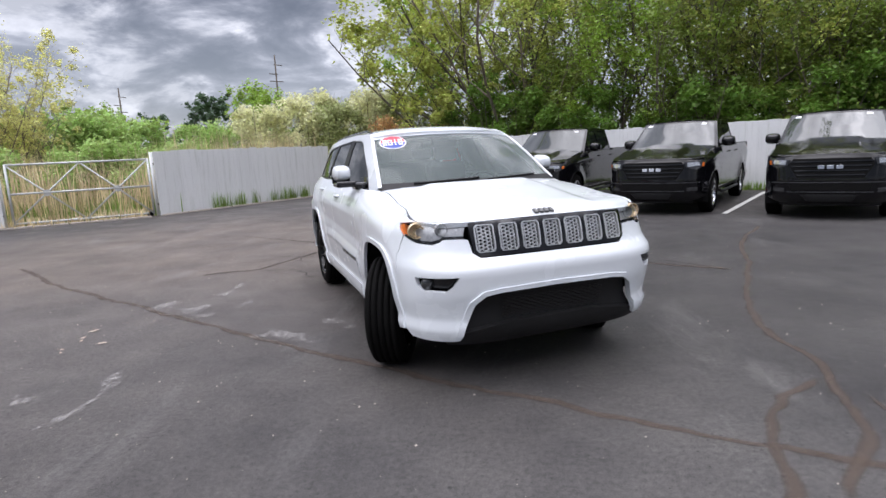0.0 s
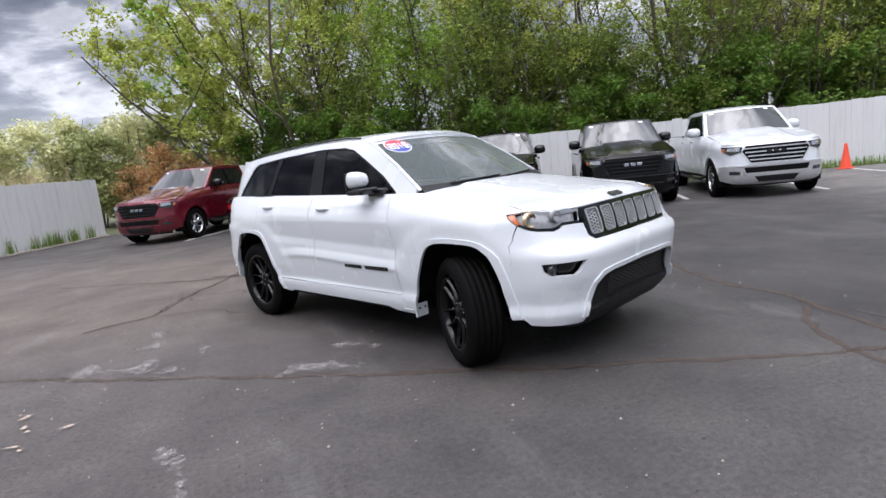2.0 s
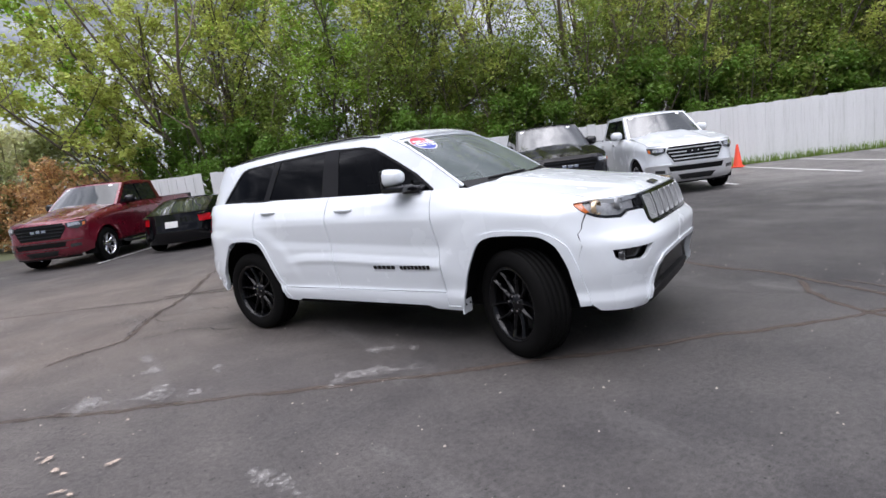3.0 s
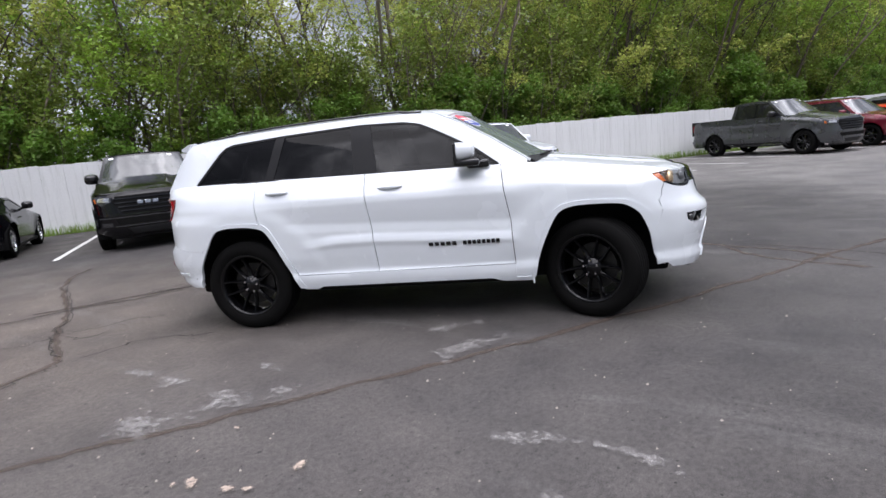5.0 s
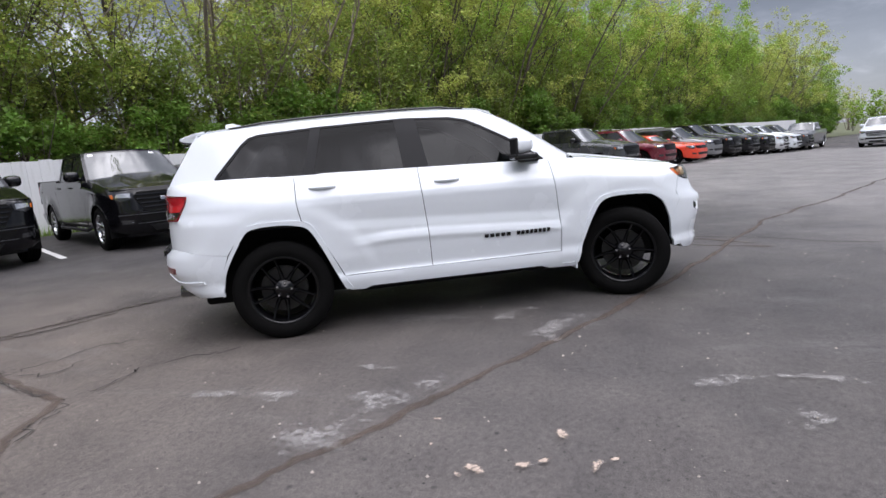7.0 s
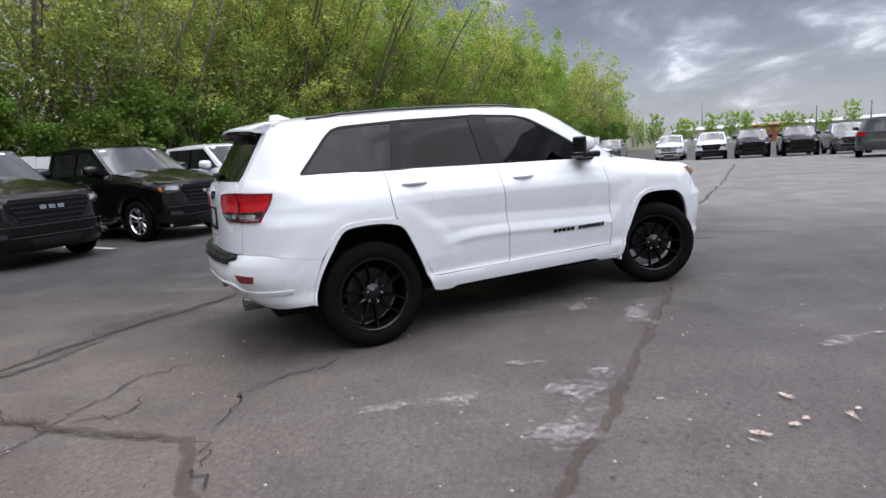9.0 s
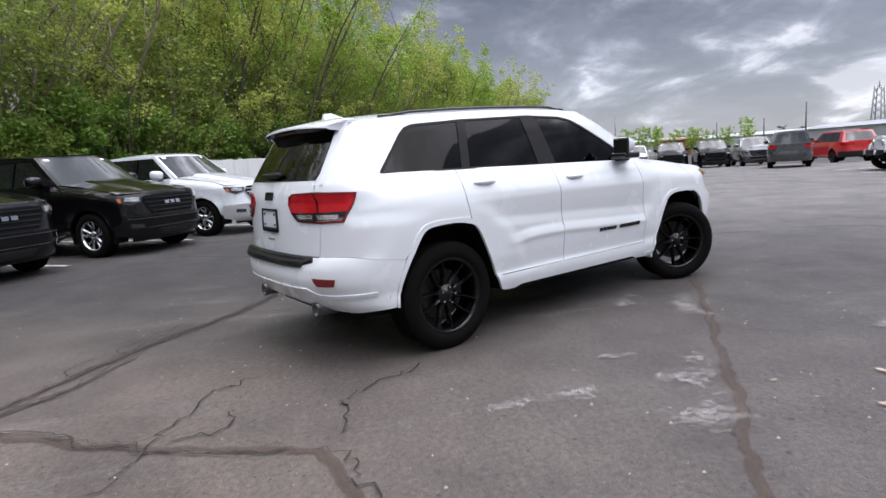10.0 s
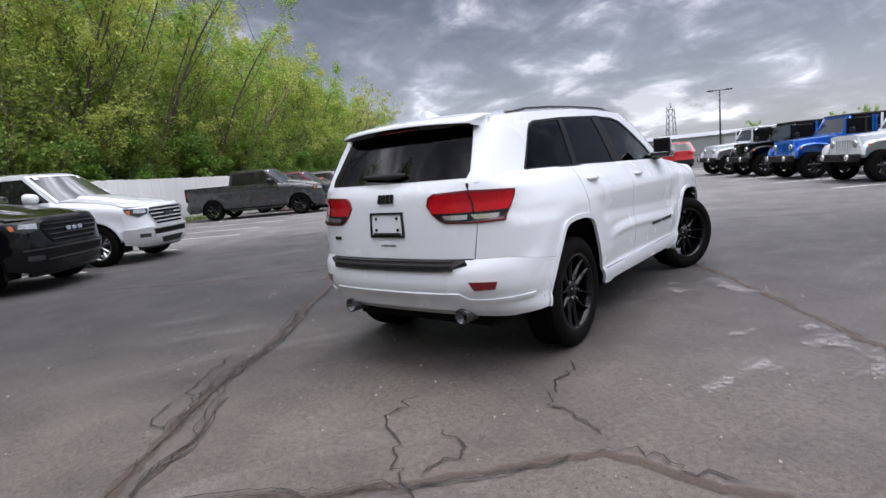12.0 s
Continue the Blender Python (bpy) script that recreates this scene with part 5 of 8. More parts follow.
        part("marker", sheet(P, [(s * X(front_x + 0.11), cz - 0.02), (s * X(front_x + 0.09), l1 - 0.03), (s * X(front_x + 0.14), l1 - 0.03), (s * X(front_x + 0.15), cz - 0.02)], step=0.06, off=0.018, depth=0.004), AMBERL, lp)
    b0, b1 = bump
    bx = X(fx + ra + 0.01)
    bl = [(-bx, b0 + 0.02), (-sh.uc, b0 - 0.04), (-0.4, b0 - 0.06), (0.4, b0 - 0.06), (sh.uc, b0 - 0.04), (bx, b0 + 0.02), (bx, b1 - 0.02), (sh.uc, b1), (0.0, b1 + 0.005), (-sh.uc, b1), (-bx, b1 - 0.02)]
    fb = part("front_bumper", sheet(P, bl, step=0.09, off=0.03, depth=0.05, out=(1, 0, 0)), bumper, thing)
    il = [(-0.52 * half, b0 + 0.10), (0.52 * half, b0 + 0.10), (0.58 * half, b0 + 0.21), (-0.58 * half, b0 + 0.21)]
    if bed:
        # bright trim on chrome bumpers; on the others grey strips paint in reflected highlights
        edge_mat = BRIGHTB if chrome_grille else GREYP
        for zz, hh, ww in ((b1 - 0.030, 0.016, 0.86), (b0 + 0.125, 0.014, 0.62)):
            part("bumper_line", sheet(P, [(-ww * half, zz), (ww * half, zz), (ww * half, zz + hh), (-ww * half, zz + hh)], step=0.12, off=0.038, depth=0.008, out=(1, 0, 0)), edge_mat, fb)
        part("bumper_slot", sheet(P, [(-0.56 * half, b0 + 0.165), (0.56 * half, b0 + 0.165), (0.60 * half, b1 - 0.045), (-0.60 * half, b1 - 0.045)], step=0.10, off=0.034, depth=0.004, out=(1, 0, 0)), LINER, fb)
        il = [(-0.34 * half, b0 - 0.02), (0.34 * half, b0 - 0.02), (0.42 * half, b0 + 0.09), (-0.42 * half, b0 + 0.09)]
    part("air_intake", sheet(P, il, step=0.12, off=0.034, depth=0.006, out=(1, 0, 0)), PLASTIC, fb)
    for s in (1, -1):
        part("fog_lamp", sheet(P, [(s * 0.66 * half, b0 + 0.13), (s * 0.83 * half, b0 + 0.14), (s * 0.83 * half, b0 + 0.21), (s * 0.66 * half, b0 + 0.20)], step=0.08, off=0.035, depth=0.006, out=(1, 0, 0)), LAMPD, fb)
    part("chin", sheet(P, [(-sh.uc, b0 - 0.13), (sh.uc, b0 - 0.13), (sh.uc, b0 - 0.03), (-sh.uc, b0 - 0.03)], step=0.15, off=-0.03, depth=0.05, out=(1, 0, 0)), PLASTIC, thing)
    # tail
    T = lambda v, z: P((1 if v >= 0 else -1) * (sh.total - abs(v)), z)
    ru = sh.total - X(rear_x)
    zt = bed[1] if bed else belt + 0.03
    part("tailgate", sheet(T, [(-ru, b1 - 0.1), (ru, b1 - 0.1), (ru, zt), (-ru, zt)], step=0.11, depth=0.02, out=(-1, 0, 0)), paint, thing)
    part("rear_bumper", sheet(T, [(-ru, b0 - 0.02), (ru, b0 - 0.02), (ru, b1 - 0.07), (-ru, b1 - 0.07)], step=0.12, off=0.03, depth=0.06, out=(-1, 0, 0)), bumper, thing)
    for s in (1, -1):
        r0, r1, ry = rear_lamp
        part("tail_lamp", sheet(T, [(s * ry * half, r0), (s * (sh.total - sh.uq + 0.10), r0), (s * (sh.total - sh.uq + 0.16), r1), (s * ry * half, r1)], step=0.07, off=0.014, depth=0.02, out=(-1, s * 0.3, 0)), REDL, thing)
    if plate:
        pl = part("number_plate", sheet(T, [(-0.155, zmid + 0.02), (0.155, zmid + 0.02), (0.155, zmid + 0.17), (-0.155, zmid + 0.17)], step=0.2, off=0.03, depth=0.012, out=(-1, 0, 0)), PLATEW, thing, "white plate with plain dark bars")
        for k in range(3):
            part("bar", sheet(T, [(-0.11 + 0.08 * k, zmid + 0.06), (-0.055 + 0.08 * k, zmid + 0.06), (-0.055 + 0.08 * k, zmid + 0.13), (-0.11 + 0.08 * k, zmid + 0.13)], step=0.2, off=0.034, depth=0.003, out=(-1, 0, 0)), STICKB, pl)
    # bonnet
    def hood(v, s):
        xr = ws_base - 0.02 + 0.12 * (1 - v * v)
        w = width(hood_f)
        ye = v * (w - 0.10)
        n = nf
        xf = sh.x0f + (nose(hood_f) - sh.x0f) * (1 - min(0.999, abs(ye) / w) ** n) ** (1 / n) + 0.005
        x = xr + (xf - xr) * s
        a = abs(v)
        return x, ye, ztop(max(x, ws_base - 0.1)) + 0.045 * (1 - a ** 2.2) * (1 - 0.6 * s) + (0.040 if bed else 0.018) * (1 - smooth_to(0.44, 0.54, a)) * (1 - smooth_to(0.7, 1.0, s)) - 0.03 * smooth_to(0.86, 1.0, s)
    hb = [(-1 + 0.2 * k, 0.0) for k in range(11)] + [(1.0, 0.5)] + [(1 - 0.2 * k, 1.0) for k in range(11)] + [(-1.0, 0.5)]
    part("bonnet", sheet(hood, hb, step=0.07, depth=0.03, out=(0, 0, 1)), paint, thing)
    # greenhouse
    top_z = roof_z - 0.05
    wb_ = width(belt) + 0.0
    gwf = lambda x, z: wb_ * 0.965 - tumble * (z - belt) - 0.04 * max(0.0, (x - ws_top) / 1.2) ** 2 - 0.06 * max(0.0, (rear_top + 0.4 - x) / 1.2) ** 2
    lin = lambda a, b: (lambda z: a + (b - a) * (z - belt) / (top_z - belt))
    xe, xre = lin(ws_base, ws_top), lin(rear_base, rear_top)
    zr = lambda x: top_z - 0.035 * smooth_to(ws_top - 0.5, ws_top, x) - 0.03 * (1 - smooth_to(rear_top, rear_top + 0.7, x))
    G = lambda s: (lambda x, z: (x, s * gwf(x, z), z))
    lo, hi = belt + 0.025, top_z - 0.085
    ring = [(xe(belt), belt - 0.02), (xe(zr(ws_top)), zr(ws_top))] + [(x, zr(x)) for x in np.linspace(ws_top - 0.08, rear_top + 0.04, 8).tolist()] + [(xre(zr(rear_top)), zr(rear_top)), (xre(belt), belt - 0.02)]
    f_lo, f_hi = xe(lo) - 0.13, xe(hi) - 0.09
    r_lo, r_hi = xre(lo) + dlo_rear, xre(hi) + dlo_rear * 0.8
    dlo = [(f_lo, lo), (f_hi - 0.02, hi), (r_hi, hi), (r_lo, lo)]
    pill = [d for d in doors[1:] if r_lo + 0.15 < d < f_lo - 0.2]
    edges = [f_lo] + pill + [r_lo]
    for s in (-1, 1):
        part("cab_side", sheet(G(s), [ring, dlo], step=0.1, depth=0.02, out=(0, s, 0.3)), paint, thing)
        part("window_surround", sheet(G(s), dlo, step=0.2, off=-0.03, depth=0.0, out=(0, s, 0.3)), GLOSSB, thing)
        for k in range(len(edges) - 1):
            a, b = edges[k] - (0.02 if k == 0 else 0.035), edges[k + 1] + (0.03 if k == len(edges) - 2 else 0.035)
            at = (f_hi - 0.05) if k == 0 else a
            bt = (r_hi + 0.03) if k == len(edges) - 2 else b
            part("side_window", sheet(G(s), [(a, lo + 0.012), (at, hi - 0.012), (bt, hi - 0.012), (b, lo + 0.012)], step=0.2, off=-0.008, depth=0.004, out=(0, s, 0.3)), DARKW, thing)
        m = part("door_mirror", mirror_shell(s, ws_base - 0.42, gwf(ws_base - 0.4, belt) + 0.07, belt + 0.05, 0.20 if not bed else 0.26, 0.17 if not bed else 0.22), GLOSSB if paint in (BLACKP, GREYP) else paint, thing)
        part("mirror_arm", box(ws_base - 0.45, ws_base - 0.36, min(s * gwf(ws_base - 0.4, belt) - s * 0.03, s * gwf(ws_base - 0.4, belt) + s * 0.10), max(s * gwf(ws_base - 0.4, belt) - s * 0.03, s * gwf(ws_base - 0.4, belt) + s * 0.10), belt + 0.03, belt + 0.08, 0.012), GLOSSB, m)
    def wind(v, z):
        return xe(z) + 0.14 * (1 - v * v), v * gwf(xe(z), z), z + 0.025 * (1 - v * v) * smooth_to(top_z - 0.2, top_z, z)
    def back(v, z):
        return xre(z) - 0.06 * (1 - v * v), v * gwf(xre(z), z), z + 0.025 * (1 - v * v) * smooth_to(top_z - 0.2, top_z, z)
    rng = np.linspace
    zf = zr(ws_top)
    part("windshield", sheet(wind, [(v, belt + 0.03) for v in rng(-0.93, 0.93, 9).tolist()] + [(v, zf - 0.03) for v in rng(0.93, -0.93, 9).tolist()], step=0.15, off=0.004, depth=0.006, out=(1, 0, 1)), GLOSSW, thing, "windshield mirroring the clouds")
    part("windshield_frame", sheet(wind, [[(v, belt - 0.03) for v in rng(-1, 1, 9).tolist()] + [(v, zf) for v in rng(1, -1, 9).tolist()], [(v, belt + 0.03) for v in rng(-0.93, 0.93, 9).tolist()] + [(v, zf - 0.03) for v in rng(0.93, -0.93, 9).tolist()]], step=0.12, depth=0.01, out=(1, 0, 1)), paint, thing)
    for k, (v0, v1) in enumerate(((-0.86, -0.74), (0.62, 0.74))):
        part("dealer_sticker", sheet(wind, [(v0, zf - 0.075), (v1, zf - 0.075), (v1, zf - 0.04), (v0, zf - 0.04)], step=0.2, off=0.008, depth=0.0, out=(1, 0, 1)), STICKW, thing)
    zb = zr(rear_top)
    part("rear_window", sheet(back, [(v, belt + 0.05) for v in rng(-0.82, 0.82, 9).tolist()] + [(v, zb - 0.06) for v in rng(0.82, -0.82, 9).tolist()], step=0.15, off=0.004, depth=0.006, out=(-1, 0, 0.5)), GLOSSW, thing)
    part("rear_frame", sheet(back, [[(v, belt - 0.03) for v in rng(-1, 1, 9).tolist()] + [(v, zb) for v in rng(1, -1, 9).tolist()], [(v, belt + 0.05) for v in rng(-0.82, 0.82, 9).tolist()] + [(v, zb - 0.06) for v in rng(0.82, -0.82, 9).tolist()]], step=0.12, depth=0.01, out=(-1, 0, 0.5)), paint, thing)
    def roof(x, v):
        return x + 0.14 * (1 - v * v) * smooth_to(ws_top - 0.6, ws_top, x) - 0.06 * (1 - v * v) * (1 - smooth_to(rear_top, rear_top + 0.5, x)), v * gwf(x, zr(x)), zr(x) + 0.05 * (1 - abs(v) ** 2.6)
    part("roof", sheet(roof, [(x, -1.0) for x in rng(rear_top, ws_top, 8).tolist()] + [(x, 1.0) for x in rng(ws_top, rear_top, 8).tolist()], step=0.13, depth=0.02, out=(0, 0, 1)), paint, thing)
    if rails:
        for s in (-1, 1):
            part("roof_rail", tube([(x, s * (gwf(x, zr(x)) - 0.05), zr(x) + 0.05) for x in rng(rear_top + 0.2, ws_top - 0.25, 6).tolist()], 0.014, 6), GLOSSB, thing)
    # cargo bed
    if bed:
        g = box(tail_x + 0.12, bed[0], -half * 0.86, half * 0.86, 0.78, 0.84, 0.01)
        g.join(box(tail_x + 0.10, tail_x + 0.16, -half * 0.9, half * 0.9, 0.84, bed[1], 0.01)).join(box(bed[0] - 0.06, bed[0], -half * 0.9, half * 0.9, 0.84, bed[1] + 0.02, 0.01))
        for s in (-1, 1):
            g.join(box(tail_x + 0.12, bed[0], min(s * half * 0.86, s * half * 0.955), max(s * half * 0.86, s * half * 0.955), 0.84, bed[1] + 0.012, 0.012))
        part("bed_liner", g, PLASTIC, thing)
        for s in (-1, 1):
            part("side_step", tube([(1.15, s * half * 0.93, 0.42), (1.0, s * half * 1.0, 0.36), (-1.05, s * half * 1.0, 0.36), (-1.2, s * half * 0.93, 0.42)], 0.035, 8), PLASTIC, thing)
    g = box(rear_x + 0.2, front_x - 0.2, -half * 0.70, half * 0.70, sill_z - 0.04, belt - 0.15, 0.03)
    for cx in (fx, rx):
        for s in (-1, 1):
            v, f = [], []
            for k in range(11):
                a = math.pi * (-0.1 + 1.2 * k / 10)
                for y in (half * 0.66, half * 0.97):
                    v.append((cx + (ra + 0.01) * math.cos(a), s * y, wr + (ra + 0.01) * math.sin(a)))
            g.add(v, [(2 * k, 2 * k + 1, 2 * k + 3, 2 * k + 2) for k in range(10)], True)
    g.join(box(fx - 0.55, nose_x - 0.34, -half * 0.62, half * 0.62, sill_z, hood_f - 0.06, 0.03)).join(box(ws_base - 0.5, nose_x - 0.55, -half * 0.72, half * 0.72, belt - 0.3, hood_f - 0.03, 0.02))
    part("underbody", g, LINER, thing)
    for cx in (fx, rx):
        for s in (-1, 1):
            wh = new("wheel")
            wh.parent = thing
            wh.matrix_basis = pose(cx, s * (half - 0.135), wr, 0, 0, 180 if s > 0 else 0) @ pose(0, 0, 0, 0, 17 * (cx > 0) + 31, 0)
            wheel_parts(wh, wr, wr * 0.66, 0.27 if bed else 0.24, rim, rim_mat, 22)
    return thing


GLOSSW = material("far_vehicle_glass", (0.030, 0.036, 0.036), 0.03, coat=0.3, var=0.1, spec=0.6)
GLOSSW.node_tree.nodes["Principled BSDF"].inputs["IOR"].default_value = 1.54
DARKW = material("dark_side_glass", (0.010, 0.011, 0.012), 0.04, var=0.1, spec=0.7)
GROW, AROW = (0.52, 0.854), (0.854, -0.52)


def spot(a, n, turn=0.0, back=0.0):
    """A place in the row's own plan: a metres along the fence, n metres towards it; facing the lane."""
    x, y = AROW[0] * a + GROW[0] * n, AROW[1] * a + GROW[1] * n
    return pose(x, y, lot_height(x, y), 0, 0, math.degrees(math.atan2(-GROW[1], -GROW[0])) + turn)


def lot_height(x, y):
    """The lot lies level near the cars and falls away gently towards its far corner."""
    d = math.hypot(x + 5.5, y - 7.0)
    return -0.42 * smooth_to(30, 50, d) if x > 0 and y < 8 else 0.0


def repaint(thing, pairs):
    for o in thing.children_recursive:
        for slot in o.material_slots:
            if slot.material in pairs:
                keep = slot.material
                slot.link = "OBJECT"
                slot.material = pairs[keep]


TRUCK = dict(wb=3.67, nose_x=2.80, tail_x=-3.10, half=1.02, sill_z=0.46, belt=1.32, hood_r=1.35, hood_f=1.14, roof_z=1.975, wr=0.408, ws_base=1.13, ws_top=0.36, rear_base=-1.10, rear_top=-1.02,
             doors=(0.98, -0.08, -1.08), bed=(-1.14, 1.37), grille=(0.60, 0.73, 1.07), lamp=(0.91, 1.075), bump=(0.37, 0.69), nf=3.8, nr=6.0, rear_lamp=(0.95, 1.34, 0.86), dlo_rear=0.14, tumble=0.30, badge=3)
t_row = 13.6 + 3.67 / 2
black_truck = vehicle("pickup_truck", "glossy black crew cab pickup truck with chrome-spoked wheels", "pickup", BLACKP, rim="split5", rim_mat=CHROME, bumper=BLACKP, **TRUCK)
black_truck.matrix_basis = spot(-3.55, t_row, 2)
trucks = [black_truck]
for a, turn, pairs, label in (
        (-6.65, 4, {}, "glossy black crew cab pickup truck beside a dark coupe"),
        (-0.55, 2, {}, "glossy black crew cab pickup truck next to a white pickup"),
        (-12.75, 0, {BLACKP: MAROONP}, "deep maroon crew cab pickup truck in the end bay"),
        (14.35, 0, {BLACKP: GREYP, CHROME: RIMB}, "dark grey crew cab pickup truck with black wheels by empty bays"),
        (25.9, 0, {CHROME: RIMB}, "black crew cab pickup truck in the far row"),
        (28.8, 0, {CHROME: RIMB}, "black crew cab pickup truck in the far row"),
        (31.6, 0, {}, "black crew cab pickup truck in the far row"),
        (37.3, 0, {BLACKP: WHITE}, "white crew cab pickup truck in the far row"),
        (40.2, 0, {BLACKP: GREYP}, "dark grey crew cab pickup truck in the far row")):
    c = copy_thing(black_truck, spot(a, t_row, turn))
    tagged(c, label)
    repaint(c, pairs)
    trucks.append(c)
white_truck = vehicle("pickup_truck", "white crew cab pickup truck with a chrome grille and bumper", "pickup", WHITE, rim="split5", rim_mat=CHROME, bumper=BRIGHTB, chrome_grille=True, **TRUCK)
white_truck.matrix_basis = spot(2.25, t_row, 1)
trucks.append(white_truck)
c = copy_thing(white_truck, spot(34.4, t_row))
tagged(c, "white crew cab pickup truck in the far row")
trucks.append(c)
for (x, y), pairs, label in (
        ((39.9, -14.0), {}, "white pickup truck at the far end of the lot"),
        ((35.9, -15.2), {BRIGHTB: GLOSSB}, "white pickup truck with a black grille in the far lot"),
        ((32.9, -16.4), {WHITE: BLACKP, CHROME: RIMB, BRIGHTB: BLACKP}, "black pickup truck at the far end of the lot"),
        ((31.4, -18.6), {WHITE: BLACKP, CHROME: RIMB, BRIGHTB: BLACKP}, "black pickup truck parked beside a silver one"),
        ((29.7, -20.6), {WHITE: SILVERP, CHROME: GREYP, BRIGHTB: GREYP}, "silver pickup truck with a black grille"),
        ((44.0, -10.5), {WHITE: SILVERP}, "silver pickup truck far down the lot")):
    c = copy_thing(white_truck, pose(x, y, lot_height(x, y), 0, 0, 151))
    tagged(c, label)
    repaint(c, pairs)
    trucks.append(c)
for o in trucks:
    tagged(o, group="pickup trucks on the lot")

SUV = dict(wb=3.04, nose_x=2.45, tail_x=-2.62, half=0.965, sill_z=0.38, belt=1.16, hood_r=1.16, hood_f=1.02, roof_z=1.79, wr=0.385, ws_base=1.02, ws_top=0.26, rear_base=-2.42, rear_top=-2.10,
           doors=(0.86, -0.22, -1.18), grille=(0.50, 0.74, 0.98), lamp=(0.82, 0.98), bump=(0.36, 0.72), rear_lamp=(0.95, 1.12, 0.35), rails=True)
suv = vehicle("sport_utility_vehicle", "dark red three-row sport utility vehicle with black wheels", "car", MAROONP, **SUV)
suv.matrix_basis = spot(17.4, 13.4 + 1.52)
c = copy_thing(suv, spot(23.0, 13.5 + 1.52))
tagged(c, "grey three-row sport utility vehicle with black wheels")
repaint(c, {MAROONP: SILVERP})
c2 = copy_thing(suv, pose(22.6, -20.4, lot_height(22.6, -20.4), 0, 0, -22))
tagged(c2, "bright red sport utility vehicle seen from behind")
repaint(c2, {MAROONP: REDP})
for o in c2.children:
    if o.name.startswith("rear_bumper"):
        o.material_slots[0].link = "OBJECT"
        o.material_slots[0].material = PLASTIC
COUPE = dict(wb=2.95, nose_x=2.45, tail_x=-2.55, half=0.95, sill_z=0.30, belt=0.98, hood_r=1.0, hood_f=0.88, roof_z=1.44, wr=0.36, ws_base=0.70, ws_top=-0.10, rear_base=-1.95, rear_top=-1.05,
             doors=(0.62, -0.72), grille=(0.62, 0.66, 0.80), lamp=(0.66, 0.80), bump=(0.28, 0.62), rear_lamp=(0.72, 0.88, 0.2), tumble=0.5)
coupe = vehicle("muscle_coupe", "bright orange-red two-door muscle coupe", "car", ORANGEP, **COUPE)
coupe.matrix_basis = spot(20.2, 13.2 + 1.47)
ZCAR = dict(wb=2.55, nose_x=2.06, tail_x=-2.15, half=0.92, sill_z=0.24, belt=0.90, hood_r=0.90, hood_f=0.72, roof_z=1.315, wr=0.335, ws_base=0.60, ws_top=-0.12, rear_base=-1.85, rear_top=-0.75,
            doors=(0.52, -0.70), grille=(0.45, 0.42, 0.56), lamp=(0.62, 0.72), bump=(0.24, 0.56), rear_lamp=(0.68, 0.84, 0.66), tumble=0.55, plate=True, nr=2.6, rim="split5", rim_mat=CHROME)
zcar = vehicle("sports_coupe", "black two-door sports coupe parked nose to the fence", "car", BLACKP, **ZCAR)
zcar.matrix_basis = spot(-10.2, 14.4 + 1.275, 183)
SMALL = dict(wb=2.57, nose_x=2.07, tail_x=-2.10, half=0.90, sill_z=0.36, belt=1.12, hood_r=1.12, hood_f=1.0, roof_z=1.70, wr=0.35, ws_base=0.95, ws_top=0.35, rear_base=-2.0, rear_top=-1.85,
             doors=(0.80, -0.15, -1.0), grille=(0.48, 0.72, 0.92), lamp=(0.80, 0.95), bump=(0.34, 0.70), rear_lamp=(0.92, 1.10, 0.62), nr=5.0, rails=True)
small = vehicle("compact_suv", "dark grey boxy compact sport utility vehicle seen from behind", "car", GREYP, **SMALL)
small.matrix_basis = pose(19.1, -14.0, lot_height(19.1, -14.0), 0, 0, -40)


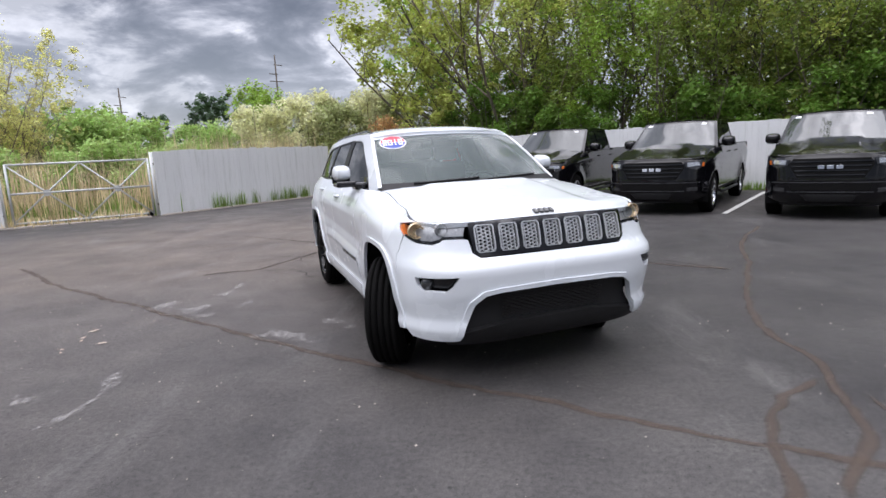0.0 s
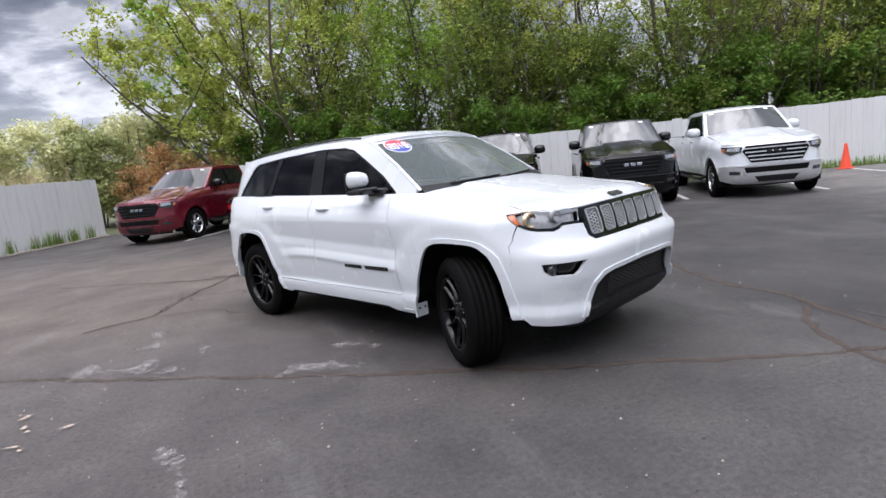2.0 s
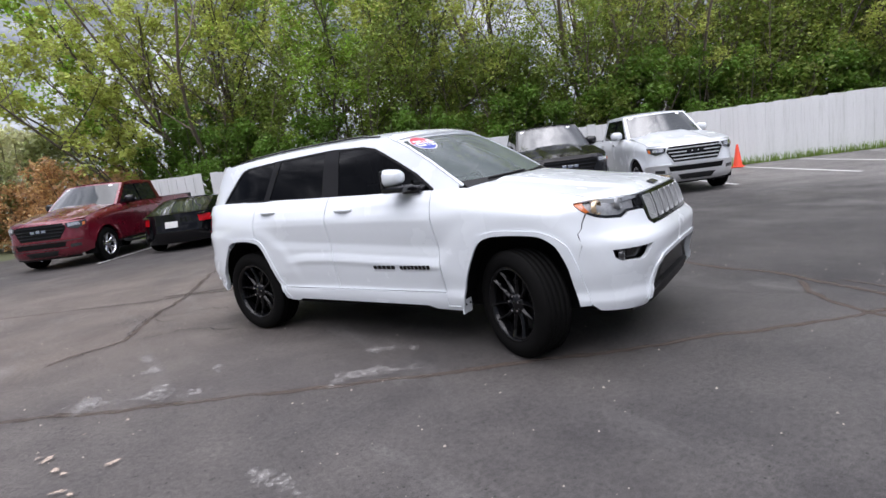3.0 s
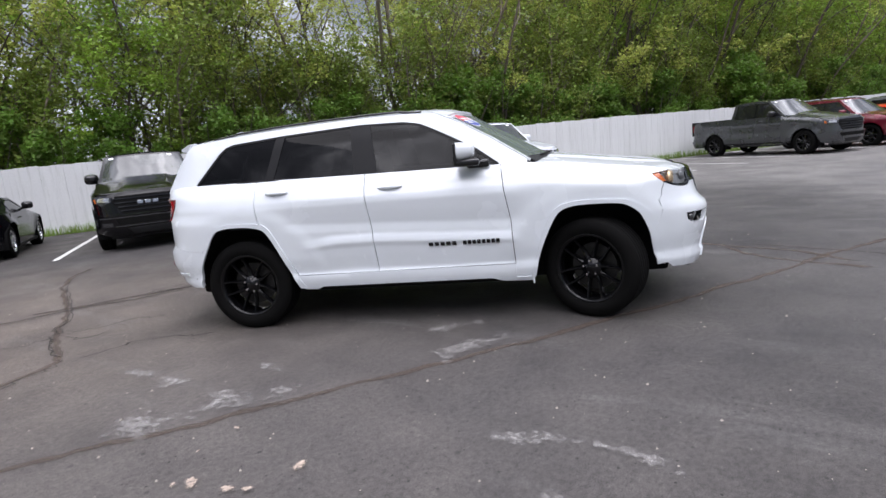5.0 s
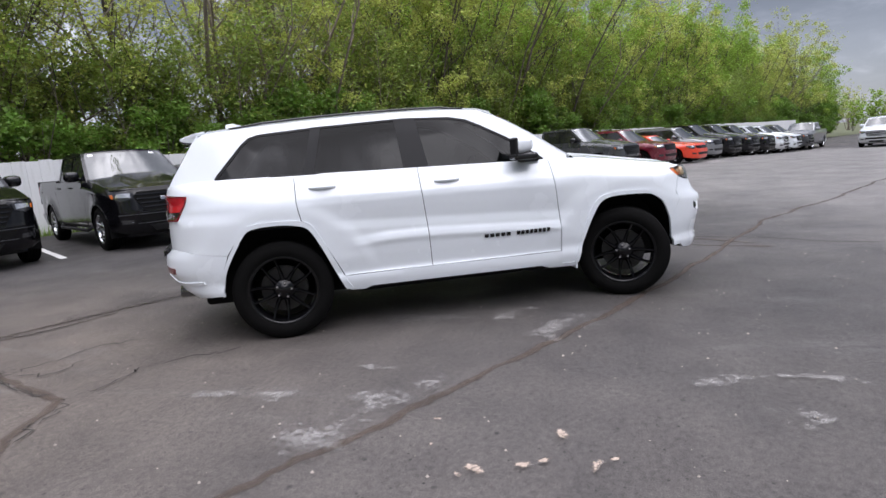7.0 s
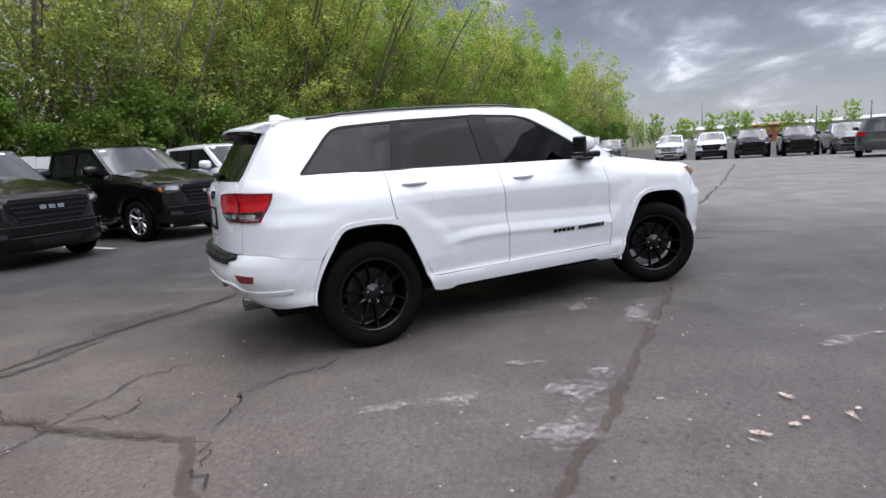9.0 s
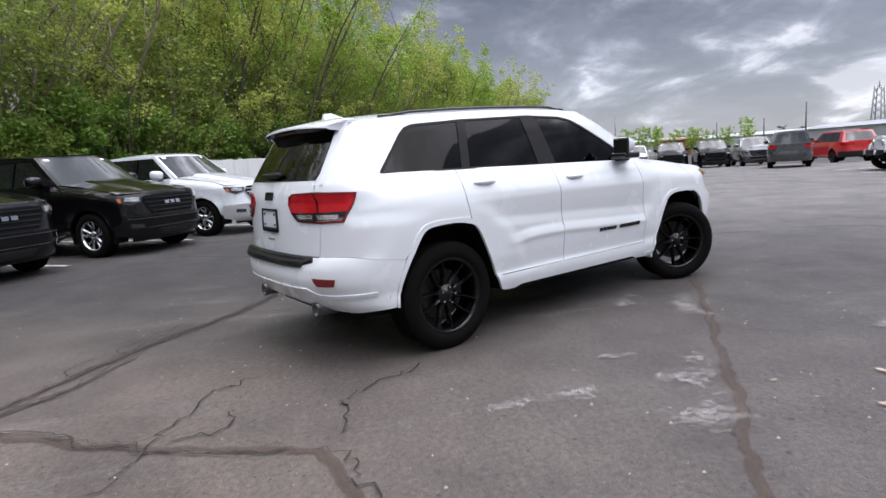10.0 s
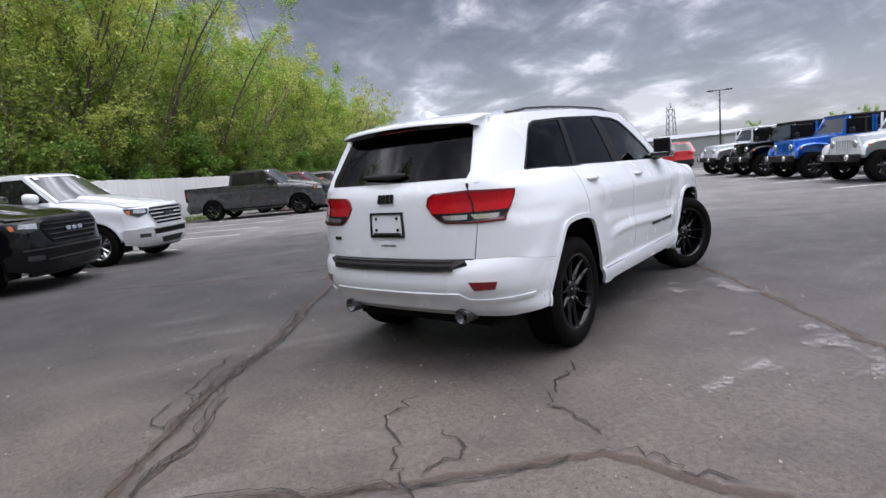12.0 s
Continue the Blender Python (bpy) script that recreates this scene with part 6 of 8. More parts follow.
def wrangler(paint, label, hardtop):
    """A boxy off-road car: flat nose with seven slots, round lamps, separate fenders, upright cab."""
    thing = tagged(new("off_road_vehicle"), label, "car")
    part("tub", box(-2.12, 0.62, -0.78, 0.78, 0.58, 1.22, 0.05, 2).join(box(0.62, 1.87, -0.62, 0.62, 0.62, 1.16, 0.06, 2)), paint, thing)
    part("bonnet", sheet(lambda x, v: (x, v * (0.72 - 0.09 * (x - 0.6) / 1.35), 1.225 - 0.06 * smooth_to(0.6, 2.0, x) + 0.05 * (1 - abs(v) ** 2.5)), [(0.60, -1.0), (1.93, -1.0), (1.97, 0.0), (1.93, 1.0), (0.60, 1.0)], step=0.12, depth=0.14, out=(0, 0, 1)), paint, thing)
    slots = []
    F = lambda y, z: (2.0 - 0.05 * abs(y) - 0.05 * (z - 0.7), y, z)
    for k in range(7):
        c = -0.285 + 0.095 * k
        slots.append([(c - 0.029, 0.77), (c + 0.029, 0.77), (c + 0.033, 1.09), (c - 0.033, 1.09)])
    gr = part("grille", sheet(F, [[(-0.62, 0.70), (0.62, 0.70), (0.62, 1.02), (0.52, 1.15), (-0.52, 1.15), (-0.62, 1.02)]] + slots, step=0.1, depth=0.06, out=(1, 0, 0)), paint, thing, "seven-slot grille")
    part("grille_backing", box(1.90, 1.93, -0.4, 0.4, 0.75, 1.12), LINER, gr)
    for s in (-1, 1):
        lamp = part("headlamp", lathe([(0.074, -0.022), (0.092, -0.012), (0.097, 0.0), (0.097, 0.05)], 20).moved(pose(1.975, s * 0.475, 0.985, 0, 0, 90)), CHROME, thing, "round headlamp")
        part("lens", lathe([(0.0, -0.032), (0.045, -0.028), (0.076, -0.016)], 20).moved(pose(1.975, s * 0.475, 0.985, 0, 0, 90)), LAMPG, lamp)
        # fender: a bent shelf over the tyre
        pts = [(2.0, 0.74), (1.98, 0.90), (1.90, 1.0), (1.74, 1.06), (1.45, 1.085), (1.18, 1.05), (0.98, 0.95), (0.82, 0.79), (0.68, 0.60)]
        g = Geo()
        v = [(x, s * y, z + dz) for x, z in pts for y, dz in ((0.60, 0.0), (0.92, -0.02), (0.93, -0.07), (0.60, -0.05))]
        g.add(v, [(4 * k + j, 4 * k + 4 + j, 4 * k + 4 + (j + 1) % 4, 4 * k + (j + 1) % 4) for k in range(len(pts) - 1) for j in range(4)] + [(0, 1, 2, 3), (35, 34, 33, 32)], True)
        part("front_fender", g, paint, thing)
        part("turn_lamp", box(1.84, 1.93, min(s * 0.90, s * 0.935), max(s * 0.90, s * 0.935), 0.93, 0.98, 0.012), AMBERL, thing)
        pts = [(-0.95, 0.62), (-1.10, 0.92), (-1.30, 1.0), (-1.85, 1.0), (-2.05, 0.86)]
        g = Geo()
        v = [(x, s * y, z + dz) for x, z in pts for y, dz in ((0.76, 0.0), (0.92, -0.02), (0.93, -0.07), (0.76, -0.05))]
        g.add(v, [(4 * k + j, 4 * k + 4 + j, 4 * k + 4 + (j + 1) % 4, 4 * k + (j + 1) % 4) for k in range(len(pts) - 1) for j in range(4)] + [(0, 1, 2, 3), (19, 18, 17, 16)])
        part("rear_fender", g, paint, thing)
        for x0, x1 in ((-0.28, 0.58), (-1.08, -0.30)):
            d = part("door", box(x0 + 0.005, x1 - 0.005, min(s * 0.775, s * 0.80), max(s * 0.775, s * 0.80), 0.62, 1.235, 0.012), paint, thing)
            part("door_handle", box(x0 + 0.08, x0 + 0.22, min(s * 0.80, s * 0.83), max(s * 0.80, s * 0.83), 1.08, 1.11, 0.008), PLASTIC, d)
            part("side_window", box(x0 + 0.06, x1 - 0.06, min(s * 0.735, s * 0.745), max(s * 0.735, s * 0.745), 1.26, 1.70, 0.004), DARKW, d)
            for q0, q1, top in ((x0 + 0.01, x0 + 0.06, 1.76), (x1 - 0.06, x1 - 0.01, 1.74)):
                part("door_frame", box(q0, q1, min(s * 0.72, s * 0.76), max(s * 0.72, s * 0.76), 1.22, top, 0.008), paint, d)
        part("side_step", tube([(0.62, s * 0.78, 0.50), (0.50, s * 0.86, 0.45), (-0.85, s * 0.86, 0.45), (-1.0, s * 0.78, 0.50)], 0.03, 8), PLASTIC, thing)
        part("rear_quarter_window", box(-2.02, -1.12, min(s * 0.735, s * 0.745), max(s * 0.735, s * 0.745), 1.24, 1.70, 0.004), DARKW, thing)
        m = part("door_mirror", box(0.40, 0.50, min(s * 0.84, s * 1.02), max(s * 0.84, s * 1.02), 1.25, 1.43, 0.03, 2), PLASTIC, thing)
        part("rear_pillar", box(-2.12, -2.0, min(s * 0.66, s * 0.76), max(s * 0.66, s * 0.76), 1.2, 1.76, 0.015), hardtop, thing)
        part("front_tow_hook", tube([(2.20, s * 0.33, 0.66), (2.26, s * 0.33, 0.70), (2.20, s * 0.33, 0.74)], 0.014, 6), PLASTIC, thing)
        part("fog_lamp", lathe([(0.0, -0.004), (0.035, -0.006), (0.055, -0.014), (0.075, -0.010), (0.08, 0.02)], 16).moved(pose(2.215, s * 0.52, 0.65, 0, 0, 90)), LAMPB, thing)
    part("windshield_frame", Geo().join(box(0.58, 0.64, -0.76, 0.76, 1.22, 1.30, 0.01)).join(box(0.30, 0.36, -0.70, 0.70, 1.74, 1.80, 0.01)).join(tube([(0.61, -0.73, 1.25), (0.33, -0.68, 1.77)], 0.035, 8)).join(tube([(0.61, 0.73, 1.25), (0.33, 0.68, 1.77)], 0.035, 8)), paint, thing)
    part("windshield", Geo().add([(0.615, -0.70, 1.28), (0.615, 0.70, 1.28), (0.335, 0.66, 1.76), (0.335, -0.66, 1.76), (0.605, -0.70, 1.28), (0.605, 0.70, 1.28), (0.325, 0.66, 1.76), (0.325, -0.66, 1.76)], [(0, 1, 2, 3), (7, 6, 5, 4), (0, 4, 5, 1), (2, 6, 7, 3)]), GLOSSW, thing)
    part("rear_panel", box(-2.10, -2.06, -0.72, 0.72, 1.2, 1.77, 0.01), hardtop, thing)
    part("cabin_lining", box(-2.0, 0.25, -0.70, 0.70, 1.0, 1.745, 0.02), INSIDE, thing)
    part("hard_top", box(-2.12, 0.36, -0.73, 0.73, 1.75, 1.84, 0.035, 2), hardtop, thing)
    part("front_bumper", box(2.02, 2.20, -0.80, 0.80, 0.55, 0.74, 0.035, 2), PLASTIC, thing)
    part("rear_bumper", box(-2.30, -2.14, -0.80, 0.80, 0.55, 0.72, 0.03, 2), PLASTIC, thing)
    part("underbody", box(-2.0, 1.9, -0.55, 0.55, 0.42, 0.62, 0.02), LINER, thing)
    for cx in (1.50, -1.50):
        for s in (-1, 1):
            wh = new("wheel")
            wh.parent = thing
            wh.matrix_basis = pose(cx, s * 0.80, 0.405, 0, 0, 180 if s > 0 else 0)
            wheel_parts(wh, 0.405, 0.225, 0.26, "six", RIMB, 22)
    sp = new("spare_wheel")
    sp.parent = thing
    sp.matrix_basis = pose(-2.32, 0, 1.0, 0, 0, -90)
    wheel_parts(sp, 0.40, 0.225, 0.26, "six", RIMB, 18)
    return thing


for a, paint, label, hardtop in ((6.8, WHITE, "white off-road vehicle with a black hard top", PLASTIC), (9.9, BLUEP, "bright blue off-road vehicle with a black hard top", PLASTIC), (12.95, BLACKP, "black off-road vehicle with a black hard top", PLASTIC), (15.95, WHITE, "white off-road vehicle with a white hard top", WHITE)):
    w = wrangler(paint, label, hardtop)
    w.matrix_basis = spot(a, -3.85 - 1.50, 180)
    tagged(w, group="row of off-road vehicles")

# ---------------------------------------------------------------- ground
def asphalt():
    m = bpy.data.materials.new("weathered_asphalt")
    m.use_nodes = True
    n, l = m.node_tree.nodes, m.node_tree.links
    b = n["Principled BSDF"]
    tc = n.new("ShaderNodeTexCoord")

    def noise_fac(scale, detail=5.0, rough=0.55, stretch=None, distort=0.0):
        t = n.new("ShaderNodeTexNoise")
        t.inputs["Scale"].default_value, t.inputs["Detail"].default_value, t.inputs["Roughness"].default_value = scale, detail, rough
        t.inputs["Distortion"].default_value = distort
        if stretch:
            mp = n.new("ShaderNodeMapping")
            mp.inputs["Scale"].default_value, mp.inputs["Rotation"].default_value = stretch, (0, 0, radians(28))
            l.new(tc.outputs["Object"], mp.inputs[0]), l.new(mp.outputs[0], t.inputs[0])
        else:
            l.new(tc.outputs["Object"], t.inputs[0])
        return t.outputs[0]

    def ramp(fac, p0, p1, c0=(0, 0, 0, 1), c1=(1, 1, 1, 1)):
        r = n.new("ShaderNodeValToRGB")
        l.new(fac, r.inputs[0])
        r.color_ramp.elements[0].position, r.color_ramp.elements[0].color = p0, c0
        r.color_ramp.elements[1].position, r.color_ramp.elements[1].color = p1, c1
        return r.outputs[0]

    def mix(fac, a, c, mode="MIX"):
        x = n.new("ShaderNodeMixRGB")
        x.blend_type = mode
        for k, v in enumerate((fac, a, c)):
            if isinstance(v, (tuple, float)):
                x.inputs[k].default_value = v if isinstance(v, float) or len(v) == 4 else (*v, 1)
            else:
                l.new(v, x.inputs[k])
        return x.outputs[0]

    # older, browner paving lies in broad fields among the dark sealed one
    field = ramp(noise_fac(0.16, 3, 0.5, None, 0.4), 0.44, 0.60)
    col = mix(field, (0.062, 0.059, 0.0595), (0.081, 0.075, 0.072))
    # a worn tan stretch between the gate and the bays, low-sky sheen painted pale in the lane and far lot, and a darker
    # stretch
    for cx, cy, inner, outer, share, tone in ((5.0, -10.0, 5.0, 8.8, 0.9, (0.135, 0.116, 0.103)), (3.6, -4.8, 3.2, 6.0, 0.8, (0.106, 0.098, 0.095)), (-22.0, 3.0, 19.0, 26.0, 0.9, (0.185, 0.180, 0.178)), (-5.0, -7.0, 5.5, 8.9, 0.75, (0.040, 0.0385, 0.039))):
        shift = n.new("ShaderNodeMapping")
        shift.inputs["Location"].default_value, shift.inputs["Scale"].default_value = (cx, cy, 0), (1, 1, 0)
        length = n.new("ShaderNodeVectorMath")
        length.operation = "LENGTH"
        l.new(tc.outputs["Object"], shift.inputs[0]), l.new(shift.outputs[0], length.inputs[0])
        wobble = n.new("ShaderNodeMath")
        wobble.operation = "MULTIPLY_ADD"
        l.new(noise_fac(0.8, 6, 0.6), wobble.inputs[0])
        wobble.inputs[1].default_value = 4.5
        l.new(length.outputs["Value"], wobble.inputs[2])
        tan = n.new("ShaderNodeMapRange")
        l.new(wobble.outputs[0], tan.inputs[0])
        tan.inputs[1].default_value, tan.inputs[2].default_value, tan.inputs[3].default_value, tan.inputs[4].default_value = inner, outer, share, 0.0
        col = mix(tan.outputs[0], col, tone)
    # broad soft mottling
    col = mix(ramp(noise_fac(0.9, 8, 0.66), 0.30, 0.72), mix(1.0, col, (0.66, 0.66, 0.68), "MULTIPLY"), mix(1.0, col, (1.26, 1.25, 1.22), "MULTIPLY"))
    # pale scuffs, drawn out along the lane
    scuff = mix(1.0, ramp(noise_fac(1.3, 8, 0.7, (1.0, 0.32, 1.0), 0.6), 0.555, 0.74), ramp(noise_fac(0.28, 2, 0.5), 0.38, 0.54), "MULTIPLY")
    col = mix(mix(1.0, scuff, (0.45, 0.45, 0.45), "MULTIPLY"), col, (0.25, 0.243, 0.237))
    # stone grains
    grain = noise_fac(160, 3, 0.7)
    col = mix(ramp(grain, 0.32, 0.70), mix(1.0, col, (0.56, 0.56, 0.56), "MULTIPLY"), mix(1.0, col, (1.5, 1.49, 1.47), "MULTIPLY"))
    col = mix(ramp(noise_fac(30, 7, 0.78), 0.37, 0.65), mix(1.0, col, (0.68, 0.68, 0.68), "MULTIPLY"), mix(1.0, col, (1.32, 1.31, 1.29), "MULTIPLY"))
    spots = n.new("ShaderNodeTexVoronoi")
    spots.inputs["Scale"].default_value = 15.0
    l.new(tc.outputs["Object"], spots.inputs[0])
    col = mix(mix(1.0, ramp(spots.outputs["Distance"], 0.06, 0.13, (1, 1, 1, 1), (0, 0, 0, 1)), ramp(noise_fac(0.7, 5, 0.6), 0.36, 0.54), "MULTIPLY"), col, (0.020, 0.0195, 0.0195))
    holes = n.new("ShaderNodeTexVoronoi")
    holes.inputs["Scale"].default_value = 6.5
    l.new(tc.outputs["Object"], holes.inputs[0])
    col = mix(mix(1.0, ramp(holes.outputs["Distance"], 0.05, 0.11, (1, 1, 1, 1), (0, 0, 0, 1)), ramp(noise_fac(0.45, 4, 0.6), 0.50, 0.60), "MULTIPLY"), col, (0.026, 0.025, 0.025))
    l.new(col, b.inputs["Base Color"])
    rr = n.new("ShaderNodeMapRange")
    l.new(noise_fac(1.4, 5, 0.6), rr.inputs[0])
    rr.inputs[1].default_value, rr.inputs[2].default_value, rr.inputs[3].default_value, rr.inputs[4].default_value = 0.3, 0.7, 0.50, 0.72
    b.inputs["Specular IOR Level"].default_value = 0.20
    l.new(rr.outputs[0], b.inputs["Roughness"])
    bp, bp2 = n.new("ShaderNodeBump"), n.new("ShaderNodeBump")
    bp.inputs["Strength"].default_value, bp.inputs["Distance"].default_value = 0.8, 0.006
    bp2.inputs["Strength"].default_value, bp2.inputs["Distance"].default_value = 0.6, 0.015
    l.new(grain, bp.inputs["Height"])
    l.new(noise_fac(6, 5, 0.6), bp2.inputs["Height"]), l.new(bp2.outputs[0], bp.inputs["Normal"])
    l.new(bp.outputs[0], b.inputs["Normal"])
    return m


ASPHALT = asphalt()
EARTH = material("grassy_earth", (0.085, 0.095, 0.045), 0.95, var=0.4, scale=0.8, fine=8, bump=0.6, bump_scale=6)


def row(a, n, z=0.0):
    """Row plan to world."""
    return Vector((AROW[0] * a + GROW[0] * n, AROW[1] * a + GROW[1] * n, z))


# the land beyond, to the horizon
g = Geo()
steps = [-3000, -900, -300, -120, -60, -30, 0, 20, 40, 60, 90, 150, 300, 900, 3000]
g.add([(x, y, lot_height(x, y) - 0.06) for y in steps for x in steps], [(j * 15 + i, j * 15 + i + 1, j * 15 + i + 16, j * 15 + i + 15) for j in range(14) for i in range(14)], True)
tagged(new("ground", g.mesh("ground", EARTH)), "rough grassy land beyond the lot", kind="structure")
# the paved lot
lot = [row(-15.9, 19.1), (-6.6, 23.2), (-9.9, 16.75), (-12.9, 14.35), (-40, -4), (-40, -70), (90, -70), row(90, 19.1)]
uv, faces = fill([[(p[0], p[1]) for p in lot]], 3.0)
g = Geo().add([(x, y, lot_height(x, y)) for x, y in uv], faces, True)
k = len(g.v)
for a, b in zip(lot, lot[1:] + lot[:1]):
    g.add([(a[0], a[1], lot_height(a[0], a[1])), (b[0], b[1], lot_height(b[0], b[1])), (b[0], b[1], -0.6), (a[0], a[1], -0.6)], [(0, 1, 2, 3)])
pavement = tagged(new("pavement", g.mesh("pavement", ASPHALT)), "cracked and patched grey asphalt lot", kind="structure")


def worn(name, rgb, share, lo, hi, most, scale, rough=0.85):
    """A thin worn layer that breaks up towards its edges and lets the asphalt show through."""
    m = material(name, rgb, rough, var=0.3, scale=3.0, fine=45, bump=0.3, bump_scale=90)
    n, l = m.node_tree.nodes, m.node_tree.links
    b, out = n["Principled BSDF"], n["Material Output"]
    at, tc, no, no2 = n.new("ShaderNodeAttribute"), n.new("ShaderNodeTexCoord"), n.new("ShaderNodeTexNoise"), n.new("ShaderNodeTexNoise")
    at.attribute_name = "edge"
    for k, q in ((no, scale), (no2, scale * 0.13)):
        k.inputs["Scale"].default_value, k.inputs["Detail"].default_value, k.inputs["Roughness"].default_value = q, 8, 0.68
        l.new(tc.outputs["Object"], k.inputs[0])
    mul, both_n, add, rng = n.new("ShaderNodeMath"), n.new("ShaderNodeMixRGB"), n.new("ShaderNodeMath"), n.new("ShaderNodeMapRange")
    both_n.inputs[0].default_value = 0.5
    l.new(no.outputs[0], both_n.inputs[1]), l.new(no2.outputs[0], both_n.inputs[2])
    mul.operation, add.operation = "MULTIPLY", "MULTIPLY_ADD"
    l.new(at.outputs["Fac"], mul.inputs[0])
    mul.inputs[1].default_value = share
    l.new(both_n.outputs[0], add.inputs[0])
    add.inputs[1].default_value = 1 - share
    l.new(mul.outputs[0], add.inputs[2]), l.new(add.outputs[0], rng.inputs[0])
    rng.interpolation_type = "SMOOTHSTEP"
    rng.inputs[1].default_value, rng.inputs[2].default_value, rng.inputs[3].default_value, rng.inputs[4].default_value = lo, hi, 0.0, most
    tr, mx = n.new("ShaderNodeBsdfTransparent"), n.new("ShaderNodeMixShader")
    l.new(rng.outputs[0], mx.inputs[0]), l.new(tr.outputs[0], mx.inputs[1]), l.new(b.outputs[0], mx.inputs[2])
    l.new(mx.outputs[0], out.inputs[0])
    return m


SEALED = worn("worn_crack_filler", (0.078, 0.057, 0.044), 0.6, 0.42, 0.84, 0.74, 22)
OPENC = worn("open_crack_dirt", (0.022, 0.020, 0.018), 0.6, 0.42, 0.72, 0.85, 30, 0.95)
SCUFF = worn("rubbed_chalk", (0.36, 0.345, 0.33), 0.20, 0.535, 0.70, 0.60, 26)
SPILL = worn("pale_dried_spill", (0.46, 0.37, 0.30), 0.42, 0.63, 0.76, 0.9, 30, 0.9)


def ribbon(points, width, z, rough=0.35, step=0.06, seed=0, wander=0.35):
    """A thin uneven strip along a line on the ground, its edge weight falling to nothing at both sides."""
    rng = random.Random(seed)
    pts = []
    for a, b in zip(points, points[1:]):
        n = max(1, int(math.dist(a, b) / step))
        pts += [(a[0] + (b[0] - a[0]) * i / n, a[1] + (b[1] - a[1]) * i / n) for i in range(n)]
    pts.append(points[-1])
    v, side, w = [], 0.0, width
    for i, p in enumerate(pts):
        q, r = pts[max(0, i - 2)], pts[min(len(pts) - 1, i + 2)]
        d = Vector((r[0] - q[0], r[1] - q[1]))
        d = d.normalized() if d.length > 0 else Vector((1, 0))
        side = side * 0.85 + rng.uniform(-1, 1) * width * wander
        w = w * 0.6 + 0.4 * width * (1 + rng.uniform(-rough, rough))
        c = Vector(p) + Vector((-d.y, d.x)) * side
        for s in (-1, -0.5, 0, 0.5, 1):
            e = c + Vector((-d.y, d.x)) * w * s
            v.append((e.x, e.y, lot_height(e.x, e.y) + z))
    return Geo().add(v, [(5 * i + k, 5 * i + k + 1, 5 * i + k + 6, 5 * i + k + 5) for i in range(len(pts) - 1) for k in range(4)], True)


def layer(name, geo, mat, label):
    """Links a ribbon with its edge weights, as a layer of the pavement."""
    ob = part(name, geo, mat)
    n = len(geo.v) // 5
    w = []
    for i in range(n):
        end = min(1.0, i / 3, (n - 1 - i) / 3)
        w += [0.0, 0.75 * end, 1.0 * end, 0.75 * end, 0.0]
    ob.data.attributes.new("edge", "FLOAT", "POINT").data.foreach_set("value", w)
    return tagged(ob, label, kind="structure")


sealed = {
    "long": ([(-7.1, 8.75), (-5.1, 7.26), (-4.14, 6.65), (-3.3, 6.25), (-2.35, 5.65), (-1.54, 5.17), (-0.85, 4.74), (-0.37, 4.5), (0.2, 4.2), (1.0, 3.78), (1.88, 3.4), (2.9, 2.9), (3.9, 2.45), (6.6, 0.5), (10.8, -2.2), (19.6, -7.6)], 0.065),
    "loop": ([(5.0, 10.8), (4.03, 9.2), (3.47, 7.6), (2.98, 6.3), (2.7, 5.4), (2.64, 4.98), (2.66, 4.64), (2.63, 4.34), (2.55, 4.0), (2.44, 3.65), (2.28, 3.33), (2.08, 3.15), (1.9, 2.85)], 0.065),
    "loop_branch": ([(2.63, 4.31), (2.37, 4.1), (2.17, 3.96), (2.02, 3.71), (1.92, 3.42), (1.84, 3.16), (1.7, 2.75)], 0.065),
    "loop_foot": ([(2.26, 3.3), (2.07, 3.3), (1.92, 3.4)], 0.05),
    "short": ([(2.5, 8.15), (2.92, 7.7), (3.3, 7.28)], 0.03),
    "winding": ([(-0.45, 13.2), (-1.05, 12.6), (-1.48, 11.7), (-1.87, 10.4), (-2.2, 9.6), (-2.4, 9.27), (-2.53, 8.95), (-2.68, 8.5), (-2.8, 8.14), (-3.0, 8.03), (-3.27, 7.95), (-3.6, 7.7)], 0.055),
    "patched": ([(-2.4, 10.45), (-1.75, 10.1), (-1.3, 9.9), (-0.88, 9.68), (-0.3, 9.4), (0.2, 9.0), (1.34, 8.5), (2.23, 8.0), (3.3, 7.3)], 0.075),
    "cross": ([(1.8, 1.6), (1.95, 2.2), (2.4, 2.85), (2.65, 3.7), (2.7, 4.1)], 0.03),
    "cross_far": ([(0.8, -0.1), (1.7, 0.7), (2.0, 1.5)], 0.03),
    "back": ([(-4.8, 11.65), (-3.55, 10.9), (-2.5, 10.25), (-1.86, 10.05), (-1.4, 9.75), (-0.76, 9.5)], 0.03),
}
for k, (pts, w) in enumerate(sealed.values()):
    layer("sealed_crack", ribbon(pts, w * 0.85, 0.003 + 0.0004 * k, 0.6, 0.07, k, 0.36), SEALED, "brown sealed crack in the asphalt")
    if w > 0.07:
        layer("crack_line", ribbon(pts, 0.007, 0.0078 + 0.0001 * k, 0.8, 0.05, k + 60, 1.2), OPENC, "dark hairline along a sealed crack")
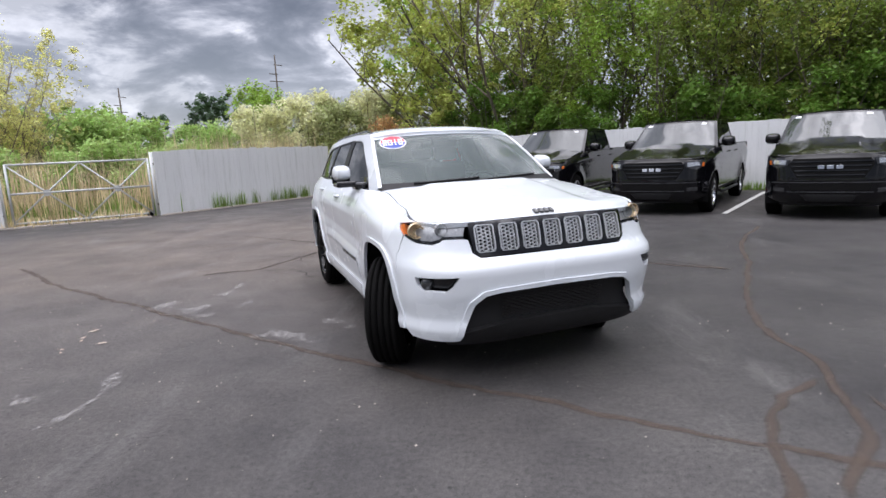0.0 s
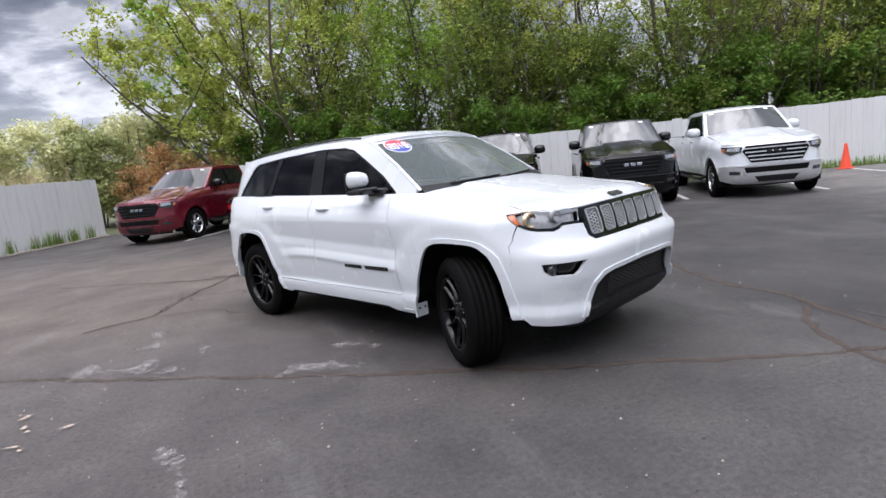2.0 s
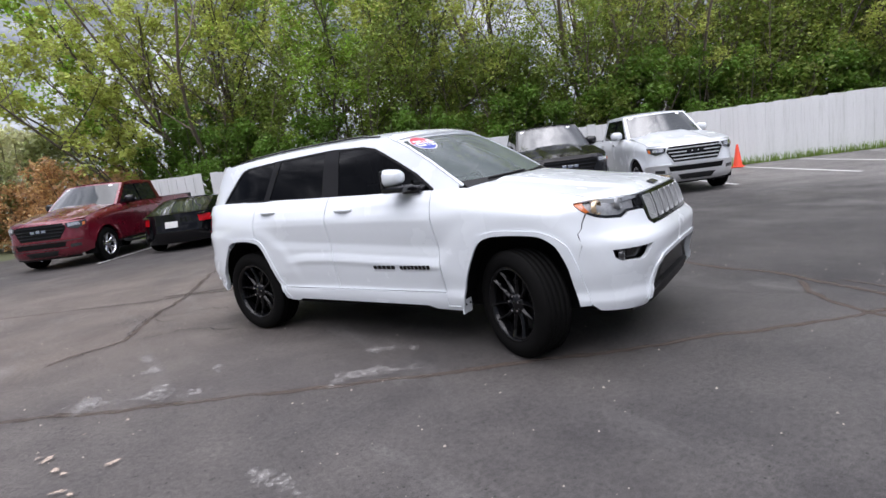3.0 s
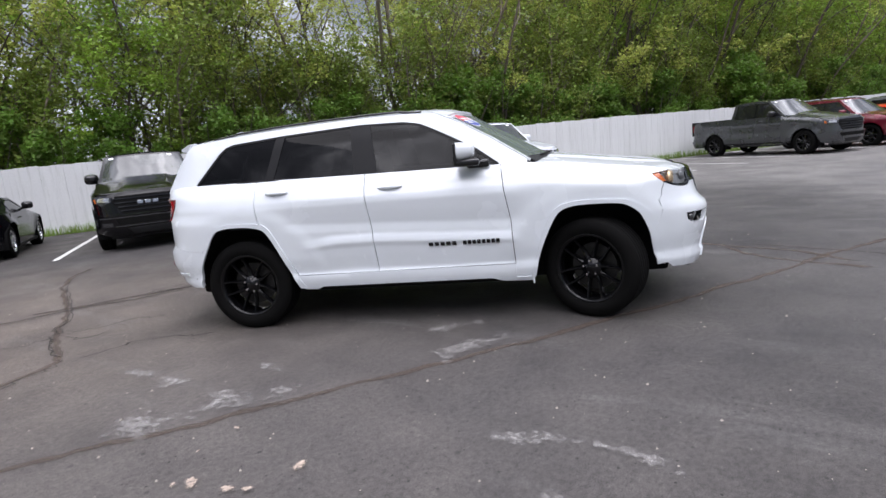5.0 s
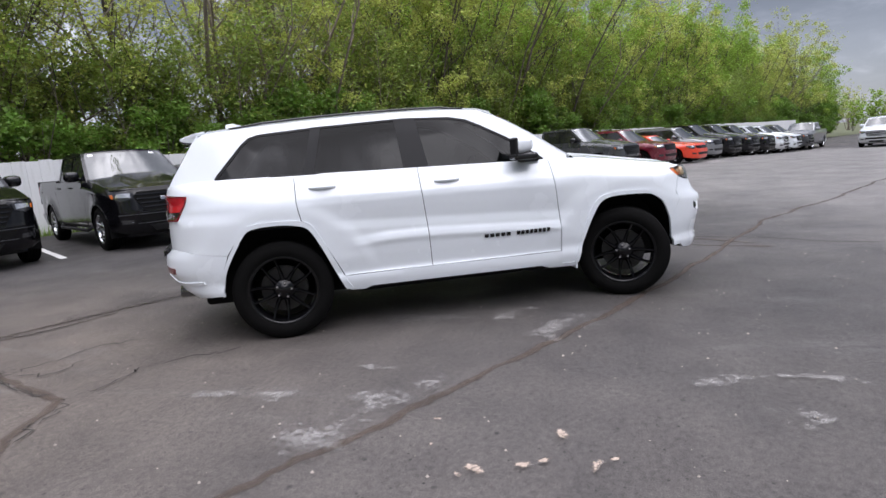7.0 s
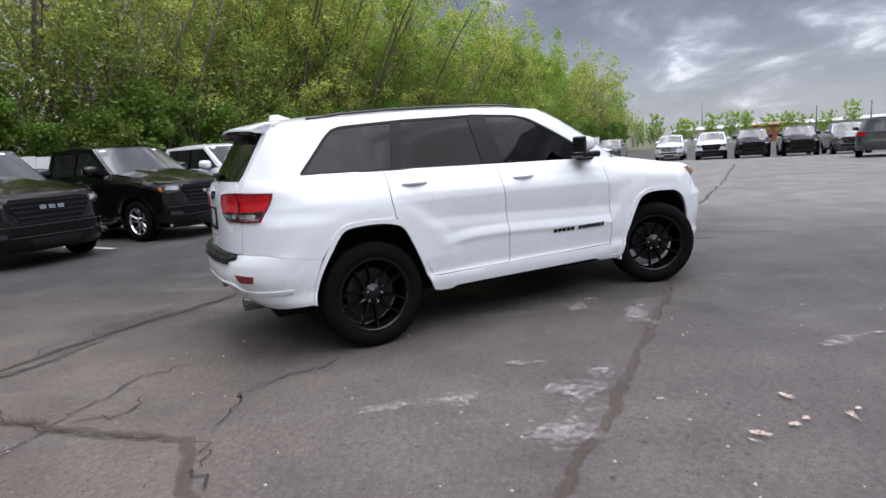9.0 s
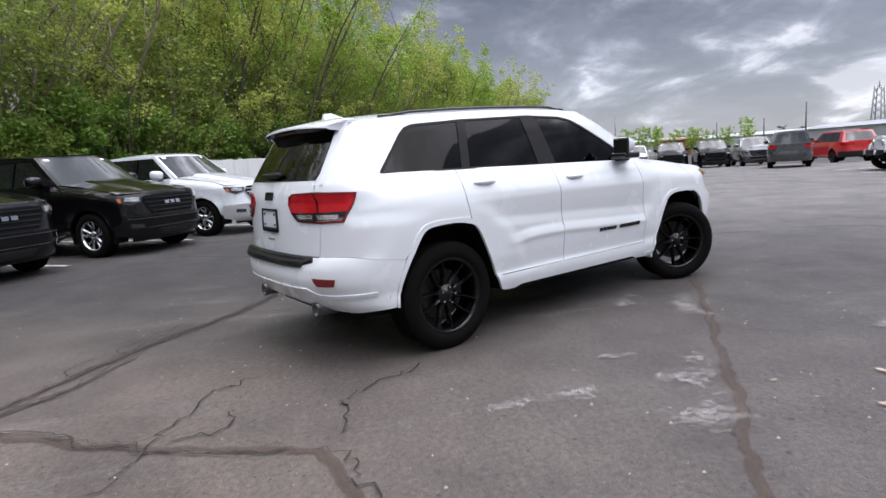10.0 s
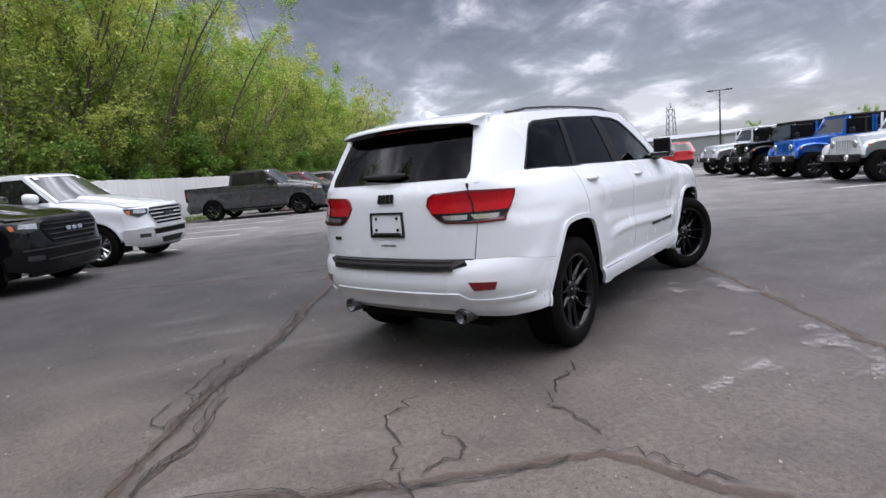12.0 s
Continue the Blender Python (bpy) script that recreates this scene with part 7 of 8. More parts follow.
opened = [[(-2.98, 9.13), (-2.76, 9.03), (-2.53, 8.95), (-2.3, 8.95), (-2.06, 8.83), (-1.78, 8.76), (-1.74, 8.63), (-1.57, 8.5)], [(-2.73, 8.02), (-2.45, 7.98), (-2.25, 8.0), (-2.1, 7.83), (-1.96, 7.63), (-1.75, 7.45)],
          [(-2.53, 8.95), (-2.45, 8.7), (-2.3, 8.6), (-2.12, 8.62)], [(-2.75, 8.16), (-2.92, 7.98), (-3.1, 7.97), (-3.35, 7.86)], [(-1.3, 9.9), (-1.0, 9.95), (-0.7, 9.85)], [(-0.9, 9.7), (-0.6, 9.75), (-0.3, 9.6), (0.1, 9.35)], [(-1.86, 10.1), (-1.45, 9.72)]]
for k, pts in enumerate(opened):
    rng = random.Random(50 + k)
    fine = []
    for a, b in zip(pts, pts[1:]):
        fine += [(a[0] + (b[0] - a[0]) * t + rng.uniform(-0.04, 0.04), a[1] + (b[1] - a[1]) * t + rng.uniform(-0.04, 0.04)) for t in (0, 0.2, 0.4, 0.6, 0.8)]
    layer("open_crack", ribbon(fine + [pts[-1]], 0.0085, 0.0095 + 0.0002 * k, 0.8, 0.03, 90 + k, 0.35), OPENC, "jagged open crack in the asphalt")


scuffs = (
    ([(-2.67, 7.41), (-2.59, 6.98), (-2.56, 6.47)], 0.05), ([(-3.13, 6.55), (-3.05, 6.4), (-3.01, 6.24), (-2.88, 6.11)], 0.10), ([(-2.52, 6.02), (-2.38, 5.82), (-2.18, 5.68)], 0.08),
    ([(-2.88, 5.74), (-2.81, 5.61), (-2.73, 5.52)], 0.025), ([(-2.1, 6.46), (-2.16, 5.96)], 0.03), ([(-1.12, 5.76), (-0.97, 5.56), (-0.64, 5.31)], 0.06), ([(-1.60, 5.35), (-1.22, 5.10), (-0.88, 4.88)], 0.10),
    ([(-2.33, 4.5), (-2.21, 4.27), (-2.12, 4.02), (-2.10, 3.77), (-2.15, 3.57), (-2.3, 3.35)], 0.035), ([(-2.64, 4.07), (-2.55, 3.93), (-2.6, 3.84), (-2.7, 3.93), (-2.69, 4.06), (-2.64, 4.07)], 0.03),
    ([(-3.18, 6.35), (-2.89, 6.14), (-2.6, 6.08), (-2.30, 5.60)], 0.12), ([(-1.11, 3.16), (-0.99, 3.1), (-1.05, 2.97), (-1.13, 2.96)], 0.03), ([(-1.33, 2.97), (-1.24, 3.03), (-1.19, 3.12)], 0.02))
for k, (pts, w) in enumerate(scuffs):
    layer("chalky_scuff", ribbon(pts, w * 1.9 + 0.03, 0.0112 + 0.0004 * k, 0.6, 0.05, 300 + k, 0.10), SCUFF, "pale rubbed scuff on the asphalt")


# the two oldest cracks are shattered into many fine ones
for name, reach, count in (("patched", 0.075, 7), ("winding", 0.05, 4), ("back", 0.06, 3)):
    for k in range(count):
        rng = random.Random(900 + k + len(name) * 10)
        pts = sealed[name][0]
        i0 = rng.randrange(0, len(pts) - 3)
        bit = []
        drift = rng.uniform(-reach, reach)
        for a, b in zip(pts[i0:i0 + 4], pts[i0 + 1:i0 + 5]):
            d = Vector((b[0] - a[0], b[1] - a[1])).normalized()
            for t in (0, 0.12, 0.25, 0.37, 0.5, 0.62, 0.75, 0.87):
                drift = max(-reach, min(reach, drift + rng.gauss(0, reach * 0.4)))
                bit.append((a[0] + (b[0] - a[0]) * t - d.y * drift, a[1] + (b[1] - a[1]) * t + d.x * drift))
        layer("fine_crack", ribbon(bit, 0.0065, 0.0135 + 0.0001 * k, 0.8, 0.04, 950 + k, 0.4), OPENC, "fine branching crack in the asphalt")


def spill(x, y, r, turn, seed):
    """A thin uneven splash dried on the ground, its edge weight falling to nothing all round."""
    rng = random.Random(seed)
    n, v, w = 24, [], []
    reach, q = [], 1.0
    for j in range(n):
        q = q * 0.5 + 0.5 * rng.uniform(0.45, 1.5)
        reach.append(q)
    for k, e in ((0.08, 1.0), (0.4, 1.0), (0.7, 0.8), (1.0, 0.45), (1.35, 0.0)):
        for j in range(n):
            a = 2 * math.pi * j / n
            v.append((r * k * reach[j] * math.cos(a) * 1.3, r * k * reach[j] * math.sin(a) * 0.7, 0.001 + 0.004 * e))
            w.append(e)
    f = [(i * n + j, i * n + (j + 1) % n, (i + 1) * n + (j + 1) % n, (i + 1) * n + j) for i in range(4) for j in range(n)] + [tuple(range(n - 1, -1, -1))]
    ob = part("concrete_spill", Geo().add(v, f, True).moved(pose(x, y, 0.012, 0, 0, turn)), SPILL)
    ob.data.attributes.new("edge", "FLOAT", "POINT").data.foreach_set("value", w)
    return tagged(ob, "thin pale concrete splash dried on the asphalt", "debris", "concrete spills")


for k, (x, y, r, turn) in enumerate(((-2.885, 5.03, 0.085, 20), (-3.22, 5.38, 0.085, 60), (-3.17, 5.18, 0.075, 110), (-3.12, 5.09, 0.05, 130), (-3.13, 4.87, 0.085, 150), (-3.08, 4.80, 0.05, 120), (-3.28, 5.44, 0.04, 40), (-2.80, 5.66, 0.04, 80), (-3.05, 5.62, 0.03, 10))):
    spill(x, y, r * 0.8, turn, 40 + k)
rng = random.Random(5)
g = Geo()
for k in range(1000):
    x, y = rng.uniform(-6.0, 4.0), rng.uniform(1.6, 12.5)
    r = 0.003 + 0.008 * rng.random() ** 2.5
    g.add([(x + r, y, 0.002), (x, y + r, 0.002), (x - r, y, 0.002), (x, y - r, 0.002), (x + r * 0.2, y, 0.002 + r)], [(0, 1, 4), (1, 2, 4), (2, 3, 4), (3, 0, 4)])
tagged(part("loose_grit", g, CONCRETE), "pale loose grit on the asphalt", kind="stuff")

# bay lines
for k, (a, n0, n1) in enumerate(((-11.75, 13.0, 18.2), (-8.2, 12.75, 18.4), (-5.2, 13.3, 18.5), (-2.2, 13.3, 18.5), (0.76, 13.5, 18.5), (3.5, 13.3, 18.5), (6.05, 12.9, 18.4), (8.05, 13.1, 18.6), (10.3, 13.2, 18.6), (12.75, 13.2, 18.6), (15.9, 13.2, 18.6), (18.8, 13.2, 18.6), (21.7, 13.2, 18.6), (24.5, 13.2, 18.6), (27.4, 13.2, 18.6), (30.2, 13.2, 18.6),
                                 (5.3, -7.5, -2.25), (8.45, -7.5, -2.35), (11.55, -7.5, -2.45), (14.6, -7.5, -2.5), (17.6, -7.5, -2.5), (20.6, -7.5, -2.5))):
    rng = random.Random(700 + k)
    v, n = [], 18
    for i in range(n + 1):
        t = n0 + (n1 - n0) * i / n
        for s in (-0.055, 0.055):
            p = row(a + s + rng.uniform(-0.006, 0.006), t)
            v.append((p.x, p.y, lot_height(p.x, p.y) + 0.004))
    tagged(part("bay_line", Geo().add(v, [(2 * i, 2 * i + 1, 2 * i + 3, 2 * i + 2) for i in range(n)]), LINEW), "worn white parking bay line", kind="structure")


# ---------------------------------------------------------------- fences
def board_mesh(w, h, seed):
    rng = random.Random(seed)
    g = box(0.0012, w - 0.0012, -0.012, 0.012, 0.0, h + rng.uniform(-0.010, 0.010), 0.0025, 1)
    return g.mesh("board", FENCEW)


boards = [board_mesh(0.295, 1.93, k) for k in range(6)]


def fence(p, q, name, label, skip=()):
    """A run of painted boards between two points of the plan, on rails behind."""
    p, q = Vector((*p[:2], 0)), Vector((*q[:2], 0))
    d = q - p
    n = round(d.length / 0.295)
    ang = math.atan2(d.y, d.x)
    wall = tagged(new(name), label, kind="structure")
    rng = random.Random(len(name) + n)
    u = d.normalized()
    for k in range(n):
        if k in skip:
            continue
        c = p + u * (d.length * k / n)
        ob = new("board", boards[rng.randrange(6)])
        ob.parent = wall
        ob.matrix_basis = pose(c.x, c.y, rng.uniform(-0.02, 0.02) + 0.02 * math.sin(k * 0.11), rng.uniform(-0.12, 0.12), rng.uniform(-0.10, 0.10), math.degrees(ang) + rng.uniform(-0.15, 0.15))
    for z in (0.35, 1.55):
        rail = tube([(p + Vector((-u.y, u.x, 0)) * 0.05) + Vector((0, 0, z)), (q + Vector((-u.y, u.x, 0)) * 0.05) + Vector((0, 0, z))], 0.035, 6)
        part("rail", rail, BARKD, wall)
    for k in range(0, n + 1, 8):
        c = p + u * (d.length * k / n) + Vector((-u.y, u.x, 0)) * 0.12
        part("post", tube([c, c + Vector((0, 0, 1.90))], 0.05, 8), FENCEW, wall)
    return wall


fence(row(-15.7, 19.4), row(-11.75, 19.4), "wall_north", "tall white painted board fence")
fence(row(-11.45, 19.4), row(62.0, 19.4), "wall_east", "tall white painted board fence behind the parked cars")
fence((-9.75, 16.85), (-6.38, 23.35), "wall_west", "weathered white board fence with green growth at its foot")
fence((-18.5, 10.4), (-12.72, 14.5), "wall_south", "white board fence beside the gate")

# field gate of galvanised pipe
gate = tagged(new("field_gate"), "galvanised pipe gate with crossed braces, closed", "gate")
ga, gb = Vector((-12.55, 14.62, 0)), Vector((-9.72, 16.5, 0))
gd = gb - ga
for k in range(2):
    c = ga + gd * k
    part("upright", tube([c + Vector((0, 0, 0.08)), c + Vector((0, 0, 1.72))], 0.032, 8), GATEG, gate)
for z in (0.12, 0.92, 1.70):
    part("rail", tube([ga + Vector((0, 0, z)), gb + Vector((0, 0, z))], 0.028, 8), GATEG, gate)
for k in range(2):
    a, b = ga + gd * (k / 2), ga + gd * ((k + 1) / 2)
    part("brace", tube([a + Vector((0, 0, 0.12)), b + Vector((0, 0, 1.70))], 0.022, 8), GATEG, gate)
    part("brace", tube([a + Vector((0, 0, 1.70)), b + Vector((0, 0, 0.12))], 0.022, 8), GATEG, gate)
    c = (a + b) / 2 + Vector((0, 0, 0.91))
    part("boss", lathe([(0.0, -0.02), (0.09, -0.02), (0.09, 0.02), (0.0, 0.02)], 16, False).moved(Matrix.Translation(c) @ pose(0, 0, 0, 0, 0, math.degrees(math.atan2(gd.y, gd.x)))), GATEG, gate)
part("gate_wheel", lathe([(0.0, -0.03), (0.08, -0.03), (0.08, 0.03), (0.0, 0.03)], 14, False).moved(Matrix.Translation(ga + gd * 0.97 + Vector((0, 0, 0.08)))), RUBBER, gate)
# concrete edging along the gate and the weathered fence
for k, (p, q) in enumerate((((-12.8, 14.3), (-9.7, 16.4)), ((-9.6, 16.75), (-6.25, 23.2)))):
    p, q = Vector((*p, 0)), Vector((*q, 0))
    u = (q - p).normalized()
    n = 9
    for i in range(n):
        a, b = p + (q - p) * (i / n), p + (q - p) * ((i + 0.94) / n)
        ang = math.degrees(math.atan2(u.y, u.x))
        kb = box(0, (b - a).length, -0.07, 0.07, -0.02, 0.045, 0.012, 1)
        tagged(part("edging_stone", kb, CONCRETE, None, m=pose(a.x, a.y, 0, 0, 0, ang)), "pale concrete edging along the fence", kind="structure")

# traffic cone by the fence
cone = tagged(new("traffic_cone"), "orange plastic traffic cone standing by the fence", "cone")
part("base", box(-0.18, 0.18, -0.18, 0.18, 0.0, 0.035, 0.012), CONEO, cone)
part("body", lathe([(0.145, 0.035), (0.135, 0.06), (0.035, 0.70), (0.028, 0.72), (0.0, 0.72)], 24).moved(pose(0, 0, 0, 90, 0, 0) @ Matrix.Diagonal((1, 1, -1, 1))), CONEO, cone)
cone.matrix_basis = pose(14.6, 12.55, 0, 0, 0, 20)

# ---------------------------------------------------------------- far buildings, poles
def far(bearing, dist, eye=(-5.3, 8.4)):
    x, y = eye[0] + dist * math.cos(radians(bearing)), eye[1] + dist * math.sin(radians(bearing))
    return x, y, lot_height(x, y)


def shed(name, label, bearing, dist, w, d, h, roof, mat, turn, rmat):
    x, y, z = far(bearing, dist)
    b = tagged(new(name), label, "building")
    b.matrix_basis = pose(x, y, z, 0, 0, turn)
    part("wall", box(-w / 2, w / 2, -d / 2, d / 2, -0.5, h), mat, b)
    e = 0.4
    part("roof", Geo().add([(-w / 2 - e, -d / 2 - e, h), (w / 2 + e, -d / 2 - e, h), (w / 2 + e, d / 2 + e, h), (-w / 2 - e, d / 2 + e, h), (-w / 2 - e, 0, h + roof), (w / 2 + e, 0, h + roof), (-w / 2 - e, -d / 2 - e, h - 0.15), (w / 2 + e, -d / 2 - e, h - 0.15)], [(0, 1, 5, 4), (2, 3, 4, 5), (0, 4, 3), (1, 2, 5), (6, 7, 1, 0)]), rmat, b)
    for k in range(int(w / 8)):
        x0 = -w / 2 + 4 + 8 * k
        part("window", box(x0 - 1.2, x0 + 1.2, -d / 2 - 0.06, -d / 2 + 0.05, h * 0.45, h * 0.75, 0.02), SHADEW, b)
    return b


shed("warehouse", "low grey metal warehouse with a shallow gable roof", -49.5, 130, 26, 22, 3.2, 0.9, METALB, -50 + 60, METALB)
shed("store_building", "long low pale building far beyond the lot", -37.5, 150, 60, 24, 3.0, 0.8, ROOFB, -37 + 90, ROOFB)
shed("brick_building", "small far brick building", -33.4, 120, 6, 6, 2.9, 0.3, BRICKF, 40, BRICKF)


def light_pole(bearing, dist, top, label, heads=True):
    x, y, z = far(bearing, dist)
    p = tagged(new("light_pole"), label, "street lamp")
    p.matrix_basis = pose(x, y, z, 0, 0, bearing)
    part("post", tube([(0, 0, 0), (0, 0, top)], [0.11, 0.08], 8), POLEM, p)
    part("base", lathe([(0.28, 0.0), (0.28, 0.7), (0.0, 0.72)], 14, False).moved(pose(0, 0, 0, 90, 0, 0) @ Matrix.Diagonal((1, 1, -1, 1))), CONCRETE, p)
    if heads:
        part("arm", tube([(0, -0.9, top - 0.05), (0, 0.9, top - 0.05)], 0.05, 6), POLEM, p)
        for s in (-1, 1):
            part("lamp_head", box(-0.22, 0.22, s * 0.95 - 0.35, s * 0.95 + 0.35, top - 0.12, top + 0.03, 0.03), POLEM, p)
    return p


light_pole(-51.6, 72, 7.6, "dark steel car park light pole")
light_pole(-43.3, 90, 6.4, "slim far light pole", False)
light_pole(-40.2, 110, 5.4, "slim far light pole", False)
light_pole(-36.5, 125, 5.8, "slim far light pole", False)
# lattice mast behind the warehouse
x, y, z = far(-48.0, 135)
mast = tagged(new("lattice_mast"), "grey lattice mast behind the warehouse", "mast")
mast.matrix_basis = pose(x, y, z, 0, 0, 20)
for sx in (-1, 1):
    for sy in (-1, 1):
        part("leg", tube([(sx * 1.0, sy * 1.0, 0), (sx * 0.55, sy * 0.55, 10.0)], 0.12, 5), GALV, mast)
for k in range(7):
    zz, w = 1.0 + 1.35 * k, 0.98 - 0.06 * k
    for sx, sy, ex, ey in ((-1, -1, 1, -1), (1, -1, 1, 1), (1, 1, -1, 1), (-1, 1, -1, -1)):
        part("brace", tube([(sx * w, sy * w, zz), (ex * w, ey * w, zz + 1.3)], 0.06, 4), GALV, mast)
part("beacon", tube([(0, 0, 10.0), (0, 0, 11.2)], 0.12, 6), GALV, mast)
x, y, z = far(-27.2, 160, (-5.55, 6.87))
mast2 = tagged(new("radio_mast"), "thin far radio mast", "mast")
mast2.matrix_basis = pose(x, y, z)
part("pole", tube([(0, 0, 0), (0, 0, 11.5)], 0.16, 6), GALV, mast2)


def utility_pole(bearing, dist, top, label):
    x, y, _ = far(bearing, dist, (0.6, 0.7))
    p = tagged(new("utility_pole"), label, "utility pole")
    p.matrix_basis = pose(x, y, 0, 0, 0, bearing)
    part("post", tube([(0, 0, 0), (0, 0, top)], [0.16, 0.09], 8), BARKD, p)
    for k, zz in enumerate((top - 1.4, top - 2.6, top - 3.6)):
        part("cross_arm", tube([(0, -0.9 if k != 1 else -0.2, zz), (0, 0.2 if k == 0 else 0.9, zz + 0.12)], 0.06, 5), BARKD, p)
    return p


utility_pole(111.3, 85, 15.8, "tall wooden utility pole with short cross arms")
utility_pole(124.6, 100, 13.2, "tall far wooden utility pole")

# ---------------------------------------------------------------- trees, shrubs, reeds
def leaf_quads(spots, size, seed, flat=0.4):
    """Single pointed leaf blades, each turned its own way."""
    rng = np.random.RandomState(seed)
    n = len(spots)
    c = np.array(spots)
    a = rng.normal(size=(n, 3))
    a[:, 2] *= flat
    a /= np.linalg.norm(a, axis=1)[:, None]
    b = rng.normal(size=(n, 3))
    b -= a * (a * b).sum(1)[:, None]
    b /= np.linalg.norm(b, axis=1)[:, None]
    s = size * rng.uniform(0.6, 1.3, n)[:, None]
    v = np.stack([c - a * s * 0.45 + b * s * 0.36, c - a * s * 0.30 - b * s * 0.36, c + a * s * 0.75], 1).reshape(-1, 3)
    g = Geo()
    g.v = [tuple(p) for p in v]
    g.f = [(3 * k, 3 * k + 1, 3 * k + 2) for k in range(n)]
    g.s = [False] * n
    return g


def grow(seed, height, stems, spread, lean=(0, 0), twig_level=3, bare=0.30, droop=0.0):
    """Stems that fork into limbs and twigs; returns the wood and the twigs' points."""
    rng = random.Random(seed)
    wood, tips = Geo(), []

    def limb(p, d, length, r, level):
        pts, rad, n = [p], [r], 5 if level < 2 else 3
        q, dd = p, d.normalized()
        for k in range(n):
            dd = (dd + Vector((rng.gauss(0, 0.16), rng.gauss(0, 0.16), rng.gauss(0.05, 0.10) - droop * level))).normalized()
            q = q + dd * (length / n)
            pts.append(q)
            rad.append(max(0.004, r * (1 - 0.62 * (k + 1) / n)))
        if level < 2 or (level == 2 and rng.random() < 0.5):
            wood.join(tube(pts, rad, 6 if level == 0 else (4 if level == 1 else 3), False))
        if level >= twig_level:
            tips.extend(pts[1:])
            return
        if level >= 2:
            tips.extend(pts[2:])
        m = (8, 6, 5)[min(level, 2)]
        for k in range(m):
            t = bare + (1 - bare) * (k + rng.random()) / m if level == 0 else 0.25 + 0.75 * (k + rng.random()) / m
            i = min(n - 1, int(t * n))
            base = pts[i].lerp(pts[i + 1], t * n - i)
            az = rng.uniform(0, 2 * math.pi)
            out = Vector((math.cos(az), math.sin(az), rng.uniform(0.25, 0.95)))
            nd = (dd * 0.45 + out * (0.85 if level else 0.75)).normalized()
            limb(base, nd, length * rng.uniform(0.30, 0.46) * (1.15 - 0.4 * t), rad[i] * 0.55, level + 1)

    for k in range(stems):
        az = 2 * math.pi * (k + rng.random()) / stems
        d = Vector((math.cos(az) * spread + lean[0], math.sin(az) * spread + lean[1], 1))
        limb(Vector((math.cos(az) * 0.22, math.sin(az) * 0.22, -0.1)), d, height * rng.uniform(0.78, 1.0), height * rng.uniform(0.0042, 0.0078), 0)
    return wood, tips


def make_tree(label, seed, height, stems, spread, leaves, size, mat, bark=None, lean=(0, 0), bare=0.30, scatter=0.30, name="tree", category="tree"):
    wood, tips = grow(seed, height, stems, spread, lean, 3, bare)
    rng = random.Random(seed + 1)
    spots = []
    # most leaves sit in tufts round the twigs, the rest stray between them
    tufts = [(tips[rng.randrange(len(tips))], scatter * rng.uniform(0.9, 2.0)) for _ in range(max(12, leaves // 55))]
    for k in range(leaves):
        if k % 5:
            p, r = tufts[rng.randrange(len(tufts))]
            d = Vector((rng.gauss(0, 1), rng.gauss(0, 1), rng.gauss(0, 0.8))).normalized() * r * rng.random() ** 0.5
        else:
            p, d = tips[rng.randrange(len(tips))], Vector((rng.gauss(0, scatter), rng.gauss(0, scatter), rng.gauss(0, scatter * 0.8)))
        spots.append((p.x + d.x, p.y + d.y, max(0.1, p.z + d.z)))
    t = tagged(new(name), label, category)
    part("trunk", wood, bark or BARK, t)
    part("crown", leaf_quads(spots, size, seed), mat, t)
    return t


def make_shrub(label, seed, height, width, leaves, size, mat, stems=7, clumps=26):
    """Many thin stems under uneven clumps of leaves that reach to the ground."""
    rng = random.Random(seed)
    wood, spots = Geo(), []
    for k in range(stems):
        az, r = rng.uniform(0, 6.28), rng.uniform(0.1, 0.5) * width
        top = Vector((math.cos(az) * r, math.sin(az) * r, height * rng.uniform(0.6, 0.95)))
        wood.join(tube([(math.cos(az) * 0.1, math.sin(az) * 0.1, -0.05), top * 0.5 + Vector((rng.gauss(0, 0.1), rng.gauss(0, 0.1), 0)), top], [0.03, 0.02, 0.006], 4, False))
    centres = []
    for _ in range(clumps):
        az, r, h = rng.uniform(0, 6.28), width * math.sqrt(rng.random()) * 0.55, rng.random() ** 0.8
        r *= 1.0 - 0.45 * h
        centres.append((math.cos(az) * r, math.sin(az) * r, 0.15 + h * height * 0.88, rng.uniform(0.22, 0.42) * (0.6 + width * 0.25)))
    for _ in range(leaves):
        x, y, z, r = centres[rng.randrange(clumps)]
        d = Vector((rng.gauss(0, 1), rng.gauss(0, 1), rng.gauss(0, 0.8)))
        d = d.normalized() * r * rng.random() ** 0.45
        spots.append((x + d.x, y + d.y, max(0.05, z + d.z)))
    t = tagged(new("shrub"), label, "shrub")
    part("trunk", wood, BARKD, t)
    part("foliage", leaf_quads(spots, size, seed, 0.6), mat, t)
    return t


def place(thing, x, y, turn, scale, z=0.0):
    return pose(x, y, z, 0, 0, turn) @ Matrix.Scale(scale, 4)


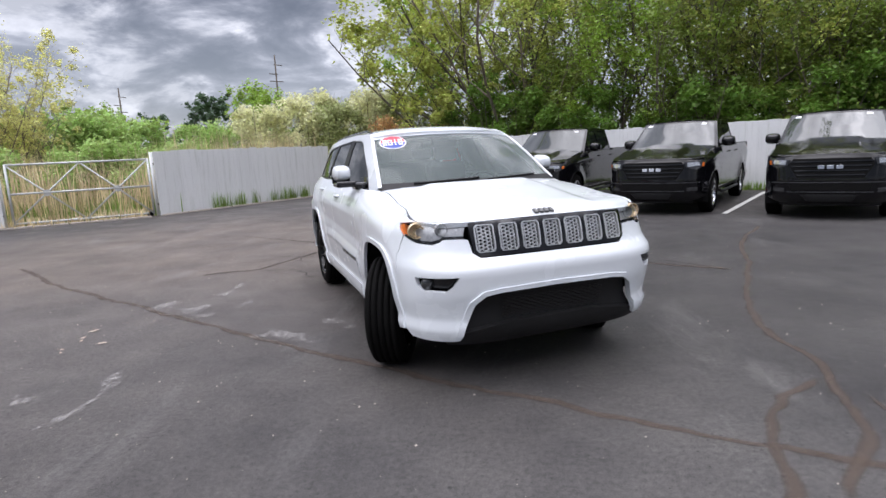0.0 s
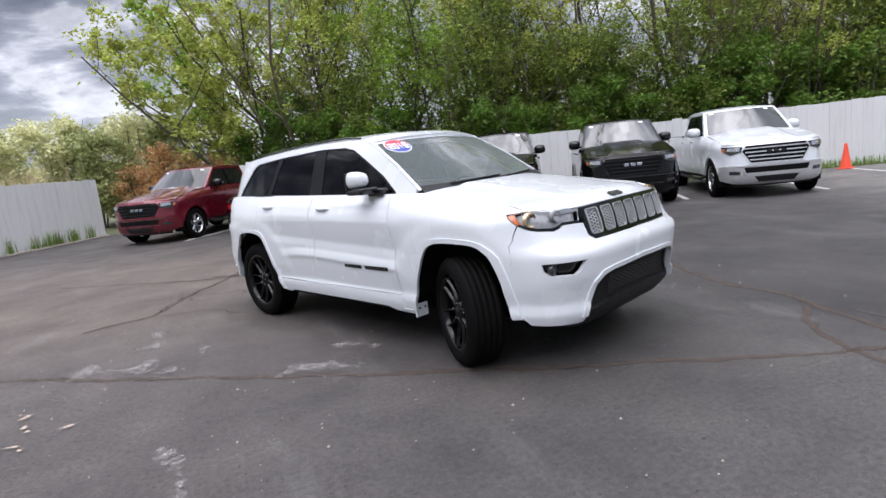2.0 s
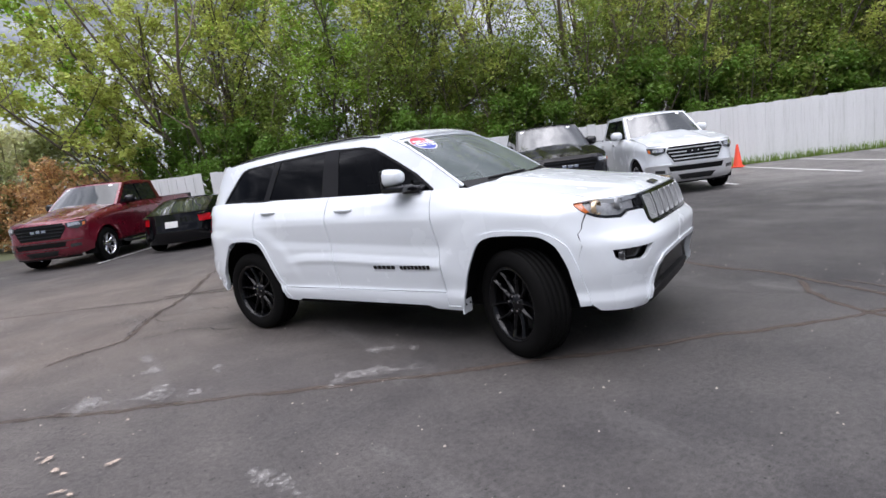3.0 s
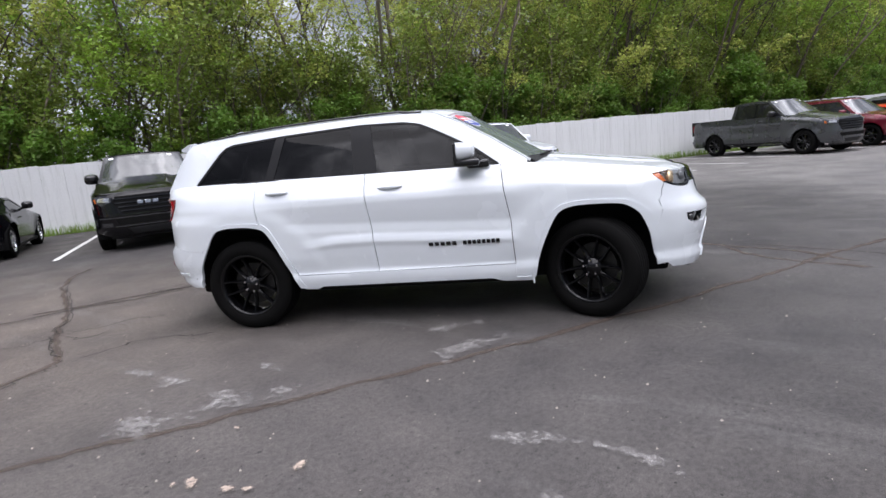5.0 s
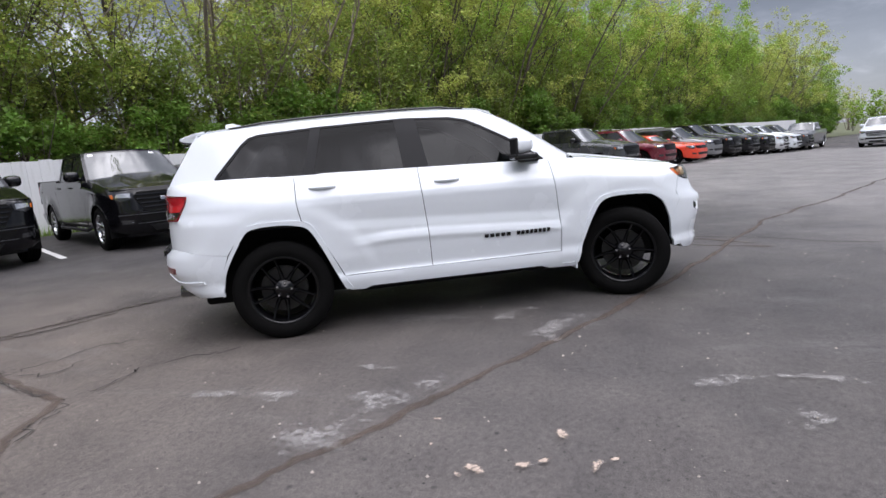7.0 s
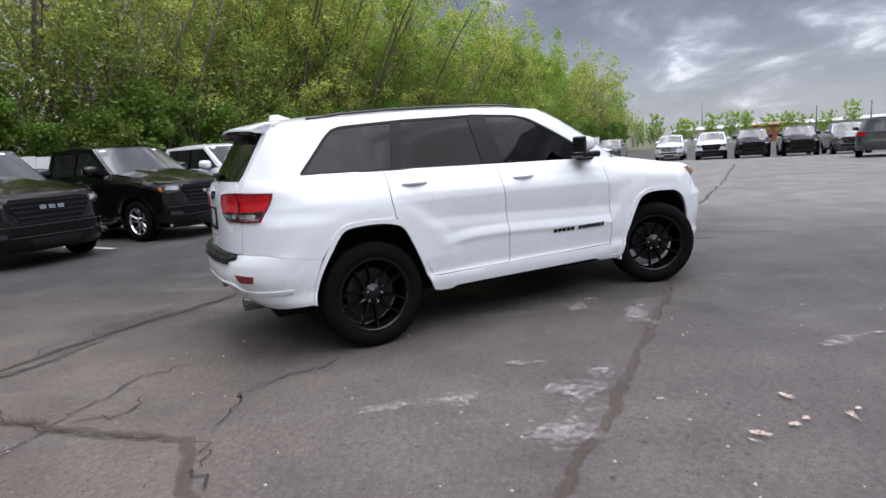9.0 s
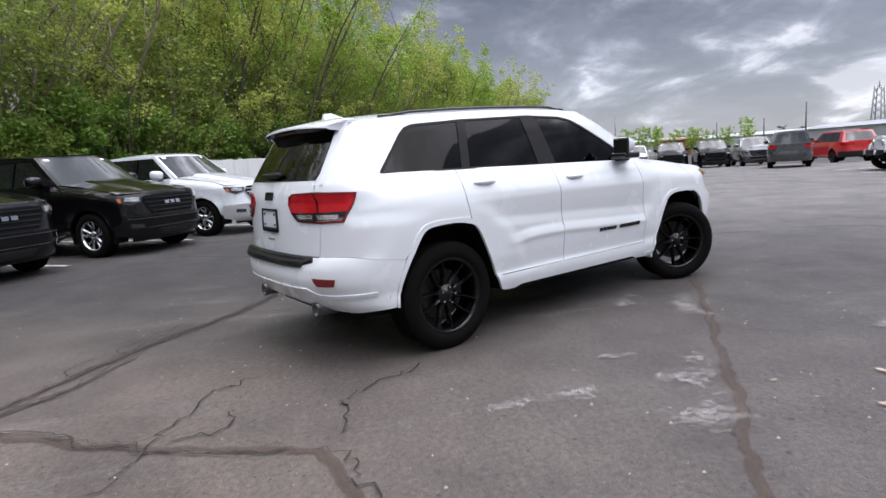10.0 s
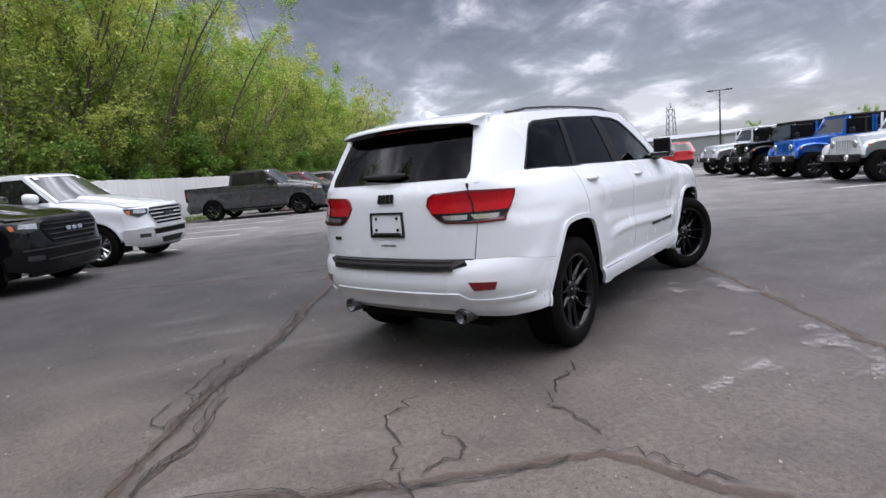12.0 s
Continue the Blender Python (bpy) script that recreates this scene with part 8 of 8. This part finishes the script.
kinds = [
    make_tree("slender multi-stemmed tree with thin spring foliage", 11, 14.0, 4, 0.22, 10500, 0.132, LEAFB, BARKD, bare=0.10, scatter=0.30),
    make_tree("slender multi-stemmed tree with fresh green foliage", 23, 13.0, 3, 0.26, 12500, 0.136, LEAFA, BARKD, bare=0.08, scatter=0.34),
    make_tree("leaning dark-stemmed tree with sparse young leaves", 37, 13.5, 5, 0.36, 6000, 0.128, LEAFB, BARK, bare=0.14, scatter=0.26),
    make_tree("full bright green tree", 41, 13.0, 4, 0.26, 13500, 0.146, LEAFA, BARKD, bare=0.06, scatter=0.40),
    make_tree("tall tree with bare upper stems", 59, 15.0, 4, 0.20, 5000, 0.128, LEAFB, BARK, bare=0.18, scatter=0.26),
]
thin = make_tree("far green tree beyond the lot", 61, 13.0, 4, 0.26, 2600, 0.42, LEAFA, BARKD, bare=0.06, scatter=0.55)
saplings = [
    make_tree("young multi-stemmed tree leafed down to the fence", 211, 7.2, 5, 0.22, 7500, 0.125, LEAFF, BARK, bare=0.04, scatter=0.40),
    make_tree("young bright green tree leafed down to the fence", 223, 6.4, 5, 0.26, 7500, 0.125, LEAFF, BARK, bare=0.04, scatter=0.42),
]
shrubs = [
    make_shrub("dense green understory shrub behind the fence", 3, 3.8, 2.6, 5200, 0.125, LEAFC),
    make_shrub("leafy olive green shrub behind the fence", 8, 4.6, 2.8, 6000, 0.125, LEAFC),
    make_shrub("deep green bushy shrub", 15, 3.2, 2.4, 4600, 0.118, LEAFC),
]
GROUP_T, GROUP_S = "belt of trees behind the fence", "shrubs behind the fence"
rng = random.Random(2)
first = {}


def put(src, x, y, scale, group, turn=None, label=""):
    m = place(src, x, y, rng.uniform(0, 360) if turn is None else turn, scale)
    if src not in first:
        first[src] = True
        src.matrix_basis = m
        t = src
    else:
        t = copy_thing(src, m @ Matrix.Diagonal((*[1 / k for k in src.scale], 1)))
    tagged(t, label, group=group)
    return t


a = -13.5
while a < 93:
    for n0, n1, gap, keep in ((22.6, 24.0, 1.0, 1.0), (25.0, 27.4, 1.3, 0.85), (28.5, 33.0, 1.6, 0.7)):
        share = 0.35 if a < -8 else 1.0 if a < 1 else 0.6 if a < 14 else 1.0
        if rng.random() < (keep if n0 < 23 else keep * share):
            p = row(a + rng.uniform(-1, 1), rng.uniform(n0, n1))
            w = (2, 4, 2, 0, 4, 2) if a < -7 else (0, 1, 2, 1, 0, 0) if a < 1 else (2, 4, 0, 2, 1, 0) if a < 14 else ((0, 1, 4, 1, 0, 2) if a < 28 else (3, 3, 1, 3, 1, 0) if a < 56 else (0, 3, 0, 2, 1, 0))
            put(kinds[w[rng.randrange(6)]] if not (n0 > 28 and a > 12) else thin, p.x, p.y, rng.uniform(0.78, 1.0) * (1.0 if a < 20 else 0.94 if a < 84 else 0.78), GROUP_T)
    a += rng.uniform(1.9, 2.7) if a < 30 else (rng.uniform(2.6, 3.6) if a < 60 else rng.uniform(3.4, 4.4))
a = -13.0
while a < 62:
    p = row(a, rng.uniform(22.3, 23.4))
    if (a < -8 and rng.random() < 0.6) or (1 < a < 12 and rng.random() < 0.4):
        a += 1.9
        continue
    put(saplings[rng.randrange(2)], p.x, p.y, rng.uniform(0.8, 1.12), GROUP_T)
    a += rng.uniform(1.5, 2.3) if a < 30 else rng.uniform(2.2, 3.4)
a = -14.5
while a < 90:
    p = row(a, rng.uniform(21.3, 21.9))
    put(shrubs[rng.randrange(3)], p.x, p.y, rng.uniform(0.75, 1.15), GROUP_S)
    if rng.random() < 0.75:
        p = row(a + 0.7, rng.uniform(22.6, 25.5))
        put(shrubs[rng.randrange(3)], p.x, p.y, rng.uniform(1.0, 1.45), GROUP_S)
    a += rng.uniform(1.4, 2.0) if a < 40 else rng.uniform(2.6, 3.4)

# low thin growth where the belt runs out
for k in range(7):
    p = row(93.0 + 2.9 * k + rng.uniform(-0.8, 0.8), rng.uniform(21.5, 27.0))
    put(kinds[(0, 2, 4)[k % 3]], p.x, p.y, rng.uniform(0.36, 0.48), GROUP_T)

# the spreading tree at the end of the belt, reaching out over the corner
for k, (aa, nn, sc) in enumerate(((-14.2, 22.6, 0.86), (-15.0, 25.5, 0.95), (-12.5, 24.0, 1.0))):
    p = row(aa, nn)
    t = make_tree("spreading light green tree at the corner of the lot", (71, 72, 84)[k], 11.5, 4, 0.30, 9000, 0.19, LEAFB if k != 1 else LEAFA, BARKD, lean=(-0.42, 0.05), bare=0.14, scatter=0.28)
    t.matrix_basis = pose(p.x, p.y, 0) @ Matrix.Scale(sc, 4)
    tagged(t, group=GROUP_T)

# blossom shrubs, green scrub and a tall tree beyond the gate
bl = make_shrub("cream-blossomed shrub behind the weathered fence", 91, 5.2, 4.6, 9000, 0.17, BLOSSOM, 12, 60)
put(bl, -9.3, 30.2, 1.0, "blossom shrubs")
put(bl, -6.6, 31.8, 1.02, "blossom shrubs")
put(bl, -11.6, 29.0, 0.86, "blossom shrubs")
ol = make_shrub("olive green shrub behind the weathered fence", 97, 4.6, 4.0, 6500, 0.16, LEAFD, 10, 50)
put(ol, -7.6, 29.3, 0.95, "olive shrubs")
put(ol, -4.6, 31.5, 1.05, "olive shrubs")
gs = make_shrub("bright green scrub beyond the gate", 101, 3.6, 3.8, 5200, 0.17, LEAFE, 9, 44)
for x, y, s in ((-13.2, 26.5, 0.95), (-15.2, 24.6, 1.0), (-17.4, 23.5, 1.1), (-12.6, 24.0, 0.7), (-20.0, 22.5, 1.15), (-11.5, 31, 0.9), (-19, 27, 1.2), (-13.6, 18.2, 0.62), (-11.4, 20.2, 0.60), (-15.6, 17.0, 0.66), (-12.4, 19.0, 0.7)):
    put(gs, x, y, s, "green scrub")
rs = make_shrub("rusty brown dry shrub behind the fence", 103, 3.4, 3.4, 3600, 0.15, RUSTL, 10, 40)
put(rs, -4.3, 27.8, 0.95, "rusty shrubs")
put(rs, -2.4, 27.6, 0.80, "rusty shrubs")
put(rs, -5.8, 28.4, 0.75, "rusty shrubs")
pale = make_tree("pale tree with young leaves beyond the gate", 307, 11.0, 5, 0.24, 6500, 0.16, PALEL, BARK, bare=0.12, scatter=0.26)
for x, y, s in ((-18.6, 20.6, 0.66), (-21.0, 20.0, 0.72), (-19.6, 21.5, 0.64), (-17.6, 19.6, 0.50), (-20.2, 19.2, 0.62), (-22.5, 21.5, 0.75), (-16.9, 20.6, 0.40)):
    put(pale, x, y, s, "trees beyond the gate")


# reeds and verge
def blades(count, region, h0, h1, width, seed, bend=0.25):
    rng = random.Random(seed)
    g = Geo()
    for _ in range(count):
        x, y = region(rng)
        h, az, b = rng.uniform(h0, h1), rng.uniform(0, 6.28), rng.gauss(0, bend)
        dx, dy = math.cos(az), math.sin(az)
        w = width * rng.uniform(0.6, 1.3)
        g.add([(x - dy * w, y + dx * w, -0.02), (x + dy * w, y - dx * w, -0.02), (x + dx * b * h * 0.35 + dy * w * 0.7, y + dy * b * h * 0.35 - dx * w * 0.7, h * 0.6), (x + dx * b * h * 0.35 - dy * w * 0.7, y + dy * b * h * 0.35 + dx * w * 0.7, h * 0.6), (x + dx * b * h, y + dy * b * h, h)], [(0, 1, 2, 3), (3, 2, 4)])
    return g


def along(p, q, w0, w1):
    p, q = Vector((*p[:2], 0)), Vector((*q[:2], 0))
    u = (q - p).normalized()
    s = Vector((-u.y, u.x, 0))

    def pick(rng):
        c = p + (q - p) * rng.random() + s * rng.uniform(w0, w1)
        return c.x, c.y
    return pick


tagged(part("reed_bed", blades(3400, along((-16.5, 12.2), (-9.2, 17.2), 0.5, 6.5), 0.8, 2.3, 0.013, 1, 0.28), DRYGRASS), "tall dry straw-coloured reeds behind the gate", kind="stuff")
tagged(part("reed_patch", blades(900, along((-9.0, 19.6), (-5.5, 26.0), 2.5, 5.0), 2.0, 3.1, 0.012, 2, 0.15), DRYGRASS), "tall dry reeds behind the weathered fence", kind="stuff")
tagged(part("weeds", blades(1500, along((-15.0, 13.2), (-9.2, 17.2), 0.2, 4.0), 0.3, 0.8, 0.014, 3, 0.3), GRASS), "green weeds behind the gate", kind="stuff")
rng2 = random.Random(9)
clump_at = [(rng2.random() ** 0.8, rng2.uniform(0.3, 0.8)) for _ in range(13)]


def foot(rng):
    t, s = clump_at[rng.randrange(13)]
    t = min(0.98, max(0.12, 0.25 + 0.7 * t + rng.gauss(0, 0.014)))
    return -9.75 + 3.37 * t + 0.08 + rng.uniform(0.0, 0.10), 16.85 + 6.5 * t - 0.06 - rng.uniform(0.0, 0.05)


tagged(part("fence_foot_weeds", blades(620, foot, 0.06, 0.58, 0.009, 4, 0.22), GRASS), "green weeds at the foot of the weathered fence", kind="stuff")
tagged(part("verge_grass", blades(9000, along(row(-15.5, 19.15), row(40, 19.15), -0.22, 0.18), 0.05, 0.32, 0.011, 5, 0.4), GRASS), "rough green verge along the fence", kind="stuff")
tagged(part("gate_litter", blades(700, along((-12.9, 14.3), (-9.8, 16.4), -0.1, 0.6), 0.05, 0.35, 0.012, 6, 0.7), DRYGRASS), "dry grass litter under the gate", kind="stuff")

# distant woods round the far side
for k in range(26):
    b = -20.5 - 17.5 * (k / 25) + rng.uniform(-0.6, 0.6)
    x, y, z = far(b, rng.uniform(92, 130), (-5.5, 7.0))
    t = put(thin, x, y, rng.uniform(0.26, 0.36) if b > -33 else rng.uniform(0.20, 0.32), "far trees", label="far green tree beyond the lot")
for b, d, s in ((-47.2, 150, 0.5), (-39.0, 140, 0.5), (-54.5, 140, 0.62), (-60.5, 120, 0.55), (-62.5, 118, 0.6), (-64.5, 115, 0.62), (-67, 110, 0.6)):
    x, y, z = far(b, d, (-5.3, 8.4))
    put(thin, x, y, s * (0.6 if b < -45 else 0.9), "far trees", label="far green tree beyond the lot")
cf = make_tree("dark green conifer far beyond the lot", 131, 9.0, 1, 0.02, 2500, 0.30, CONIF, BARKD, bare=0.05, scatter=0.25)
for b, d, s in ((119.5, 75, 0.95), (118.0, 78, 1.05), (110.0, 80, 1.0), (116.8, 85, 1.05), (121.5, 80, 0.85), (-41.0, 160, 0.5), (-42.0, 160, 0.45)):
    x, y, z = far(b, d, (0.6, 0.7))
    put(cf, x, y, s, "far conifers")
for b, d, s in ((113.5, 62, 0.62), (114.6, 66, 0.66), (112.4, 60, 0.58), (122.0, 60, 0.4), (125, 55, 0.42), (128, 52, 0.45)):
    x, y, z = far(b, d, (0.6, 0.7))
    put(thin, x, y, s, "far trees", label="far green tree beyond the fence")
# foliage closing the place behind the camera
for k in range(22):
    b = 150 + 120 * k / 21
    x, y, z = far(b, rng.uniform(55, 75), (0, 0))
    put(thin, x, y, rng.uniform(0.7, 1.0), "trees round the lot", label="green tree on the far side of the lot")
